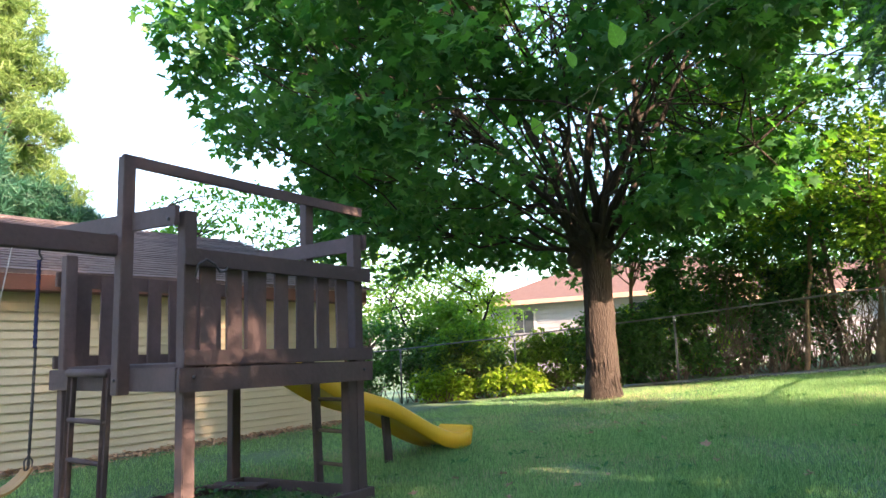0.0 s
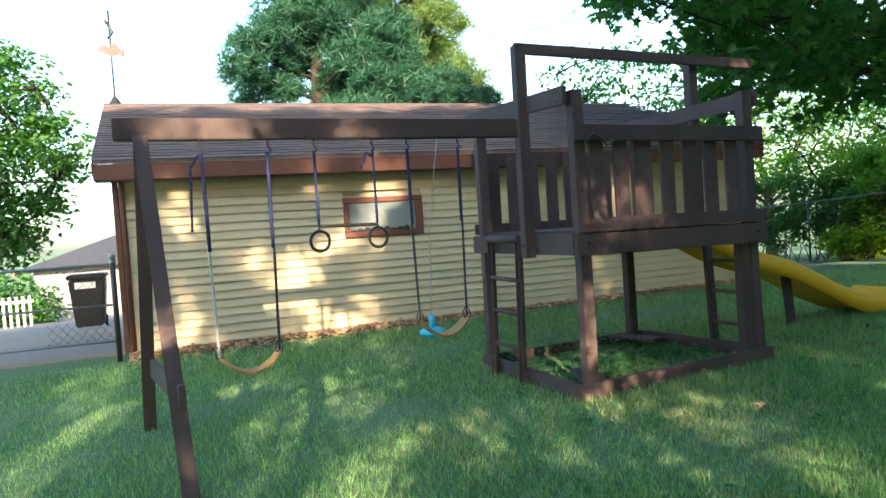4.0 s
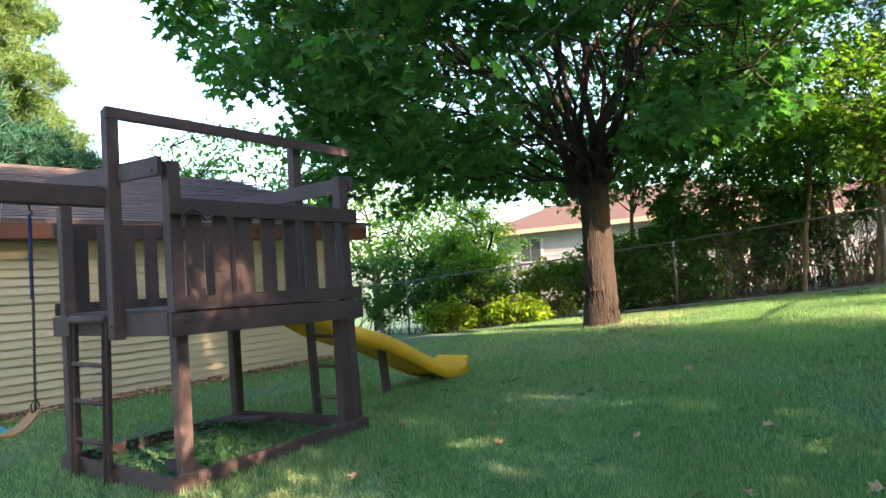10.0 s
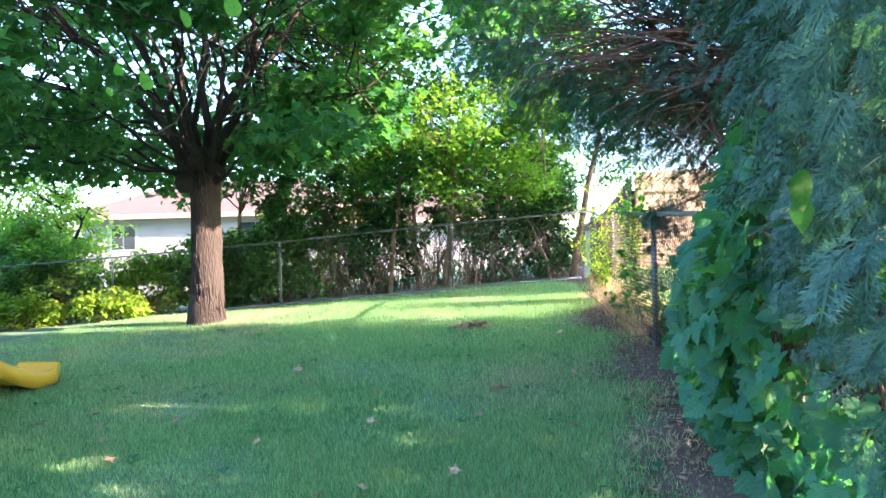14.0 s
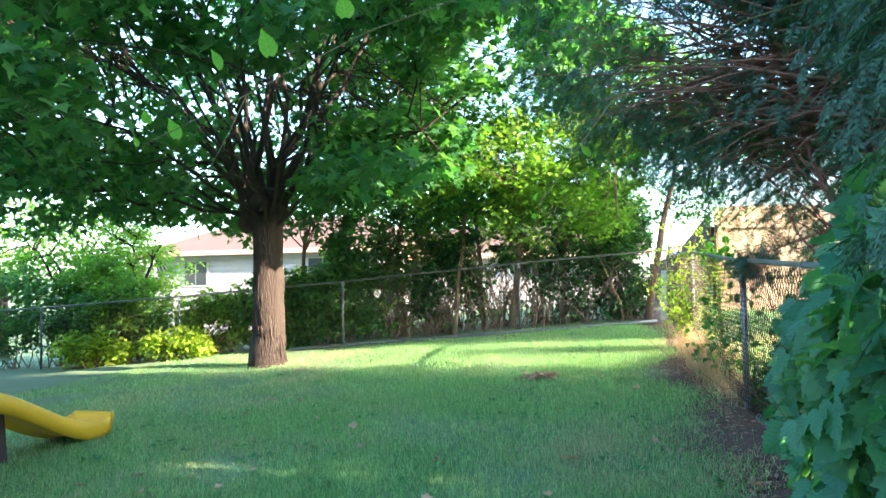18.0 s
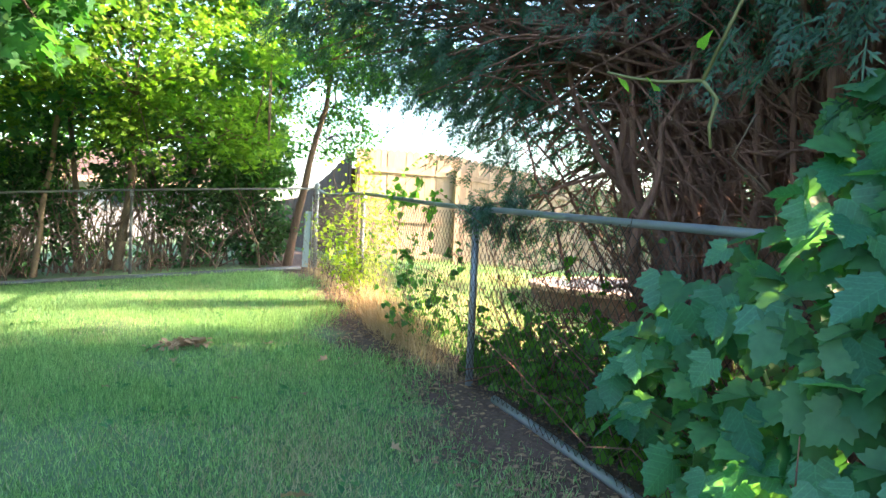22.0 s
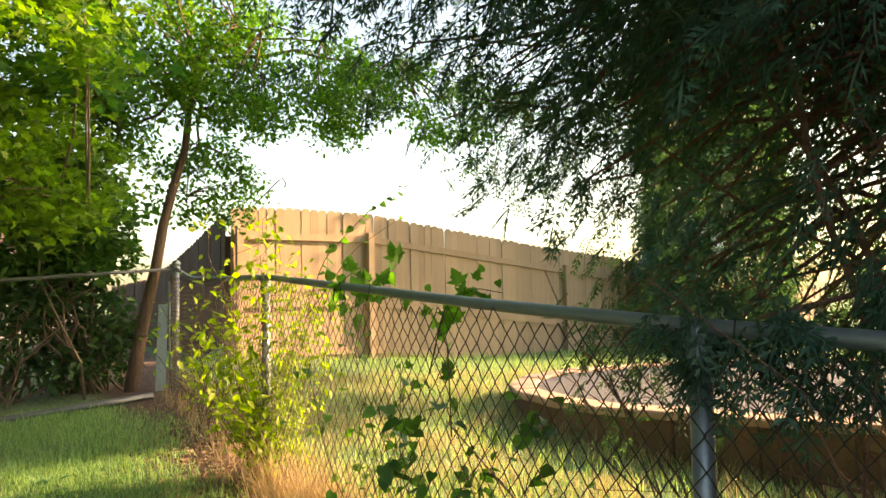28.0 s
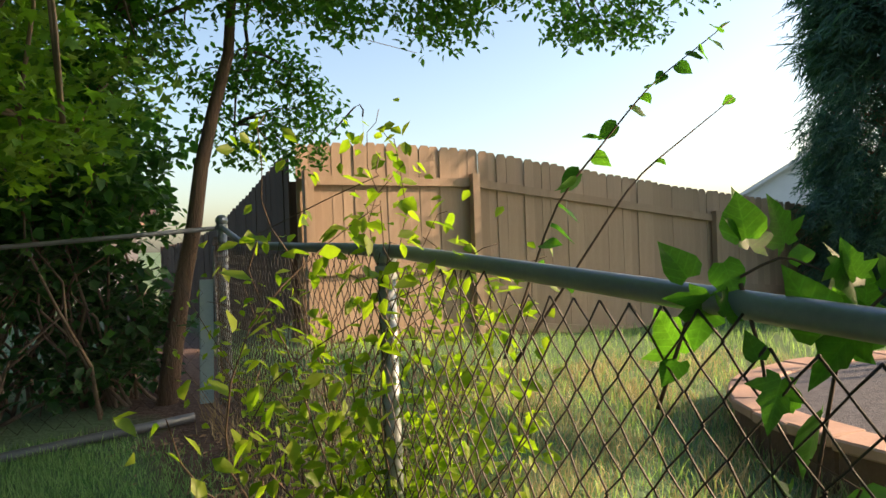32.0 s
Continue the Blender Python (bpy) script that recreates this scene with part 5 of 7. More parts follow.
pine("tall bushy blue-green pine behind the garage", (-17.4, 3.9), 11.5, 3.0, 100, 40)
pine("tall pine behind the garage, sunlight put into its yellow-green needles", (-18.6, 6.7), 11.5, 2.9, 100, 40, PINESUNLIT)
pine("smaller pine in shade behind the garage", (-15.6, 5.1), 6.4, 1.8, 44, 34)
pine("smaller pine beside the tall ones behind the garage", (-16.2, 7.0), 5.2, 1.7, 40, 34)
small_tree("leafy deciduous tree beyond the drive with some yellow leaves", (-14.6, -5.9), 2.0, 0.16, (0.1, 0.2), np.concatenate([blob((-14.4, -2.6, 4.1), (1.2, 1.2, 1.2), 70), blob((-14.2, -2.2, 2.9), (1.1, 0.9, 1.0), 46, 1.75), blob((-14.3, -3.2, 2.6), (1.0, 0.9, 0.9), 40, 1.7), blob((-14.0, -1.5, 3.4), (0.8, 0.55, 0.7), 16), blob((-15.4, -3.3, 5.6), (1.2, 0.8, 1.1), 26), blob((-15.2, -3.4, 1.9), (1.0, 1.4, 0.8), 40, 1.05), blob((-14.6, -2.5, 2.1), (0.7, 0.9, 0.6), 22, 1.5)]), 0.42, 56, T_OVAL, SHRUBLEAF, (0.09, 0.15), BARK)
small_tree("distant leafy tree behind the garage", (-17.0, 12.5), 2.2, 0.14, (0, 0), blob((-16.8, 12.2, 4.3), (2.6, 2.4, 2.0), 110, 2.0), 0.55, 44, T_OVAL, ELMLEAF, (0.11, 0.18), BARK)
small_tree("distant leafy tree beside the far house", (-21.0, 22.0), 2.2, 0.2, (0, 0), blob((-21.0, 22.0, 4.6), (3.2, 3, 2.6), 110, 1.2), 0.7, 40, T_OVAL, ELDERLEAF, (0.14, 0.22), BARK)
small_tree("sunlit yellow-green tree beyond the back fence", (-15.4, 18.6), 1.8, 0.13, (0, 0), np.concatenate([blob((-15.4, 18.4, 3.2), (2.3, 1.8, 1.7), 90, 1.5), blob((-13.6, 19.5, 2.6), (1.5, 1.2, 1.2), 40, 1.2)]), 0.5, 46, T_OVAL, ELDERLEAF, (0.10, 0.17), BARK)
small_tree("distant leafy tree behind the far house", (-9.0, 46.0), 3, 0.3, (0, 0), blob((-9, 46, 7.0), (8, 4, 4.0), 150, 2), 1.1, 36, T_OVAL, ELMLEAF, (0.25, 0.4), BARK)
small_tree("crooked tree with a pale bent trunk beyond the fence", (-11.6, 16.6), 0.9, 0.13, (-0.5, 0.2), np.concatenate([blob((-12.5, 16.9, 3.0), (1.4, 1.0, 0.8), 50, 2.2)]), 0.42, 40, T_OVAL, BRIGHTSHRUB, (0.07, 0.12), BARK, heads=[((-12.6, 16.9, 2.4), 0.09), ((-11.0, 16.5, 2.9), 0.07), ((-12.0, 17.0, 3.2), 0.06)])


# ---- cedars along the right-hand fence ----
# gaps in the row through which the low sun reaches the lawn and the garage
VOIDS = [(-3.11, 6.62, 0.19), (-2.79, 6.32, 0.12), (-3.2, 6.36, 0.12), (-3.07, 6.14, 0.13), (-2.4, 6.31, 0.14), (-1.39, 6.73, 0.13), (-0.41, 6.61, 0.27), (0.07, 6.79, 0.13), (-1.5, 5.89, 0.22), (-2.41, 6.01, 0.15), (-2.61, 5.89, 0.13), (-2.27, 5.8, 0.13), (-1.91, 5.85, 0.14), (-1.68, 5.44, 0.20), (-2.0, 5.41, 0.14), (-2.25, 5.53, 0.13), (-1.61, 5.24, 0.16)]
VOIDS += [(-1.37, 5.11, 0.15), (-0.95, 5.04, 0.15), (-1.18, 5.38, 0.12), (-2.3, 5.27, 0.13), (-3.24, 5.16, 0.14), (-3.01, 5.23, 0.13), (-1.94, 4.82, 0.15), (-1.57, 4.78, 0.20), (-1.25, 4.89, 0.15), (-3.56, 5.06, 0.13), (-2.55, 4.69, 0.14), (-2.79, 4.85, 0.12), (0.11, 5.5, 0.12), (-0.81, 5.49, 0.12), (2.57, 5.25, 0.18), (-0.47, 4.88, 0.12)]
VOIDS += [(-2.18, 3.95, 0.23), (-1.78, 3.37, 0.16), (-1.12, 2.68, 0.15), (-0.91, 2.86, 0.11), (-0.11, 3.05, 0.11), (-0.18, 2.77, 0.11), (0.2, 2.68, 0.13), (0.82, 2.87, 0.14), (3.41, 2.64, 0.24), (1.38, 2.86, 0.12)]
VOIDS += [(3.78, 2.77, 0.22), (3.95, 2.60, 0.22), (4.0, 2.2, 0.20), (3.68, 2.04, 0.17), (3.66, 1.83, 0.17), (3.57, 1.74, 0.15), (2.33, 1.81, 0.14), (1.87, 1.88, 0.15), (1.9, 1.78, 0.13), (2.3, 1.69, 0.14), (1.87, 1.65, 0.13), (2.53, 1.49, 0.15), (2.41, 1.42, 0.15), (3.28, 1.54, 0.12), (2.71, 1.77, 0.12), (3.15, 1.39, 0.16), (2.42, 1.31, 0.14), (1.9, 2.02, 0.14), (5.47, 1.52, 0.20), (5.64, 1.96, 0.22)]
VOIDS += [(3.37, 2.71, 0.13), (3.5, 2.63, 0.15), (3.53, 2.51, 0.13), (3.69, 2.21, 0.12), (3.72, 2.15, 0.1), (3.23, 2.29, 0.09), (3.37, 2.04, 0.09), (3.36, 1.88, 0.11), (3.44, 1.85, 0.12), (3.34, 1.78, 0.1), (4.77, 1.9, 0.1), (3.98, 2.95, 0.12), (4.13, 2.82, 0.13), (4.38, 2.37, 0.11), (4.02, 2.19, 0.09), (4.09, 1.98, 0.12), (4.03, 1.89, 0.11), (5.54, 2.01, 0.1), (3.78, 1.69, 0.1), (3.78, 1.59, 0.1), (3.7, 1.5, 0.11), (3.57, 1.45, 0.12), (5.4, 1.6, 0.1), (3.86, 2.48, 0.08)]
VOIDS += [(3.37, 2.7, 0.12), (3.58, 2.63, 0.13), (2.73, 2.54, 0.08), (4.05, 2.40, 0.20), (4.25, 2.30, 0.16), (3.9, 2.05, 0.17), (4.35, 2.05, 0.15)]
VOIDS += [(rng.uniform(-4.2, 2.6), rng.uniform(4.6, 6.9), rng.uniform(0.07, 0.11)) for k in range(16)]
VOIDS += [(rng.uniform(-4.2, 5.2), rng.uniform(1.2, 4.4), rng.uniform(0.03, 0.08)) for k in range(24)]
VOIDS += [(rng.uniform(1.2, 4.6), rng.uniform(1.2, 2.7), rng.uniform(0.08, 0.14)) for k in range(16)]


def opened(w, margin=0.0):
    """Leave out what stands in a gap, or reaches into it by the margin."""
    keep = np.ones(len(w), bool)
    for y, z, r in VOIDS:
        dy = w[:, 1] - y + 0.287 * (w[:, 0] - 2.7)
        dz = w[:, 2] - z - 0.379 * (w[:, 0] - 2.7)
        keep &= dy * dy + dz * dz > (r + margin) ** 2
    return w[keep]


def cedar(label, base, stems, high, clumps, near, thin=1.0):
    t = thing("cedar_tree", label, "tree", group="cedars by the fence")
    g0 = float(gz(base[0], base[1]))
    along = []
    for k in range(stems):
        a = k * 2.399
        b = np.array([base[0] + rng.uniform(0.1, 0.4) * math.cos(a), base[1] + rng.uniform(0.15, 0.75) * math.sin(a), g0 - 0.1])
        e = b + (rng.normal(0, 0.55), rng.normal(0, 0.75), high * rng.uniform(0.55, 1.0))
        q = bend(b, e, 0, 9, 0.04)
        tubes("stem", [(q, np.linspace(rng.uniform(0.035, 0.085) * thin, 0.014, 9))], CEDARBARK, t, "red-brown peeling stem", 9)
        along.append(q)
    ends = np.concatenate(along)
    lines = []
    for q in opened(clumps, 0.05)[::2]:
        d = ((ends - q) ** 2).sum(1) + 3.0 * np.maximum(ends[:, 2] - q[2] + 0.1, 0) ** 2
        s = ends[np.argmin(d)]
        lines.append((bend(s, q, 0.05, 6, 0.07), np.linspace(0.022, 0.004, 6)))
    # dead twigs on the bare inside
    for k in range(620 if thin < 1 else 40):
        s = ends[rng.integers(len(ends))].copy()
        s[2] = g0 + rng.uniform(0.3, 3.2)
        i = np.argmin(np.abs(along[k % stems][:, 2] - s[2]))
        s = along[k % stems][i]
        a = rng.uniform(0, 2 * np.pi)
        e = s + np.array([math.cos(a), math.sin(a), rng.uniform(-0.3, 1.3)]) * rng.uniform(0.3, 1.5)
        lines.append((bend(s, e, 0.0, 6, 0.14), np.linspace(rng.uniform(0.005, 0.016), 0.003, 6)))
    ob = tubes("twig_mass", lines, CEDARBARK, t, "bare crooked twigs", 4, False)
    ob["kind"] = "stuff"
    high_up = ~near & (clumps[:, 2] > 4.6)
    for tmpl, sel, per, size, name in ((T_SPRAY, near, 14, (0.13, 0.24), "sprays"), (T_SPRAY_FAR, ~near & ~high_up, 13, (0.26, 0.46), "far_sprays"), (T_SPRAY_FAR, high_up, 15, (0.42, 0.66), "top_sprays")):
        c = clumps[sel]
        if not len(c):
            continue
        w = opened(cloud(c, 0.30, per, 0.8), (0.085 if name == "top_sprays" else 0.05) * size[1])
        head = np.arctan2(w[:, 1] - base[1], w[:, 0] - base[0]) - np.pi / 2 + rng.normal(0, 0.6, len(w))
        spread(name, tmpl, w, turns(len(w), 0.8, 0.75, head), rng.uniform(*size, len(w)), CEDARLEAF, t, "drooping flat blue-green sprays")


def cedar_clumps(n, cx, cy, rx, ry, z0, z1, top=9.0, lean=0.0):
    a = rng.uniform(0, 2 * np.pi, n)
    z = z0 + (z1 - z0) * rng.uniform(0, 1, n) ** 1.1
    taper = np.interp(z, [0, 2.5, top - 2.0, top], [0.9, 1.0, 0.85, 0.3])
    q = rng.uniform(0.45, 1.0, n) ** 0.5 * taper
    return np.column_stack([cx + rx * q * np.cos(a), cy + ry * q * np.sin(a) + lean * np.clip(z - 2.5, 0, 2), z])


for label, cx, cy, rx, ry, z0, n, lean in (
    # first four are out of view, added to shade the garage and drive
    ("unseen cedar at the far end of the row, added for shade", 3.0, -8.2, 1.5, 1.6, 0.9, 330, 0),
    ("unseen cedar with drooping sprays near the row's end, added for shade", 2.9, -5.9, 1.5, 1.6, 0.9, 400, 0),
    ("unseen cedar with drooping sprays far along the row, added for shade", 2.9, -3.6, 1.5, 1.6, 0.9, 560, 0),
    ("unseen cedar with drooping sprays to the ground, added for shade", 2.9, -1.3, 1.5, 1.5, 0.5, 480, 0),
    ("cedar with blue-green sprays down to the ground", 2.8, 0.9, 1.55, 1.4, 0.5, 450, 0),
    ("cedar with blue-green sprays, vines at its foot", 2.75, 2.8, 1.55, 1.3, 0.9, 430, 0),
    ("many-stemmed cedar, bare inside, dark sprays above", 2.7, 4.7, 1.7, 1.25, 3.15, 420, 0),
    ("many-stemmed cedar, bare inside, boughs over the fence", 2.6, 6.3, 1.7, 1.65, 3.1, 480, 0.22),
):
    c = cedar_clumps(int(n * 1.55), cx, cy, rx, ry, z0, 9.0, 9.8, lean)
    near = (c[:, 0] < 2.3) & (c[:, 2] < 4.2) & (c[:, 1] > 0.5)
    cedar(label, (cx, cy), 25 if z0 > 2.5 else 3, 8.6, c, near, 0.75 if z0 > 2.5 else 1.0)
# a second row behind, seen between the stems
for label, cx, cy, rx, ry, z0, n in (("dense cedar behind the first row", 5.6, 3.2, 1.2, 1.5, 0.6, 230), ("dense cedar behind the first row", 5.8, 5.7, 1.2, 1.3, 0.6, 170), ("dark cedar close behind the many-stemmed ones", 4.3, 5.3, 0.9, 1.5, 0.5, 300), ("dark cedar close behind the vines", 4.2, 3.6, 0.9, 1.3, 0.5, 340)):
    c = cedar_clumps(n, cx, cy, rx, ry, z0, 6.0, 7.0)
    cedar(label, (cx, cy), 3, 5.6, c, np.zeros(len(c), bool))
# sprays that hang out over the fence
face = thing("cedar_boughs", "drooping blue-green cedar boughs hanging out over the fence", "boughs", kind="stuff")
n = 380
y = rng.uniform(0.7, 4.9, n)
z = rng.uniform(0.75, 3.9, n)
x = np.interp(y, [3.0, 4.2], [1.36, 1.50]) - 0.52 * np.interp(z, [1.1, 1.8, 2.8, 3.9], [0.3, 0.9, 1.0, 0.6]) * np.interp(y, [0.9, 2.2, 4.0, 4.9], [0.7, 1.0, 1.0, 0.4]) + np.abs(rng.normal(0, 0.28, n))
c = np.column_stack([x, y, z])
c = c[~((c[:, 1] > 4.0) & (c[:, 2] < 2.5))]
w = opened(cloud(c, 0.22, 10, 0.9), 0.03)
spread("sprays", T_SPRAY, w, turns(len(w), 0.7, 0.8, rng.normal(np.pi / 2, 0.8, len(w))), rng.uniform(0.13, 0.25, len(w)), CEDARLEAF, face, "flat fern-like sprays")
y = rng.uniform(0.95, 3.0, 170)
close = cloud(np.column_stack([0.38 + 0.30 * (y - 1.0) + np.abs(rng.normal(0, 0.26, 170)), y, np.interp(y, [1, 2, 3], [1.42, 1.35, 1.25]) + rng.uniform(0, 1.8, 170)]), 0.13, 6, 0.9)
hang = np.array([-0.25, -0.15, -0.8]) + rng.normal(0, 0.38, (len(close), 3))
hang /= np.linalg.norm(hang, axis=1, keepdims=True)
out = np.cross(hang, np.array([-0.55, -0.75, 0.35]) + rng.normal(0, 0.42, (len(close), 3)))
out /= np.linalg.norm(out, axis=1, keepdims=True)
spread("long_sprays", T_FERN, close, np.stack([out, hang, np.cross(out, hang)], -1), rng.uniform(0.08, 0.15, len(close)), CEDARLEAF, face, "broad drooping blue-green fronds")
tubes("twig_mass", [(bend((2.6, q[1] + rng.normal(0, 0.2), q[2] + 0.3), q, 0.0, 5, 0.05), np.linspace(0.014, 0.004, 5)) for q in c[::4]], CEDARBARK, face, "", 4, False)
# dark boughs spreading over the fence and the lawn
over = thing("cedar_canopy", "dark drooping cedar boughs spreading over the fence and lawn", "boughs", kind="stuff")
n = 780
x, y = rng.uniform(-0.95, 2.6, n), rng.uniform(5.7, 9.3, n)
floor_z = np.interp(x, [-0.8, 0.0, 0.7, 1.2, 1.55, 2.0, 2.6], [3.5, 3.15, 2.75, 2.45, 1.85, 1.45, 1.3]) + 0.16 * np.maximum(y - 7.6, 0) + 0.12 * np.sin(5 * x + 3 * y)
z = floor_z + rng.uniform(0, 1, n) ** 1.25 * (5.2 - floor_z)
reach = np.hypot((x - 2.4) / 3.45, (y - 6.9) / np.where(y > 6.9, 2.35, 2.15))
keep = (reach < 1.0 + 0.1 * np.sin(6 * y)) & ((x > 1.3) | (y > 6.0))
keep &= ~((x > 1.3) & (z < 2.3) & (y < 6.9)) & ~((z > 3.3) & (rng.uniform(0, 1, n) < np.where(x > 1.2, 0.55, 0.15)))
keep &= ~((y > 7.25 + 0.66 * (x + 0.09)) & (z < 3.0))
keep &= ~((y < 5.0 + 1.07 * (x + 0.49)) & (z < 4.0) & (rng.uniform(0, 1, n) < 0.8))
c = np.column_stack([x, y, z])[keep]
fine = c[:, 2] < floor_z[keep] + 0.9
# a thick dark wall of boughs past the bare stems
x = rng.uniform(1.5, 3.4, 80)
y = 6.9 + rng.uniform(0, 1, 80) * (0.66 * x + 0.2)
low = np.column_stack([x, y, rng.uniform(1.9, 3.3, 80)])
# and the low hem that droops towards the lawn
x, y = rng.uniform(-0.3, 1.5, 95), rng.uniform(6.7, 7.9, 95)
hem = np.column_stack([x, y, np.interp(x, [-0.3, 0.7, 1.5], [3.2, 2.72, 2.3]) + rng.uniform(0, 0.7, 95)])
x, y = rng.uniform(1.2, 3.2, 150), rng.uniform(7.9, 9.2, 150)
far_hem = np.column_stack([x, y, np.interp(x, [1.2, 1.7, 2.3, 3.2], [2.9, 2.8, 2.6, 2.5]) + rng.uniform(0, 1, 150) ** 1.3 * 1.6])
x, y = rng.uniform(3.1, 4.4, 300), rng.uniform(6.7, 8.5, 300)
behind = np.column_stack([x, y, 1.75 + rng.uniform(0, 1, 300) * 2.3])
x, y = rng.uniform(2.0, 3.5, 60), rng.uniform(4.6, 7.0, 60)
inner = np.column_stack([x, y, 1.5 + rng.uniform(0, 1, 60) * 1.9])
c = np.concatenate([c, low, hem, far_hem, inner, behind])
fine = np.concatenate([fine, np.ones(385, bool), np.zeros(300, bool)])
for sel, tmpl, per, size, name in ((fine, T_SPRAY, 12, (0.09, 0.18), "sprays"), (~fine, T_SPRAY, 7, (0.14, 0.25), "top_sprays")):
    w = opened(cloud(c[sel], 0.26, per, 0.7), 0.03)
    head = np.arctan2(w[:, 1] - 6.0, w[:, 0] - 2.8) - np.pi / 2 + rng.normal(0, 0.7, len(w))
    spread(name, tmpl, w, turns(len(w), 0.8, 0.75, head), rng.uniform(*size, len(w)), CEDARLEAF, over, "dark flat sprays")
lines = []
for q in c[::2]:
    k = rng.uniform(0.25, 0.6)
    a = np.array([2.55 + rng.normal(0, 0.25), 6.2 + rng.normal(0, 0.6), rng.uniform(2.4, 3.8)])
    lines.append((bend(a * (1 - k) + q * k + (0, 0, 0.15), q, -0.06, 6, 0.09), np.linspace(0.013, 0.004, 6)))
for k in range(70):
    a = np.array([2.4 + rng.normal(0, 0.35), 5.9 + rng.normal(0, 0.8), rng.uniform(0.8, 2.6)])
    q = a + np.array([rng.uniform(-1.0, 0.4), rng.uniform(-0.2, 1.3), rng.uniform(1.0, 2.6)])
    q[1] = min(q[1], 7.7)
    lines.append((bend(a, q, -0.12, 9, 0.05), np.linspace(rng.uniform(0.012, 0.034), 0.006, 9)))
for k in range(16):
    q = c[rng.integers(len(c))]
    a = np.array([2.55 + rng.normal(0, 0.25), 6.2 + rng.normal(0, 0.6), rng.uniform(2.2, 3.4)])
    lines.append((bend(a, q, -0.12, 9, 0.04), np.linspace(0.017, 0.005, 9)))
tubes("bough_mass", lines, CEDARBARK, over, "crooked dark boughs", 5, False)
thicket = thing("dead_twigs", "tangle of dead reddish twigs under the bare cedars", "twigs", kind="stuff")
lines = []
for k in range(700):
    x, y = rng.uniform(1.35, 3.3), rng.uniform(4.0, 7.4)
    g0 = float(gz(x, y))
    lean = rng.normal(0, 0.5, 2)
    lines.append((bend((x, y, g0 - 0.02), (x + lean[0], y + lean[1], g0 + rng.uniform(0.25, 1.5)), 0.0, 6, 0.16), np.linspace(rng.uniform(0.003, 0.009), 0.002, 6)))
tubes("twig_mass", lines, CEDARBARK, thicket, "", 4, False)
tail = thing("cedar_bough", "dark cedar tuft hanging over the fence post", "bough", at=(0, 0, 0))
w = cloud(np.array([(1.12, 6.95, 2.0), (1.2, 6.75, 2.1), (1.08, 7.15, 1.96), (1.12, 7.2, 2.06), (1.2, 6.9, 1.9)]), 0.12, 40, 0.9)
spread("sprays", T_SPRAY, w, turns(len(w), 1.0, 0.9), rng.uniform(0.10, 0.18, len(w)), CEDARLEAF, tail)
tubes("twig", [(bend((2.2, 6.2, 2.5), (1.1, 7.0, 2.02), 0.05, 7, 0.03), np.linspace(0.018, 0.005, 7))], CEDARBARK, tail)
far_c = cedar_clumps(1250, 11.6, 15.4, 1.75, 1.0, 0.9, 8.0, 9.0)
cedar("tall dark arborvitae standing before the wooden fence", (11.6, 15.4), 3, 7.5, far_c, np.zeros(len(far_c), bool))
# out of view: added so that its high crown shades the back lawn
far_c = cedar_clumps(480, 13.6, 10.2, 1.5, 2.0, 5.6, 9.2, 11.5)
cedar("unseen high-crowned cedar in the next garden, added to shade the lawn", (13.6, 10.2), 3, 9.0, far_c, np.zeros(len(far_c), bool))

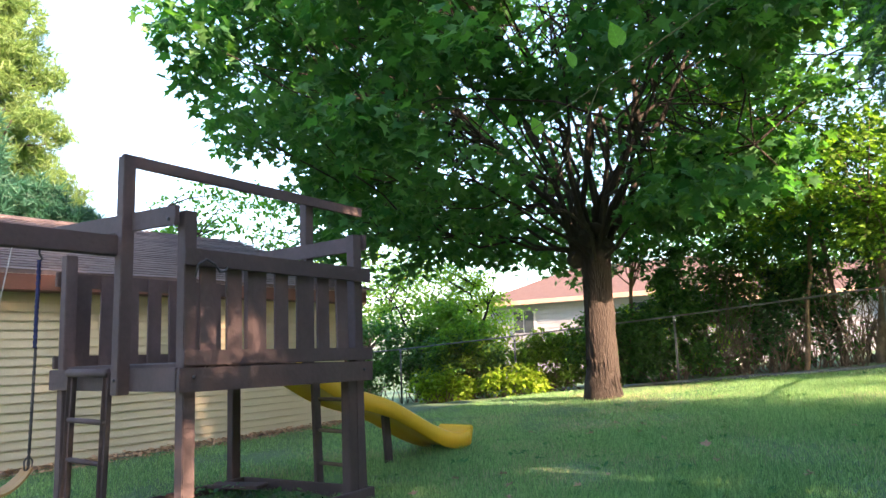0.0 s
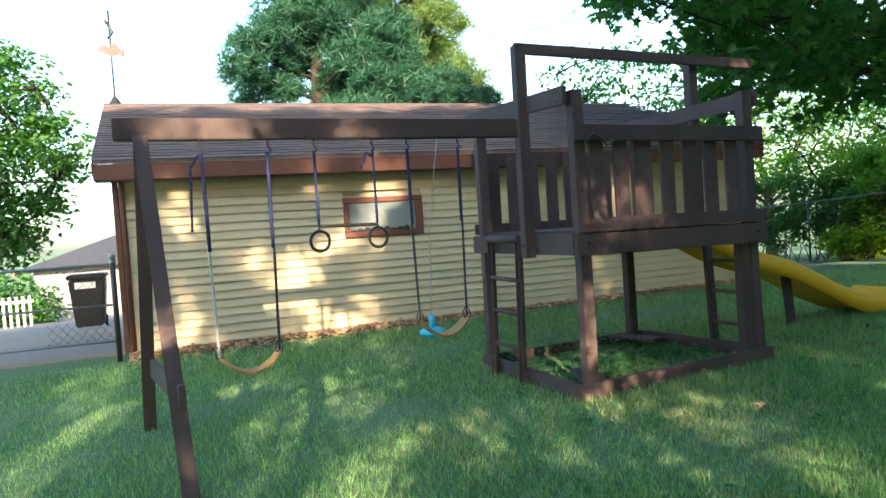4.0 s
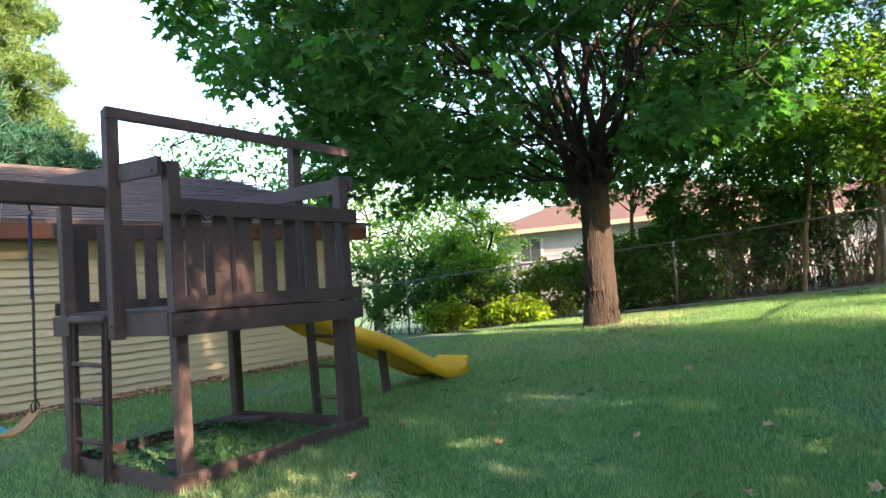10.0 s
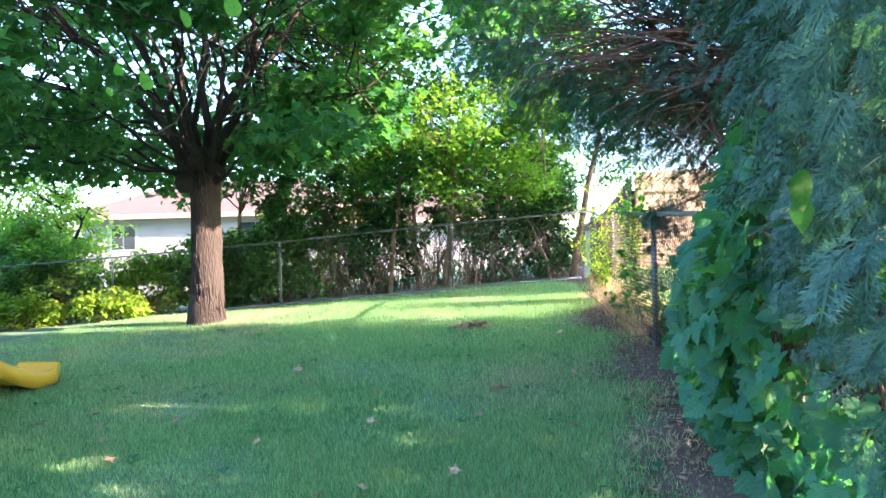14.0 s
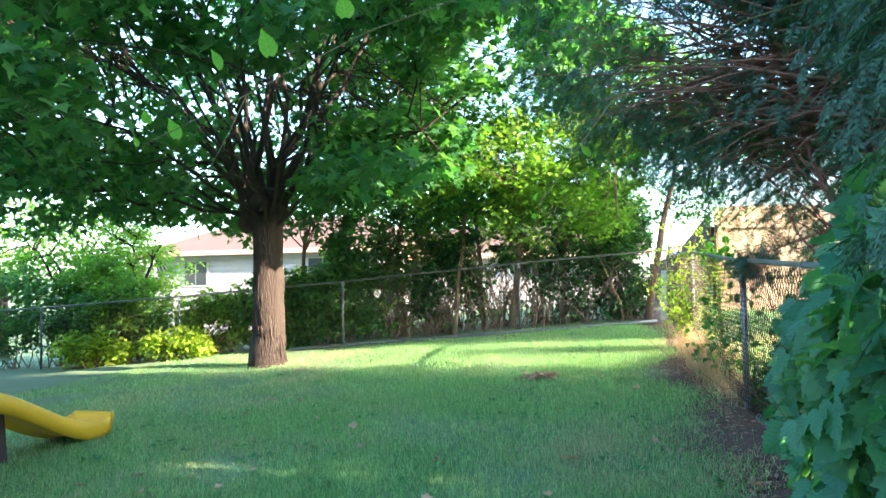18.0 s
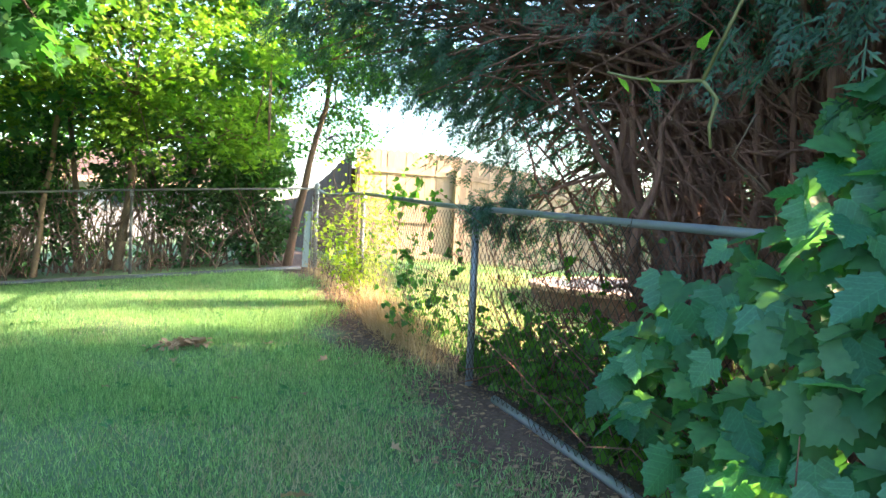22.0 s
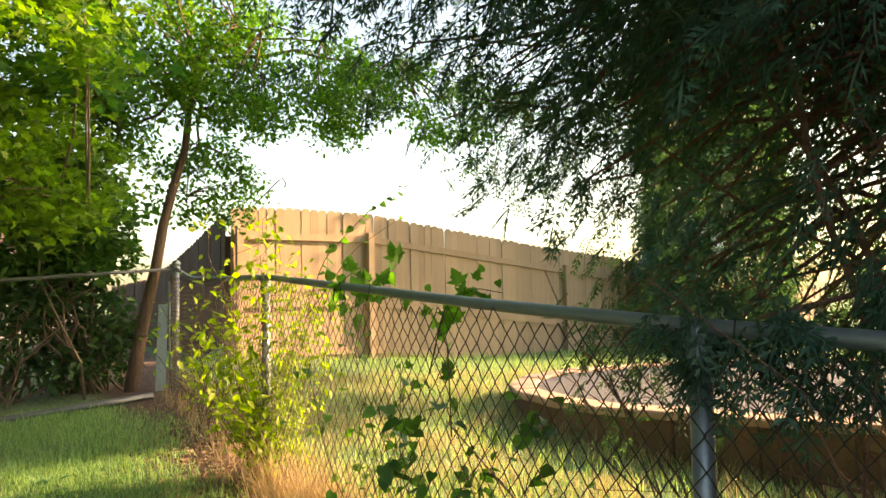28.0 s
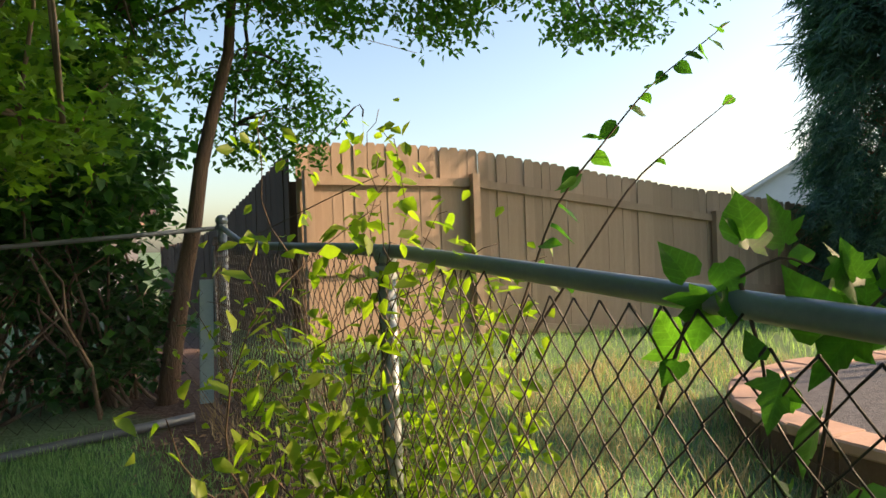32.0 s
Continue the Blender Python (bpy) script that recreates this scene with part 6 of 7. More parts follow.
# ---- grape vine on the right-hand fence ----
def vine_leaves():
    t = thing("grape_vine", "grape vine with broad green leaves sprawling over the fence", "vine")
    lines = []
    for k in range(18):
        y0 = rng.uniform(1.6, 5.2)
        a = (1.2 + rng.uniform(-0.1, 0.3), y0, float(gz(1.2, y0)))
        e = (0.75 + rng.uniform(0, 0.5), y0 + rng.uniform(-1.0, 1.2), rng.uniform(0.9, 2.3))
        lines.append((bend(a, e, -0.25, 8, 0.10), np.linspace(0.007, 0.003, 8)))
    ob = tubes("cane_mass", lines, VINEWOOD, t, "thin woody canes", 5, False)
    ob["kind"] = "stuff"
    meshes = []
    for tmpl, s in ((T_GRAPE, 1.0), (T_GRAPE, 0.84), (T_ROUND, 0.8)):
        v, f = tmpl
        v = v * s
        v = v + np.column_stack([0 * v[:, 0], 0 * v[:, 0], 0.05 * np.sin(v[:, 0] * 7) * np.cos(v[:, 1] * 6)])
        me = arrays_mesh("grape_leaf", v, f, True)
        me.materials.append(VINELEAF)
        meshes.append(me)

    def places(n):
        y = np.choose(rng.choice(3, n, p=(0.36, 0.22, 0.42)), [rng.uniform(3.2, 4.3, n), rng.uniform(1.25, 2.4, n), rng.uniform(1.5, 5.25, n)])
        u = rng.uniform(0, 1, n) ** 1.5
        top = np.interp(y, [1.2, 2.2, 2.8, 3.2, 3.5, 4.05, 4.3, 4.8, 5.2, 5.6], [1.22, 1.16, 1.2, 1.5, 2.25, 2.45, 1.9, 1.7, 1.40, 1.0])
        foot = gz(1.0, y) + np.interp(y, [3.9, 4.6], [0.06, 0.5])
        z = foot + (top - foot) * u
        bulge = np.interp(y, [1.2, 2.6, 3.1, 3.4, 4.0, 4.4, 4.9, 5.4], [0.56, 0.30, 0.22, 0.42, 0.40, 0.34, 0.26, 0.08])
        x = 1.06 - bulge * np.interp(z, [0.4, 0.8, 1.2, 1.6, 2.0, 2.6], [0.25, 0.75, 1.0, 0.9, 0.45, 0.2]) + np.abs(rng.normal(0, 0.13, n))
        return np.column_stack([x, y, z])

    def facing(n):
        m = turns(n, 0.75, 0.0, rng.normal(np.pi / 2 + 0.5, 0.85, n))
        lean = rng.normal(-0.9, 0.5, n)
        rx = np.stack([np.stack([np.ones(n), 0 * lean, 0 * lean], -1), np.stack([0 * lean, np.cos(lean), -np.sin(lean)], -1), np.stack([0 * lean, np.sin(lean), np.cos(lean)], -1)], 1)
        return m @ rx

    w, m, s = places(300), facing(300), rng.uniform(0.11, 0.18, 300)
    s = s * np.interp(w[:, 1], [2.4, 3.2], [0.58, 1.0])
    for k in range(300):
        ob = new("grape_leaf", meshes[k % 2])
        ob.parent = t
        ob.matrix_basis = Matrix.Translation(w[k]) @ Matrix(m[k].tolist()).to_4x4() @ Matrix.Diagonal((s[k], s[k], s[k], 1))
    w = places(1150) + (0.09, 0, 0)
    spread("more_leaves", T_GRAPE, w, facing(1150), rng.uniform(0.07, 0.15, 1150) * np.interp(w[:, 1], [2.4, 3.2], [0.62, 1.0]), VINESTUFF, t)
    return meshes


GRAPE = vine_leaves()
creeper = thing("creeper", "leafy creepers and weeds at the foot of the fence", "weeds", kind="stuff")
y = rng.uniform(4.5, 7.6, 2000)
x = 1.18 + np.abs(rng.normal(0, 0.42, 2000))
w = np.column_stack([x, y, gz(x, y) + np.abs(rng.normal(0.0, 0.30, 2000)) * np.interp(y, [4.6, 6.5, 7.6], [1.3, 1.0, 0.4]) + 0.03])
spread("leaves", T_GRAPE, w, turns(2000, 0.9, 0.4), rng.uniform(0.04, 0.095, 2000), WEEDMASS, creeper)

# shoot with broad oval leaves hanging before the cedar sprays
OVAL = arrays_mesh("broad_leaf", *T_BROAD, True)
OVAL.materials.append(WEEDLEAF)
bough = thing("broad_leaved_shoot", "arching shoot with large oval green leaves before the cedars", "vine")
tubes("stem", [(np.array([(1.25, 2.1, 1.85), (0.92, 1.75, 1.80), (0.72, 1.52, 1.72), (0.58, 1.40, 1.70), (0.46, 1.33, 1.66)]), np.linspace(0.006, 0.003, 5))], PALESHOOT, bough, "", 6)
for x, y, z, sz, a in ((0.585, 1.41, 1.685, 0.125, 15), (0.66, 1.45, 1.69, 0.12, -25), (0.72, 1.50, 1.70, 0.12, 30), (0.50, 1.62, 1.86, 0.10, 10), (0.46, 1.34, 1.66, 0.09, 60), (0.80, 1.6, 1.75, 0.11, -10), (0.52, 1.70, 1.80, 0.085, -40)):
    ob = new("broad_leaf", OVAL)
    ob.parent = bough
    ob.matrix_basis = Matrix.Translation((x, y, z)) @ pose(0, 0, 0, -78, 0, a + 10) @ Matrix.Diagonal((sz, sz, sz, 1))

# hanging shoot with round pale leaves in front of the maple
SHOOT = GRAPE[2].copy()
SHOOT.materials[0] = SHOOTLEAF
shoot = thing("hanging_shoot", "thin hanging vine shoot with round light green leaves", "vine")
SH = np.array([-2.02, 3.25, 2.50])
tubes("stem", [(np.array([SH + (2.6, 0.3, 1.0), SH + (1.7, 0.2, 0.72), SH + (0.9, 0.05, 0.45), SH + (0.35, 0.0, 0.2), SH + (-0.14, -0.03, 0.0)]), np.linspace(0.0034, 0.002, 5))], PALESHOOT, shoot, "", 5)
tubes("tendril", [(np.array([SH + (0.35, 0.0, 0.2), SH + (0.24, 0.02, 0.02), SH + (0.14, 0.02, -0.14), SH + (0.04, 0.0, -0.2)]), 0.0025)], PALESHOOT, shoot, "", 4)
for dx, dy, dz, s, a in ((0.0, 0, 0.02, 0.12, 0.4), (-0.15, 0, 0.10, 0.08, 1.2), (0.22, 0.0, 0.32, 0.12, -0.6), (0.46, 0.0, 0.36, 0.15, 0.3), (-0.20, 0.0, 0.0, 0.06, 0.2), (0.8, 0.05, 0.52, 0.13, 0.9), (1.75, 0.2, 0.62, 0.17, 0.2), (1.95, 0.2, 0.66, 0.15, 1.5)):
    ob = new("round_leaf", SHOOT)
    ob.parent = shoot
    ob.matrix_basis = Matrix.Translation(SH + (dx, dy, dz)) @ pose(0, 0, 0, 70, 0, math.degrees(a) * 0.4 + 160) @ Matrix.Diagonal((s, s, s, 1))
twist = thing("vine_tendril", "pale curling vine shoot hanging among the cedars", "vine")
TW = np.array([-0.385, 2.98, 2.04])
tubes("stem", [(np.array([TW + (1.6, 0.5, 1.05), TW + (0.8, 0.3, 0.80), TW + (0.28, 0.05, 0.45), TW + (0.03, -0.03, 0.10), TW]), np.linspace(0.0030, 0.0026, 5))], PALESHOOT, twist, "", 6)
tubes("tip", [(np.array([TW, TW + (0.016, -0.006, -0.02), TW + (0.012, 0.0, -0.05), TW + (0.016, 0.0, -0.075)]), np.linspace(0.0026, 0.0018, 4))], PALESHOOT, twist, "", 6)
tubes("side_shoot", [(np.array([TW, TW + (-0.035, 0.03, 0.0), TW + (-0.06, 0.05, 0.005), TW + (-0.085, 0.065, 0.012)]), np.linspace(0.0022, 0.0014, 4))], PALESHOOT, twist, "", 5)
for dx, dy, dz, s, a in ((-0.04, 0.03, -0.012, 0.03, 30), (-0.065, 0.05, -0.012, 0.026, 70), (-0.005, 0.0, 0.035, 0.03, 200), (0.0, -0.02, 0.10, 0.05, 250), (0.2, 0.0, 0.25, 0.07, 120)):
    ob = new("leaf", SHOOT)
    ob.parent = twist
    ob.matrix_basis = Matrix.Translation(TW + (dx, dy, dz)) @ pose(0, 0, 0, 60, 0, a) @ Matrix.Diagonal((s, s, s, 1))

# plants climbing in the wire of the right-hand fence


def strands(label, count, y0, y1, z1, x0, mat, leaf, reach, per=16, tmpl=None, lean=0.15):
    """Shoots that start at the ground, climb the wire and spread out, with leaves all along."""
    t = thing("climbing_weed", label, "vine", group="weeds in the fence")
    lines, at = [], []
    for k in range(count):
        y = rng.uniform(y0, y1)
        p = np.array([x0 + rng.normal(0, 0.05), y, float(gz(x0, y))])
        d = np.array([rng.normal(0, lean), rng.normal(0, 0.35), 1.0])
        q = [p.copy()]
        top = rng.uniform(0.35, 1.0) * (z1 - p[2]) + p[2]
        while q[-1][2] < top and len(q) < 16:
            d += np.array([rng.normal(0, 0.22) + (x0 - q[-1][0]) * 0.6, rng.normal(0, 0.30) + (y - q[-1][1]) * 0.8, rng.normal(0, 0.1)])
            q.append(q[-1] + d / np.linalg.norm(d) * 0.13)
        for j in range(1 + int(reach * 2)):
            q.append(q[-1] + np.array([rng.normal(0, 0.03), rng.normal(0, 0.04), rng.uniform(0.0, 0.05)]))
        q = np.array(q)
        lines.append((q, np.linspace(0.0035, 0.0015, len(q))))
        i = rng.uniform(len(q) * 0.12, len(q) - 1, per)
        w = np.column_stack([np.interp(i, range(len(q)), q[:, c]) for c in range(3)])
        at.append(w + rng.normal(0, 0.055, w.shape))
    ob = tubes("stem_mass", lines, VINEWOOD, t, "", 4, False)
    ob["kind"] = "stuff"
    w = np.concatenate(at)
    spread("leaf_mass", tmpl or T_HEART, w, turns(len(w), 1.0, 0.4), rng.uniform(*leaf, len(w)), mat, t)
    return t


strands("sunlit yellow-green vines tangled round a fence post", 26, 10.50, 10.92, 2.50, 1.09, BRIGHTSHRUB, (0.04, 0.08), 0.4, 46, T_OVAL, 0.1)
strands("sunlit yellow-green vines reaching out over the rail", 10, 10.5, 10.9, 2.62, 1.10, BRIGHTSHRUB, (0.04, 0.07), 0.8, 44, T_OVAL, 0.15)
strands("bushy yellow-green vines at the foot of the post", 9, 10.4, 10.8, 1.3, 1.09, BRIGHTSHRUB, (0.035, 0.065), 0.5, 30, T_OVAL, 0.12)
strands("thin sunlit vines near the fence corner", 14, 11.3, 13.0, 2.1, 1.06, BRIGHTSHRUB, (0.035, 0.065), 0.3, 16, T_OVAL)
strands("green vines climbing through the wire mesh", 5, 9.0, 9.6, 1.95, 1.10, WEEDMASS, (0.03, 0.065), 0.4, 14)
strands("dark leafy weed standing in the wire mesh", 9, 8.18, 8.42, 1.62, 1.07, SHRUBLEAF, (0.05, 0.095), 0.2, 20)
strands("leafy weeds behind the wire mesh", 12, 7.3, 8.9, 1.25, 1.4, WEEDMASS, (0.035, 0.065), 0.2, 14)


FENCELEAF = GRAPE[2].copy()
FENCELEAF.materials[0] = WEEDLEAF
LOBED = arrays_mesh("lobed_leaf", *T_STAR, True)
LOBED.materials.append(WEEDLEAF)


def climbing_shoot(label, points, leaves, size, bushy=0.0):
    t = thing("vine_shoot", label, "vine")
    p = np.array(points, float)
    s = np.linspace(0, len(p) - 1, 16)
    q = np.column_stack([np.interp(s, range(len(p)), p[:, k]) for k in range(3)])
    q[1:-1] = (q[:-2] + 2 * q[1:-1] + q[2:]) / 4
    tubes("stem", [(q, np.linspace(0.0035, 0.0012, 16))], VINEWOOD, t, "", 5)
    for k in range(leaves):
        u = 0.2 + 0.8 * k / (leaves - 1)
        at = np.array([np.interp(u * 15, range(16), q[:, i]) for i in range(3)])
        sz = size * rng.uniform(0.65, 1.15) * (1.15 - 0.5 * u)
        at = at + rng.normal(0, 1, 3) * bushy
        ob = new("leaf", LOBED if bushy and k % 2 else FENCELEAF)
        ob.parent = t
        turn = pose(0, 0, 0, rng.uniform(45, 115) if k % 3 else rng.uniform(-95, -45), rng.uniform(-40, 40), rng.uniform(-70, 35)) if bushy else pose(0, 0, 0, rng.uniform(-60, 20), rng.uniform(-50, 50), rng.uniform(0, 360))
        ob.matrix_basis = Matrix.Translation(at) @ turn @ Matrix.Diagonal((sz, sz, sz, 1))


climbing_shoot("long vine shoot arching above the fence rail", [(1.13, 10.05, 1.95), (1.25, 10.0, 2.30), (1.52, 9.98, 2.58), (1.82, 10.0, 2.77)], 19, 0.09)
climbing_shoot("bare vine tendril beside the arching shoot", [(1.13, 10.0, 1.95), (1.4, 9.9, 2.35), (1.72, 9.9, 2.55)], 3, 0.06)
climbing_shoot("vine tip with lobed leaves above the top rail", [(1.12, 9.28, 1.80), (1.18, 9.26, 2.08), (1.30, 9.20, 2.20), (1.35, 9.18, 2.30)], 14, 0.115, 0.026)
climbing_shoot("lobed vine leaves bunched on the top rail", [(1.08, 9.5, 1.95), (1.08, 9.42, 2.12), (1.12, 9.30, 2.19), (1.15, 9.24, 2.16)], 13, 0.10, 0.03)
climbing_shoot("lobed vine leaves hanging from the top rail", [(1.1, 9.35, 2.15), (1.08, 9.30, 2.05), (1.07, 9.28, 1.85)], 7, 0.07, 0.03)
climbing_shoot("broad-leaved vine near the fence rail", [(1.2, 8.5, 1.5), (1.25, 8.6, 1.9), (1.18, 8.78, 2.10)], 10, 0.08, 0.03)
climbing_shoot("broad leaves bunched along the top rail", [(1.16, 8.6, 1.75), (1.18, 8.5, 2.03), (1.2, 8.3, 2.10), (1.2, 8.12, 2.08)], 14, 0.085, 0.035)
climbing_shoot("leafy vine in the wire mesh", [(1.16, 8.88, 1.0), (1.17, 8.9, 1.45), (1.16, 8.86, 1.78)], 12, 0.07, 0.03)

# dry weeds and tall grass along the fence and in the next garden


def round_off(points, per=8):
    """A smooth closed line through a few corners, counterclockwise."""
    p = np.array(points, float)
    out = []
    for k in range(len(p)):
        p0, p1, p2, p3 = p[k - 1], p[k], p[(k + 1) % len(p)], p[(k + 2) % len(p)]
        for u in np.arange(per) / per:
            out.append(0.5 * (2 * p1 + (p2 - p0) * u + (2 * p0 - 5 * p1 + 4 * p2 - p3) * u * u + (3 * p1 - p0 - 3 * p2 + p3) * u ** 3))
    return np.array(out)


BED = round_off([(4.12, 12.05), (3.86, 11.35), (3.86, 10.6), (4.16, 9.9), (4.85, 8.75), (5.9, 7.8), (7.4, 7.6), (8.8, 8.6), (9.3, 10.2), (8.6, 11.6), (7.0, 12.4), (5.8, 12.75), (4.8, 12.6)])


def in_bed(x, y):
    """Which points lie inside the raised bed."""
    inside = np.zeros(len(x), bool)
    for a, b in zip(BED, np.roll(BED, -1, axis=0)):
        cross = (a[1] > y) != (b[1] > y)
        inside ^= cross & (x < (b[0] - a[0]) * (y - a[1]) / (b[1] - a[1] + 1e-9) + a[0])
    return inside


T_SHORT = (T_BLADE[0][[0, 1, 4]], np.array([(0, 1, 2)]))


def blades(name, label, x, y, high, wide, mat, category="grass", lean=0.35, tmpl=T_BLADE):
    n = len(x)
    t = turns(n, lean, 0.0)
    tv, tf = tmpl
    v = np.einsum("nij,nkj->nki", t, tv[None] * np.stack([wide / 0.09, high * 0.8, high], -1)[:, None, :]) + np.column_stack([x, y, gz(x, y) - 0.004])[:, None]
    f = tf[None] + (np.arange(n) * len(tv))[:, None, None]
    ob = put_mesh(name, arrays_mesh(name, v.reshape(-1, 3), f.reshape(-1, 3)), mat)
    return tagged(ob, label, category, kind="stuff")


def lawn_points(n, x0, x1, y0, y1):
    x, y = rng.uniform(x0, x1, n) + rng.normal(0, 0.45, n), rng.uniform(y0, y1, n) + rng.normal(0, 0.45, n)
    keep = (y < 14.0) & (x < 0.62 + 0.35 * np.sin(y * 1.9) * np.cos(y * 0.7) + rng.normal(0, 0.15, n))
    keep &= (x > GX + 0.22) & ~((x > TX0 - 0.02) & (x < TX1 + 0.02) & (y > TY0) & (y < TY1) & (rng.uniform(0, 1, n) < 0.75))
    return x[keep], y[keep]


for n, box4, h, tm in ((120000, (-2.8, 1.0, 1.2, 5.0), (0.03, 0.085), T_SHORT), (120000, (-5.5, 1.0, 3.0, 8.0), (0.03, 0.08), T_SHORT), (140000, (-3.5, 1.0, 7.5, 13.9), (0.04, 0.10), T_SHORT), (150000, (-9.0, -2.4, -1.5, 8.0), (0.03, 0.08), T_SHORT), (60000, (-9.5, -3.0, 7.5, 14.0), (0.03, 0.08), T_SHORT)):
    x, y = lawn_points(n, *box4)
    patch = 0.85 + 0.22 * np.sin(x * 1.7 + 2 * np.sin(y * 0.9)) * np.sin(y * 1.3)
    blades("lawn_grass", "short mown green grass blades", x, y, rng.uniform(*h, len(x)) * patch, rng.uniform(0.003, 0.010, len(x)), GRASSBLADE, lean=0.45, tmpl=tm)
n = 9000
cx, cy = rng.uniform(-0.9, 0.9, 40), rng.uniform(1.0, 6.5, 40)
k = rng.integers(0, 40, n)
blades("worn_grass", "dry tan grass blades in worn patches by the soil strip", cx[k] + rng.normal(0, 0.16, n), cy[k] + rng.normal(0, 0.16, n), rng.uniform(0.02, 0.06, n), rng.uniform(0.003, 0.006, n), DRYGRASS, "grass", 0.7, T_SHORT)
n = 26000
cx, cy = rng.uniform(-6.5, 0.4, 110), rng.uniform(1.5, 13.0, 110)
k = rng.integers(0, 110, n)
x, y = cx[k] + rng.normal(0, 0.30, n), cy[k] + rng.normal(0, 0.20, n)
keep = ~((x > TX0) & (x < TX1) & (y > TY0) & (y < TY1)) & (x > GX + 0.3) & (x < 0.7)
blades("faded_grass", "pale faded grass blades in drier patches of the lawn", x[keep], y[keep], rng.uniform(0.04, 0.085, n)[keep], rng.uniform(0.003, 0.008, n)[keep], DRYGRASS, "grass", 0.6, T_SHORT)
n = 3400
y = np.concatenate([rng.normal(9.15, 0.60, 2700), rng.uniform(7.2, 13.9, 700)])
x = 1.07 - np.abs(rng.normal(0, 0.09, n)) + rng.normal(0.02, 0.03, n)
blades("dry_weeds", "tall dry straw-coloured grass along the fence foot", x, y, rng.uniform(0.10, 0.46, n) * np.interp(y, [7, 8.4, 10.2, 11, 14], [0.4, 1.0, 1.1, 0.7, 0.6]), rng.uniform(0.003, 0.006, n), STRAW, "grass", 0.55)
n = 42000
x, y = 1.25 + rng.uniform(0, 1, n) ** 1.4 * 5.5, rng.uniform(6.6, 14.5, n)
clump = 0.55 + 0.45 * np.sin(x * 5 + 2 * np.sin(y * 3)) * np.sin(y * 4.2)
keep = ~in_bed(x, y)
blades("meadow_grass", "tall pale yellow-green grass in the next garden", x[keep], y[keep], (rng.uniform(0.08, 0.26, n) * clump)[keep], rng.uniform(0.004, 0.008, n)[keep], DRYGRASS, "grass", 0.6)
n = 24000
x, y = 1.3 + rng.uniform(0, 1, n) ** 1.3 * 7.5, rng.uniform(6.5, 16, n)
keep = ~in_bed(x, y)
blades("garden_grass", "green grass in the next garden", x[keep], y[keep], rng.uniform(0.06, 0.19, n)[keep], rng.uniform(0.004, 0.009, n)[keep], GRASSBLADE)
weeds = thing("sandbox_weeds", "low green weeds growing in the sandbox", "weeds", kind="stuff")
x, y = rng.uniform(TX0 + 0.1, TX1 - 0.1, 900), rng.uniform(TY0 + 0.1, TY1 - 0.1, 900)
hz = 0.03 + 0.12 * np.abs(np.sin(x * 4) * np.sin(y * 5))
w = np.column_stack([x, y, gz(x, y) + rng.uniform(0, 1, 900) * hz])
spread("leaves", T_HEART, w, turns(900, 0.8, 0.2), rng.uniform(0.03, 0.07, 900), VINESTUFF, weeds)
lawn_weeds = thing("lawn_weeds", "broad-leaved weeds scattered in the lawn", "weeds", kind="stuff")
cx, cy = rng.uniform(-5, 0.6, 130), rng.uniform(1.5, 13, 130)
x, y = np.repeat(cx, 6) + rng.normal(0, 0.05, 780), np.repeat(cy, 6) + rng.normal(0, 0.05, 780)
spread("leaves", T_OVAL, np.column_stack([x, y, gz(x, y) + 0.03]), turns(780, 0.4, -0.3), rng.uniform(0.04, 0.08, 780), VINESTUFF, lawn_weeds)

# fallen leaves
leaf_mesh = arrays_mesh("fallen_leaf", T_MAPLE[0] * (1, 1, 1) + np.column_stack([0 * T_MAPLE[0][:, 0], 0 * T_MAPLE[0][:, 0], 0.35 * np.abs(T_MAPLE[0][:, 0])]), T_MAPLE[1])
leaf_mesh.materials.append(DRYLEAF)
for k, (x, y, s) in enumerate([(rng.uniform(-5.0, 0.4), rng.uniform(2.5, 9.0), rng.uniform(0.06, 0.09)) for j in range(30)] + [(-0.39, 5.65, 0.10), (-2.46, 6.9, 0.10), (-2.9, 6.1, 0.09), (-2.2, 6.3, 0.09), (-0.35, 2.55, 0.10), (-0.28, 2.62, 0.09), (-0.5, 4.9, 0.07), (-3.4, 3.4, 0.10), (-3.0, 4.3, 0.08), (-2.0, 4.6, 0.07), (-2.9, 5.2, 0.07), (-4.0, 8.4, 0.08), (-1.4, 3.4, 0.07), (0.2, 6.1, 0.07), (0.5, 4.4, 0.08), (0.7, 5.0, 0.08), (0.4, 3.4, 0.08), (0.6, 3.8, 0.07)]):
    ob = new("fallen_leaf", leaf_mesh)
    ob.matrix_basis = pose(x, y, float(gz(x, y)) + 0.045, rng.uniform(-25, 25), rng.uniform(-25, 25), rng.uniform(0, 360)) @ Matrix.Diagonal((s, s, s, 1))
    tagged(ob, "dry tan fallen leaf lying on the grass", "leaf", group="fallen leaves")
litter = thing("bark_litter", "brown leaf litter and bark chips on the soil strip", "litter", kind="stuff")
n = 5200
y = rng.uniform(2.0, 13.5, n)
x = 0.82 + rng.normal(0, 0.26, n)
x[:2200], y[:2200] = rng.uniform(1.0, 3.2, 2200), rng.uniform(3.2, 7.6, 2200)
w = np.column_stack([x, y, gz(x, y) + 0.012])
spread("chips", T_OVAL, w, turns(n, 0.35, 0.0), rng.uniform(0.02, 0.06, n), DRYLEAF, litter)
wall_litter = thing("garage_litter", "brown leaf litter lying along the foot of the garage wall", "litter", kind="stuff")
y = rng.uniform(-0.4, 8.8, 2600)
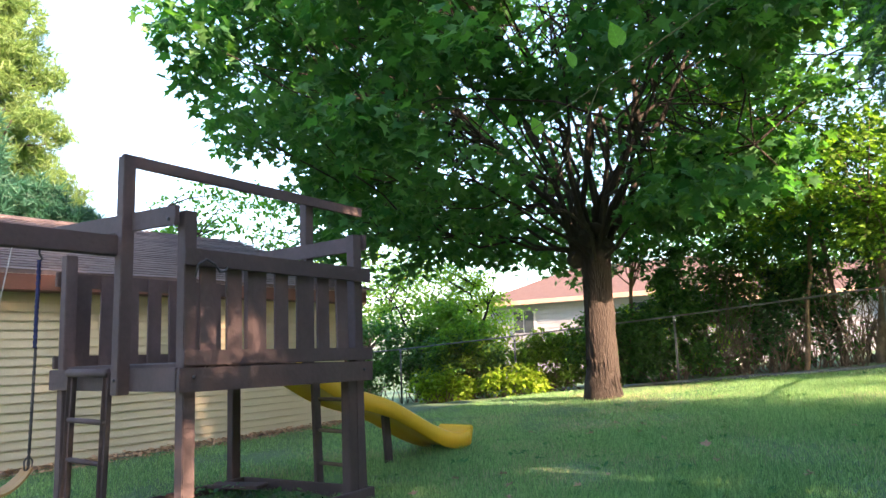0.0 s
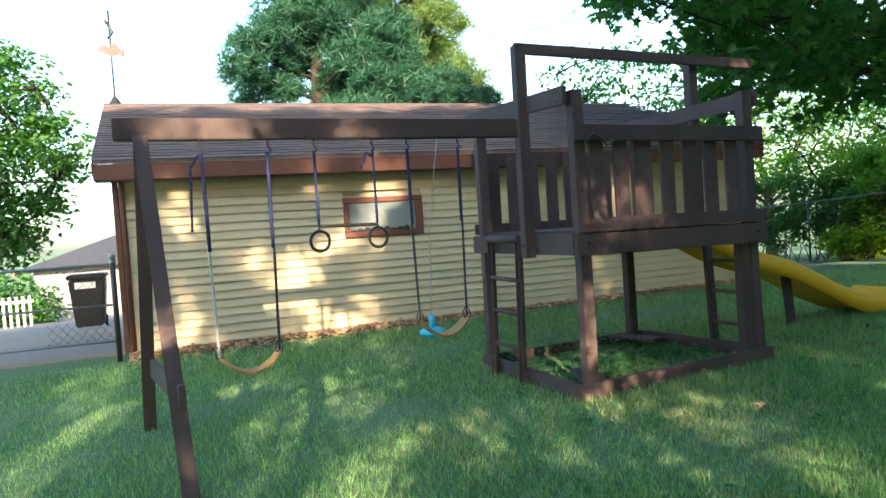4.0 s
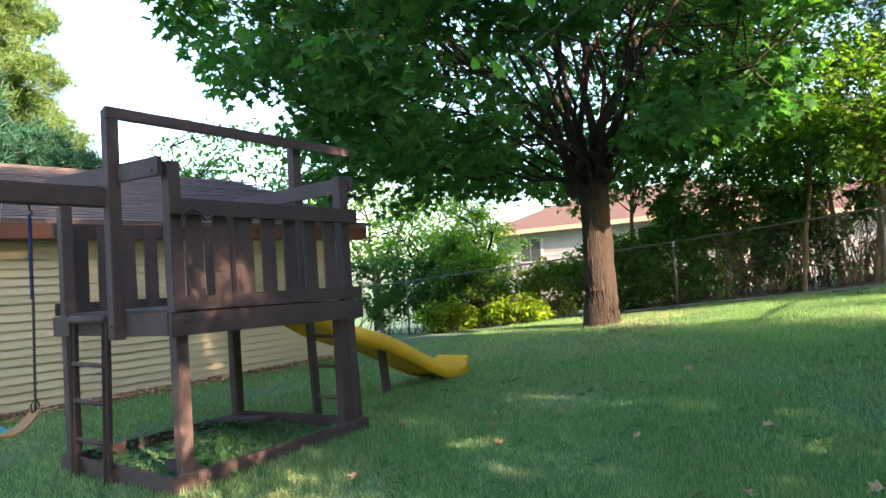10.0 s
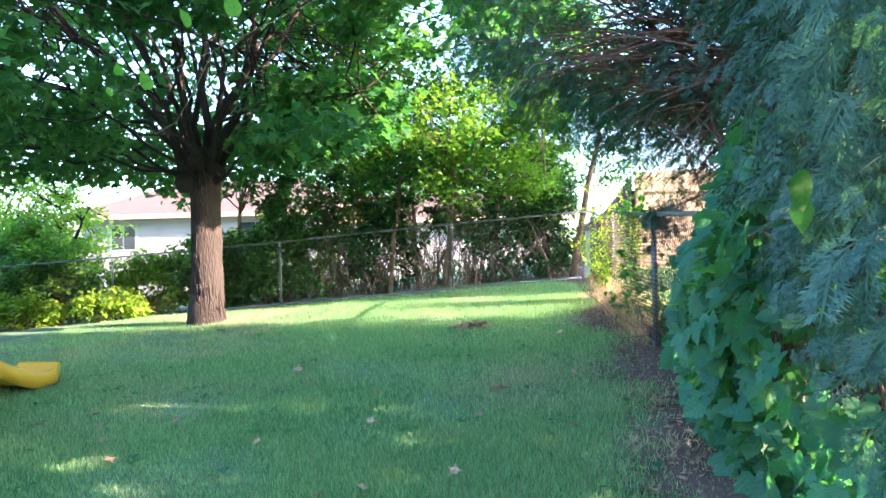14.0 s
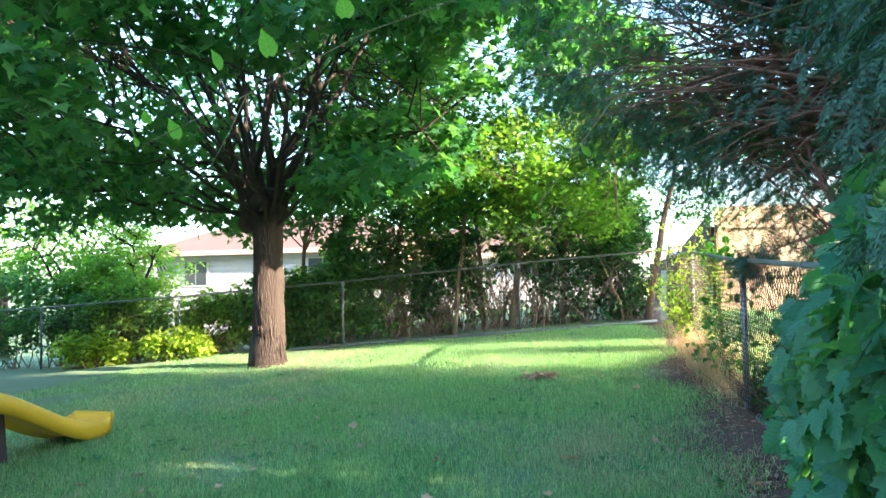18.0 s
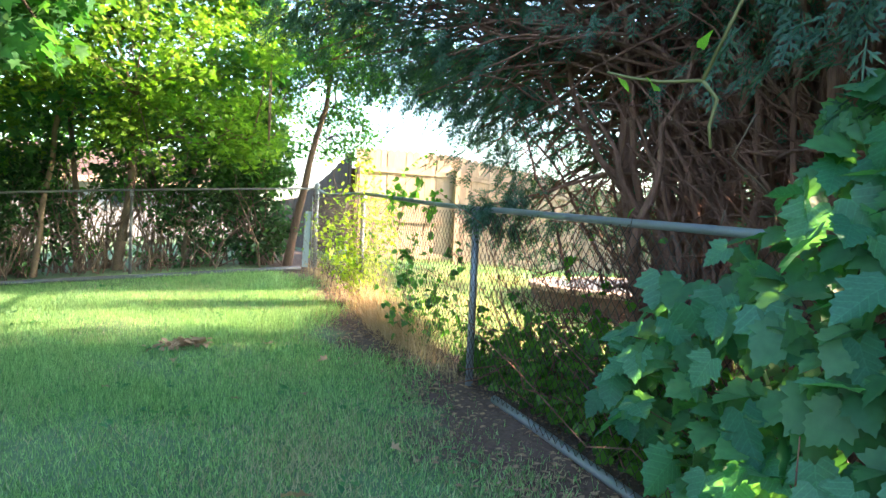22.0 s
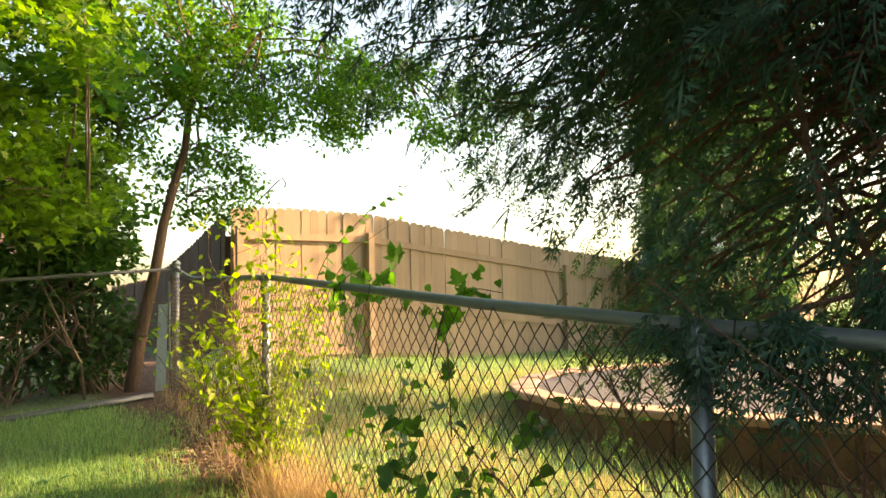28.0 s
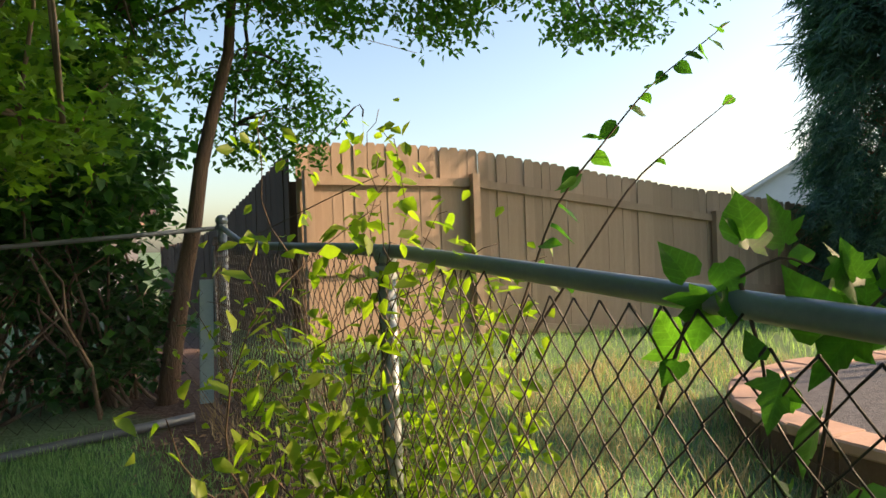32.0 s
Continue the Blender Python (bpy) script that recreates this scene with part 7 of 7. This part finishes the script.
x = GX + 0.06 + np.abs(rng.normal(0, 0.13, 2600))
spread("chips", T_OVAL, np.column_stack([x, y, gz(x, y) + 0.02 + rng.uniform(0, 0.06, 2600) * (x < GX + 0.2)]), turns(2600, 0.6, 0.0), rng.uniform(0.03, 0.08, 2600), DRYLEAF, wall_litter)
patch = thing("dry_leaf_patch", "small heap of dry twigs and leaves on the lawn", "leaf heap", kind="stuff")
x, y = -0.88 + rng.normal(0, 0.12, 160), 9.1 + rng.normal(0, 0.06, 160)
spread("litter", T_OVAL, np.column_stack([x, y, gz(x, y) + 0.045 + rng.uniform(0, 0.03, 160)]), turns(160, 0.8, 0.0), rng.uniform(0.04, 0.10, 160), DRYLEAF, patch)

# ---- raised bed in the next garden ----
bed = thing("raised_bed", "raised gravel bed with curved brown block wall and pinkish caps", "raised bed")
BZ = 0.73
wall_line = BED
gap = np.linalg.norm(np.roll(wall_line, -1, axis=0) - wall_line, axis=1)
count = int(gap.sum() / 0.31)
run = np.concatenate([[0], np.cumsum(gap)])
loop = np.concatenate([wall_line, wall_line[:1]])
cap_bm, blk_bm = bmesh.new(), bmesh.new()
box(cap_bm, (-0.155, -0.05, 0.30), (0.155, 0.22, 0.37), 0.012)
box(blk_bm, (-0.152, 0.0, -0.55), (0.152, 0.20, 0.298), 0.015)
cap_me, blk_me = bpy.data.meshes.new("cap_stone"), bpy.data.meshes.new("wall_block")
cap_bm.to_mesh(cap_me), blk_bm.to_mesh(blk_me)
cap_me.materials.append(CAP)
blk_me.materials.append(WALLSTONE)
for k in range(count):
    u = (k + 0.5) * run[-1] / count
    p = [float(np.interp(u, run, loop[:, i])) for i in (0, 1)]
    q = [float(np.interp((u + 0.1) % run[-1], run, loop[:, i])) for i in (0, 1)]
    a = math.degrees(math.atan2(q[1] - p[1], q[0] - p[0]))
    for nm, me in (("cap_stone", cap_me), ("wall_block", blk_me)):
        ob = new(nm, me)
        ob.parent = bed
        ob.matrix_basis = pose(p[0], p[1], BZ + rng.uniform(-0.006, 0.006), 0, 0, a)
bm = bmesh.new()
mid = wall_line.mean(axis=0)
fc = bm.faces.new([bm.verts.new((*(mid + (p - mid) * 0.975), BZ + 0.345)) for p in wall_line])
ext = bmesh.ops.extrude_face_region(bm, geom=[fc])
bmesh.ops.translate(bm, vec=(0, 0, -0.5), verts=[e for e in ext["geom"] if isinstance(e, bmesh.types.BMVert)])
bmesh.ops.recalc_face_normals(bm, faces=bm.faces[:])
part("gravel", bm, GRAVEL, bed, "grey gravel filling")

# ---- houses ----


def house(label, x0, x1, y0, y1, base, eave, ridge, wall_mat, roof_mat, windows, hip=2.0, group=""):
    t = thing("house", label, "house", group)
    bm = bmesh.new()
    box(bm, (x0, y0, base - 2.5), (x1, y1, eave), 0)
    part("wall", bm, wall_mat, t)
    o = 0.55
    bm = bmesh.new()
    ym = (y0 + y1) / 2
    v = [bm.verts.new(p) for p in ((x0 - o, y0 - o, eave), (x1 + o, y0 - o, eave), (x1 + o, y1 + o, eave), (x0 - o, y1 + o, eave), (x0 + hip, ym, ridge), (x1 - hip, ym, ridge))]
    for q in ((0, 1, 5, 4), (1, 2, 5), (2, 3, 4, 5), (3, 0, 4), (3, 2, 1, 0)):
        bm.faces.new([v[k] for k in q])
    part("roof", bm, roof_mat, t)
    bm = bmesh.new()
    box(bm, (x0 - o, y0 - o - 0.02, eave - 0.16), (x1 + o, y0 - o + 0.01, eave + 0.02), 0.005)
    part("gutter", bm, CAP, t)
    k = 0
    z = base + 0.2
    while z < eave - 0.1:
        bm = bmesh.new()
        box(bm, (x0 - 0.01, y0 - 0.018, z), (x1 + 0.01, y0 - 0.002, z + 0.17), 0.004)
        part("lap_board", bm, wall_mat, t)
        z += 0.2
    for wx, wz, ww, wh in windows:
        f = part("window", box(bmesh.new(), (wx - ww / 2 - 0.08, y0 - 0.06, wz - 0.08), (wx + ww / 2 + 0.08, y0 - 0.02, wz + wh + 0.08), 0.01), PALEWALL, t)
        for s in (-1, 1):
            part("pane", box(bmesh.new(), (wx + s * ww / 4 - ww / 4 + 0.03, y0 - 0.075, wz), (wx + s * ww / 4 + ww / 4 - 0.03, y0 - 0.055, wz + wh), 0), DARKGLASS, f)
    return t


def gable_house():
    t = thing("house", "pale house whose gable end shows beyond the wooden fence", "house", at=(37.3, 35.9, 0))
    t.rotation_euler = (0, 0, radians(-47))
    wall = [(-3.7, -1.0), (-3.7, 4.3), (0, 6.5), (3.7, 4.3), (3.7, -1.0)]
    bm = bmesh.new()
    fc = bm.faces.new([bm.verts.new((x, 0, z)) for x, z in wall])
    ext = bmesh.ops.extrude_face_region(bm, geom=[fc])
    bmesh.ops.translate(bm, vec=(0, 9, 0), verts=[e for e in ext["geom"] if isinstance(e, bmesh.types.BMVert)])
    bmesh.ops.recalc_face_normals(bm, faces=bm.faces[:])
    part("wall", bm, LILAC, t)
    for x in (-4.1, 4.1):
        part("roof", board((0, 4.4, 6.62), (x, 4.4, 4.14), 0.14, 9.6, 0.01), GREYROOF, t)
        part("rake_board", board((0, -0.45, 6.60), (x, -0.45, 4.12), 0.2, 0.04, 0.005), LILAC, t)


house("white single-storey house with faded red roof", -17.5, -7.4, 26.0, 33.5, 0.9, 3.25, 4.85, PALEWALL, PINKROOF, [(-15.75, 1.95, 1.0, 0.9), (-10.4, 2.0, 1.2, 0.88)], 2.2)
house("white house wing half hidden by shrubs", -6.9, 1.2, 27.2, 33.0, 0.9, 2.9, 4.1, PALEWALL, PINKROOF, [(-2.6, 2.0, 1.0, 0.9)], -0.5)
gable_house()
house("small neighbour garage, shade put into its grey walls and blue-grey roof", -36.0, -30.0, -4.3, 3.0, -1.1, 0.87, 2.35, GREYWALL, GREYROOF, [], 2.9)

# ---- drive, gate and bin beyond the garage corner ----
bm = bmesh.new()
rows = []
for x in np.linspace(-9.25, -34, 24):
    rows.append([bm.verts.new((x, y, float(gz(x, y)) + dz)) for y, dz in ((-5.2, -0.1), (-5.2, 0.045), (-0.46, 0.045), (-0.46, -0.1))])
for a, b in zip(rows, rows[1:]):
    for i in range(3):
        bm.faces.new((a[i], a[i + 1], b[i + 1], b[i]))
bm.faces.new(rows[0])
bmesh.ops.recalc_face_normals(bm, faces=bm.faces[:])
tagged(part("driveway", bm, DRIVE), "pale concrete drive beside the garage", "drive", kind="structure")
gate = thing("gate", "chain-link gate between the garage corner and the drive", "gate")
post(gate, -8.98, -0.50, 0.2, 1.42, 0.03, BLACKIRON)
for z in (0.42, 0.85, 1.33):
    tubes("gate_rail", [([(-9.32, -0.52, z), (-9.5, -2.6, z), (-9.7, -5.0, z)], 0.014 if z < 1 else 0.018)], GALV, gate, "", 8)
v, f = link_wires((-9.33, -1.25), (-9.31, -0.54), lambda u: 0.42, lambda u: 1.33, 0.05, 0.003)
put_mesh("wire_mesh", arrays_mesh("wire_mesh", v, f), WIRE, gate)["kind"] = "stuff"
side = thing("chain_link_fence", "low chain-link fence along the far side of the drive", "fence")
for x in (-12.5, -15.5, -18.5):
    post(side, x, -5.4, float(gz(x, -5.4)), float(gz(x, -5.4)) + 1.1, 0.025)
tubes("top_rail", [([(x, -5.4, float(gz(x, -5.4)) + 1.08) for x in (-19, -15.5, -12.5, -9.8)], 0.018)], GALV, side, "", 8)


def bin_():
    t = thing("wheeled_bin", "black wheeled rubbish bin with a white label on its lid front", "bin", at=(-15.1, -1.28, 0.02))
    bm = bmesh.new()
    rings = []
    for z, w, d in ((0.06, 0.24, 0.26), (0.3, 0.26, 0.29), (0.95, 0.31, 0.36)):
        rings.append([bm.verts.new((x, y, z)) for x, y in ((-d, -w), (d, -w), (d, w), (-d, w))])
    for a, b in zip(rings, rings[1:]):
        for i in range(4):
            bm.faces.new((a[i], a[(i + 1) % 4], b[(i + 1) % 4], b[i]))
    bm.faces.new(rings[0][::-1])
    bm.faces.new(rings[-1])
    bmesh.ops.bevel(bm, geom=bm.edges[:], offset=0.03, segments=2, affect="EDGES")
    part("body", bm, BINBLACK, t)
    part("lid", box(bmesh.new(), (-0.40, -0.34, 0.95), (0.40, 0.34, 1.04), 0.035), BINBLACK, t)
    part("label", box(bmesh.new(), (0.365, -0.20, 0.78), (0.372, 0.15, 0.90), 0), PAPER, t, "white label")
    for y in (-0.25, 0.25):
        bm = bmesh.new()
        bmesh.ops.create_cone(bm, cap_ends=True, segments=16, radius1=0.11, radius2=0.11, depth=0.05, matrix=Matrix.Translation((-0.28, y, 0.11)) @ Matrix.Rotation(radians(90), 4, "X"))
        part("wheel", bm, BLACKIRON, t)


bin_()
rail = thing("picket_rail", "white picket railing far beyond the drive", "railing", group="")
for k in range(12):
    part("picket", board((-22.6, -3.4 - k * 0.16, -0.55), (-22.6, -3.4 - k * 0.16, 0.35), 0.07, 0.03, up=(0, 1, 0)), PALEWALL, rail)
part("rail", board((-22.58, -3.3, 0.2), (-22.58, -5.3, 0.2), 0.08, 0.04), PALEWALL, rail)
# overhead cable and a shepherd's hook beyond the fence
cable = thing("overhead_cable", "thin dark cable strung across the sky", "cable")
tubes("cable", [([(-30, 6, 8.4), (-20, 12, 7.6), (-8, 19, 7.3), (10, 30, 8.4)], 0.012)], BLACKIRON, cable, "", 5)
hook = thing("shepherd_hook", "thin black garden hook standing behind the wooden fence", "hook")
tubes("hook", [([(2.35, 16.6, 1.2), (2.40, 16.6, 3.1), (3.05, 16.5, 3.80), (3.12, 16.5, 3.84), (3.16, 16.5, 3.78), (3.15, 16.5, 3.70)], 0.010)], BLACKIRON, hook, "", 6)
tubes("string", [([(3.15, 16.5, 3.70), (3.16, 16.5, 3.2)], 0.002)], PALEROPE, hook, "", 4)
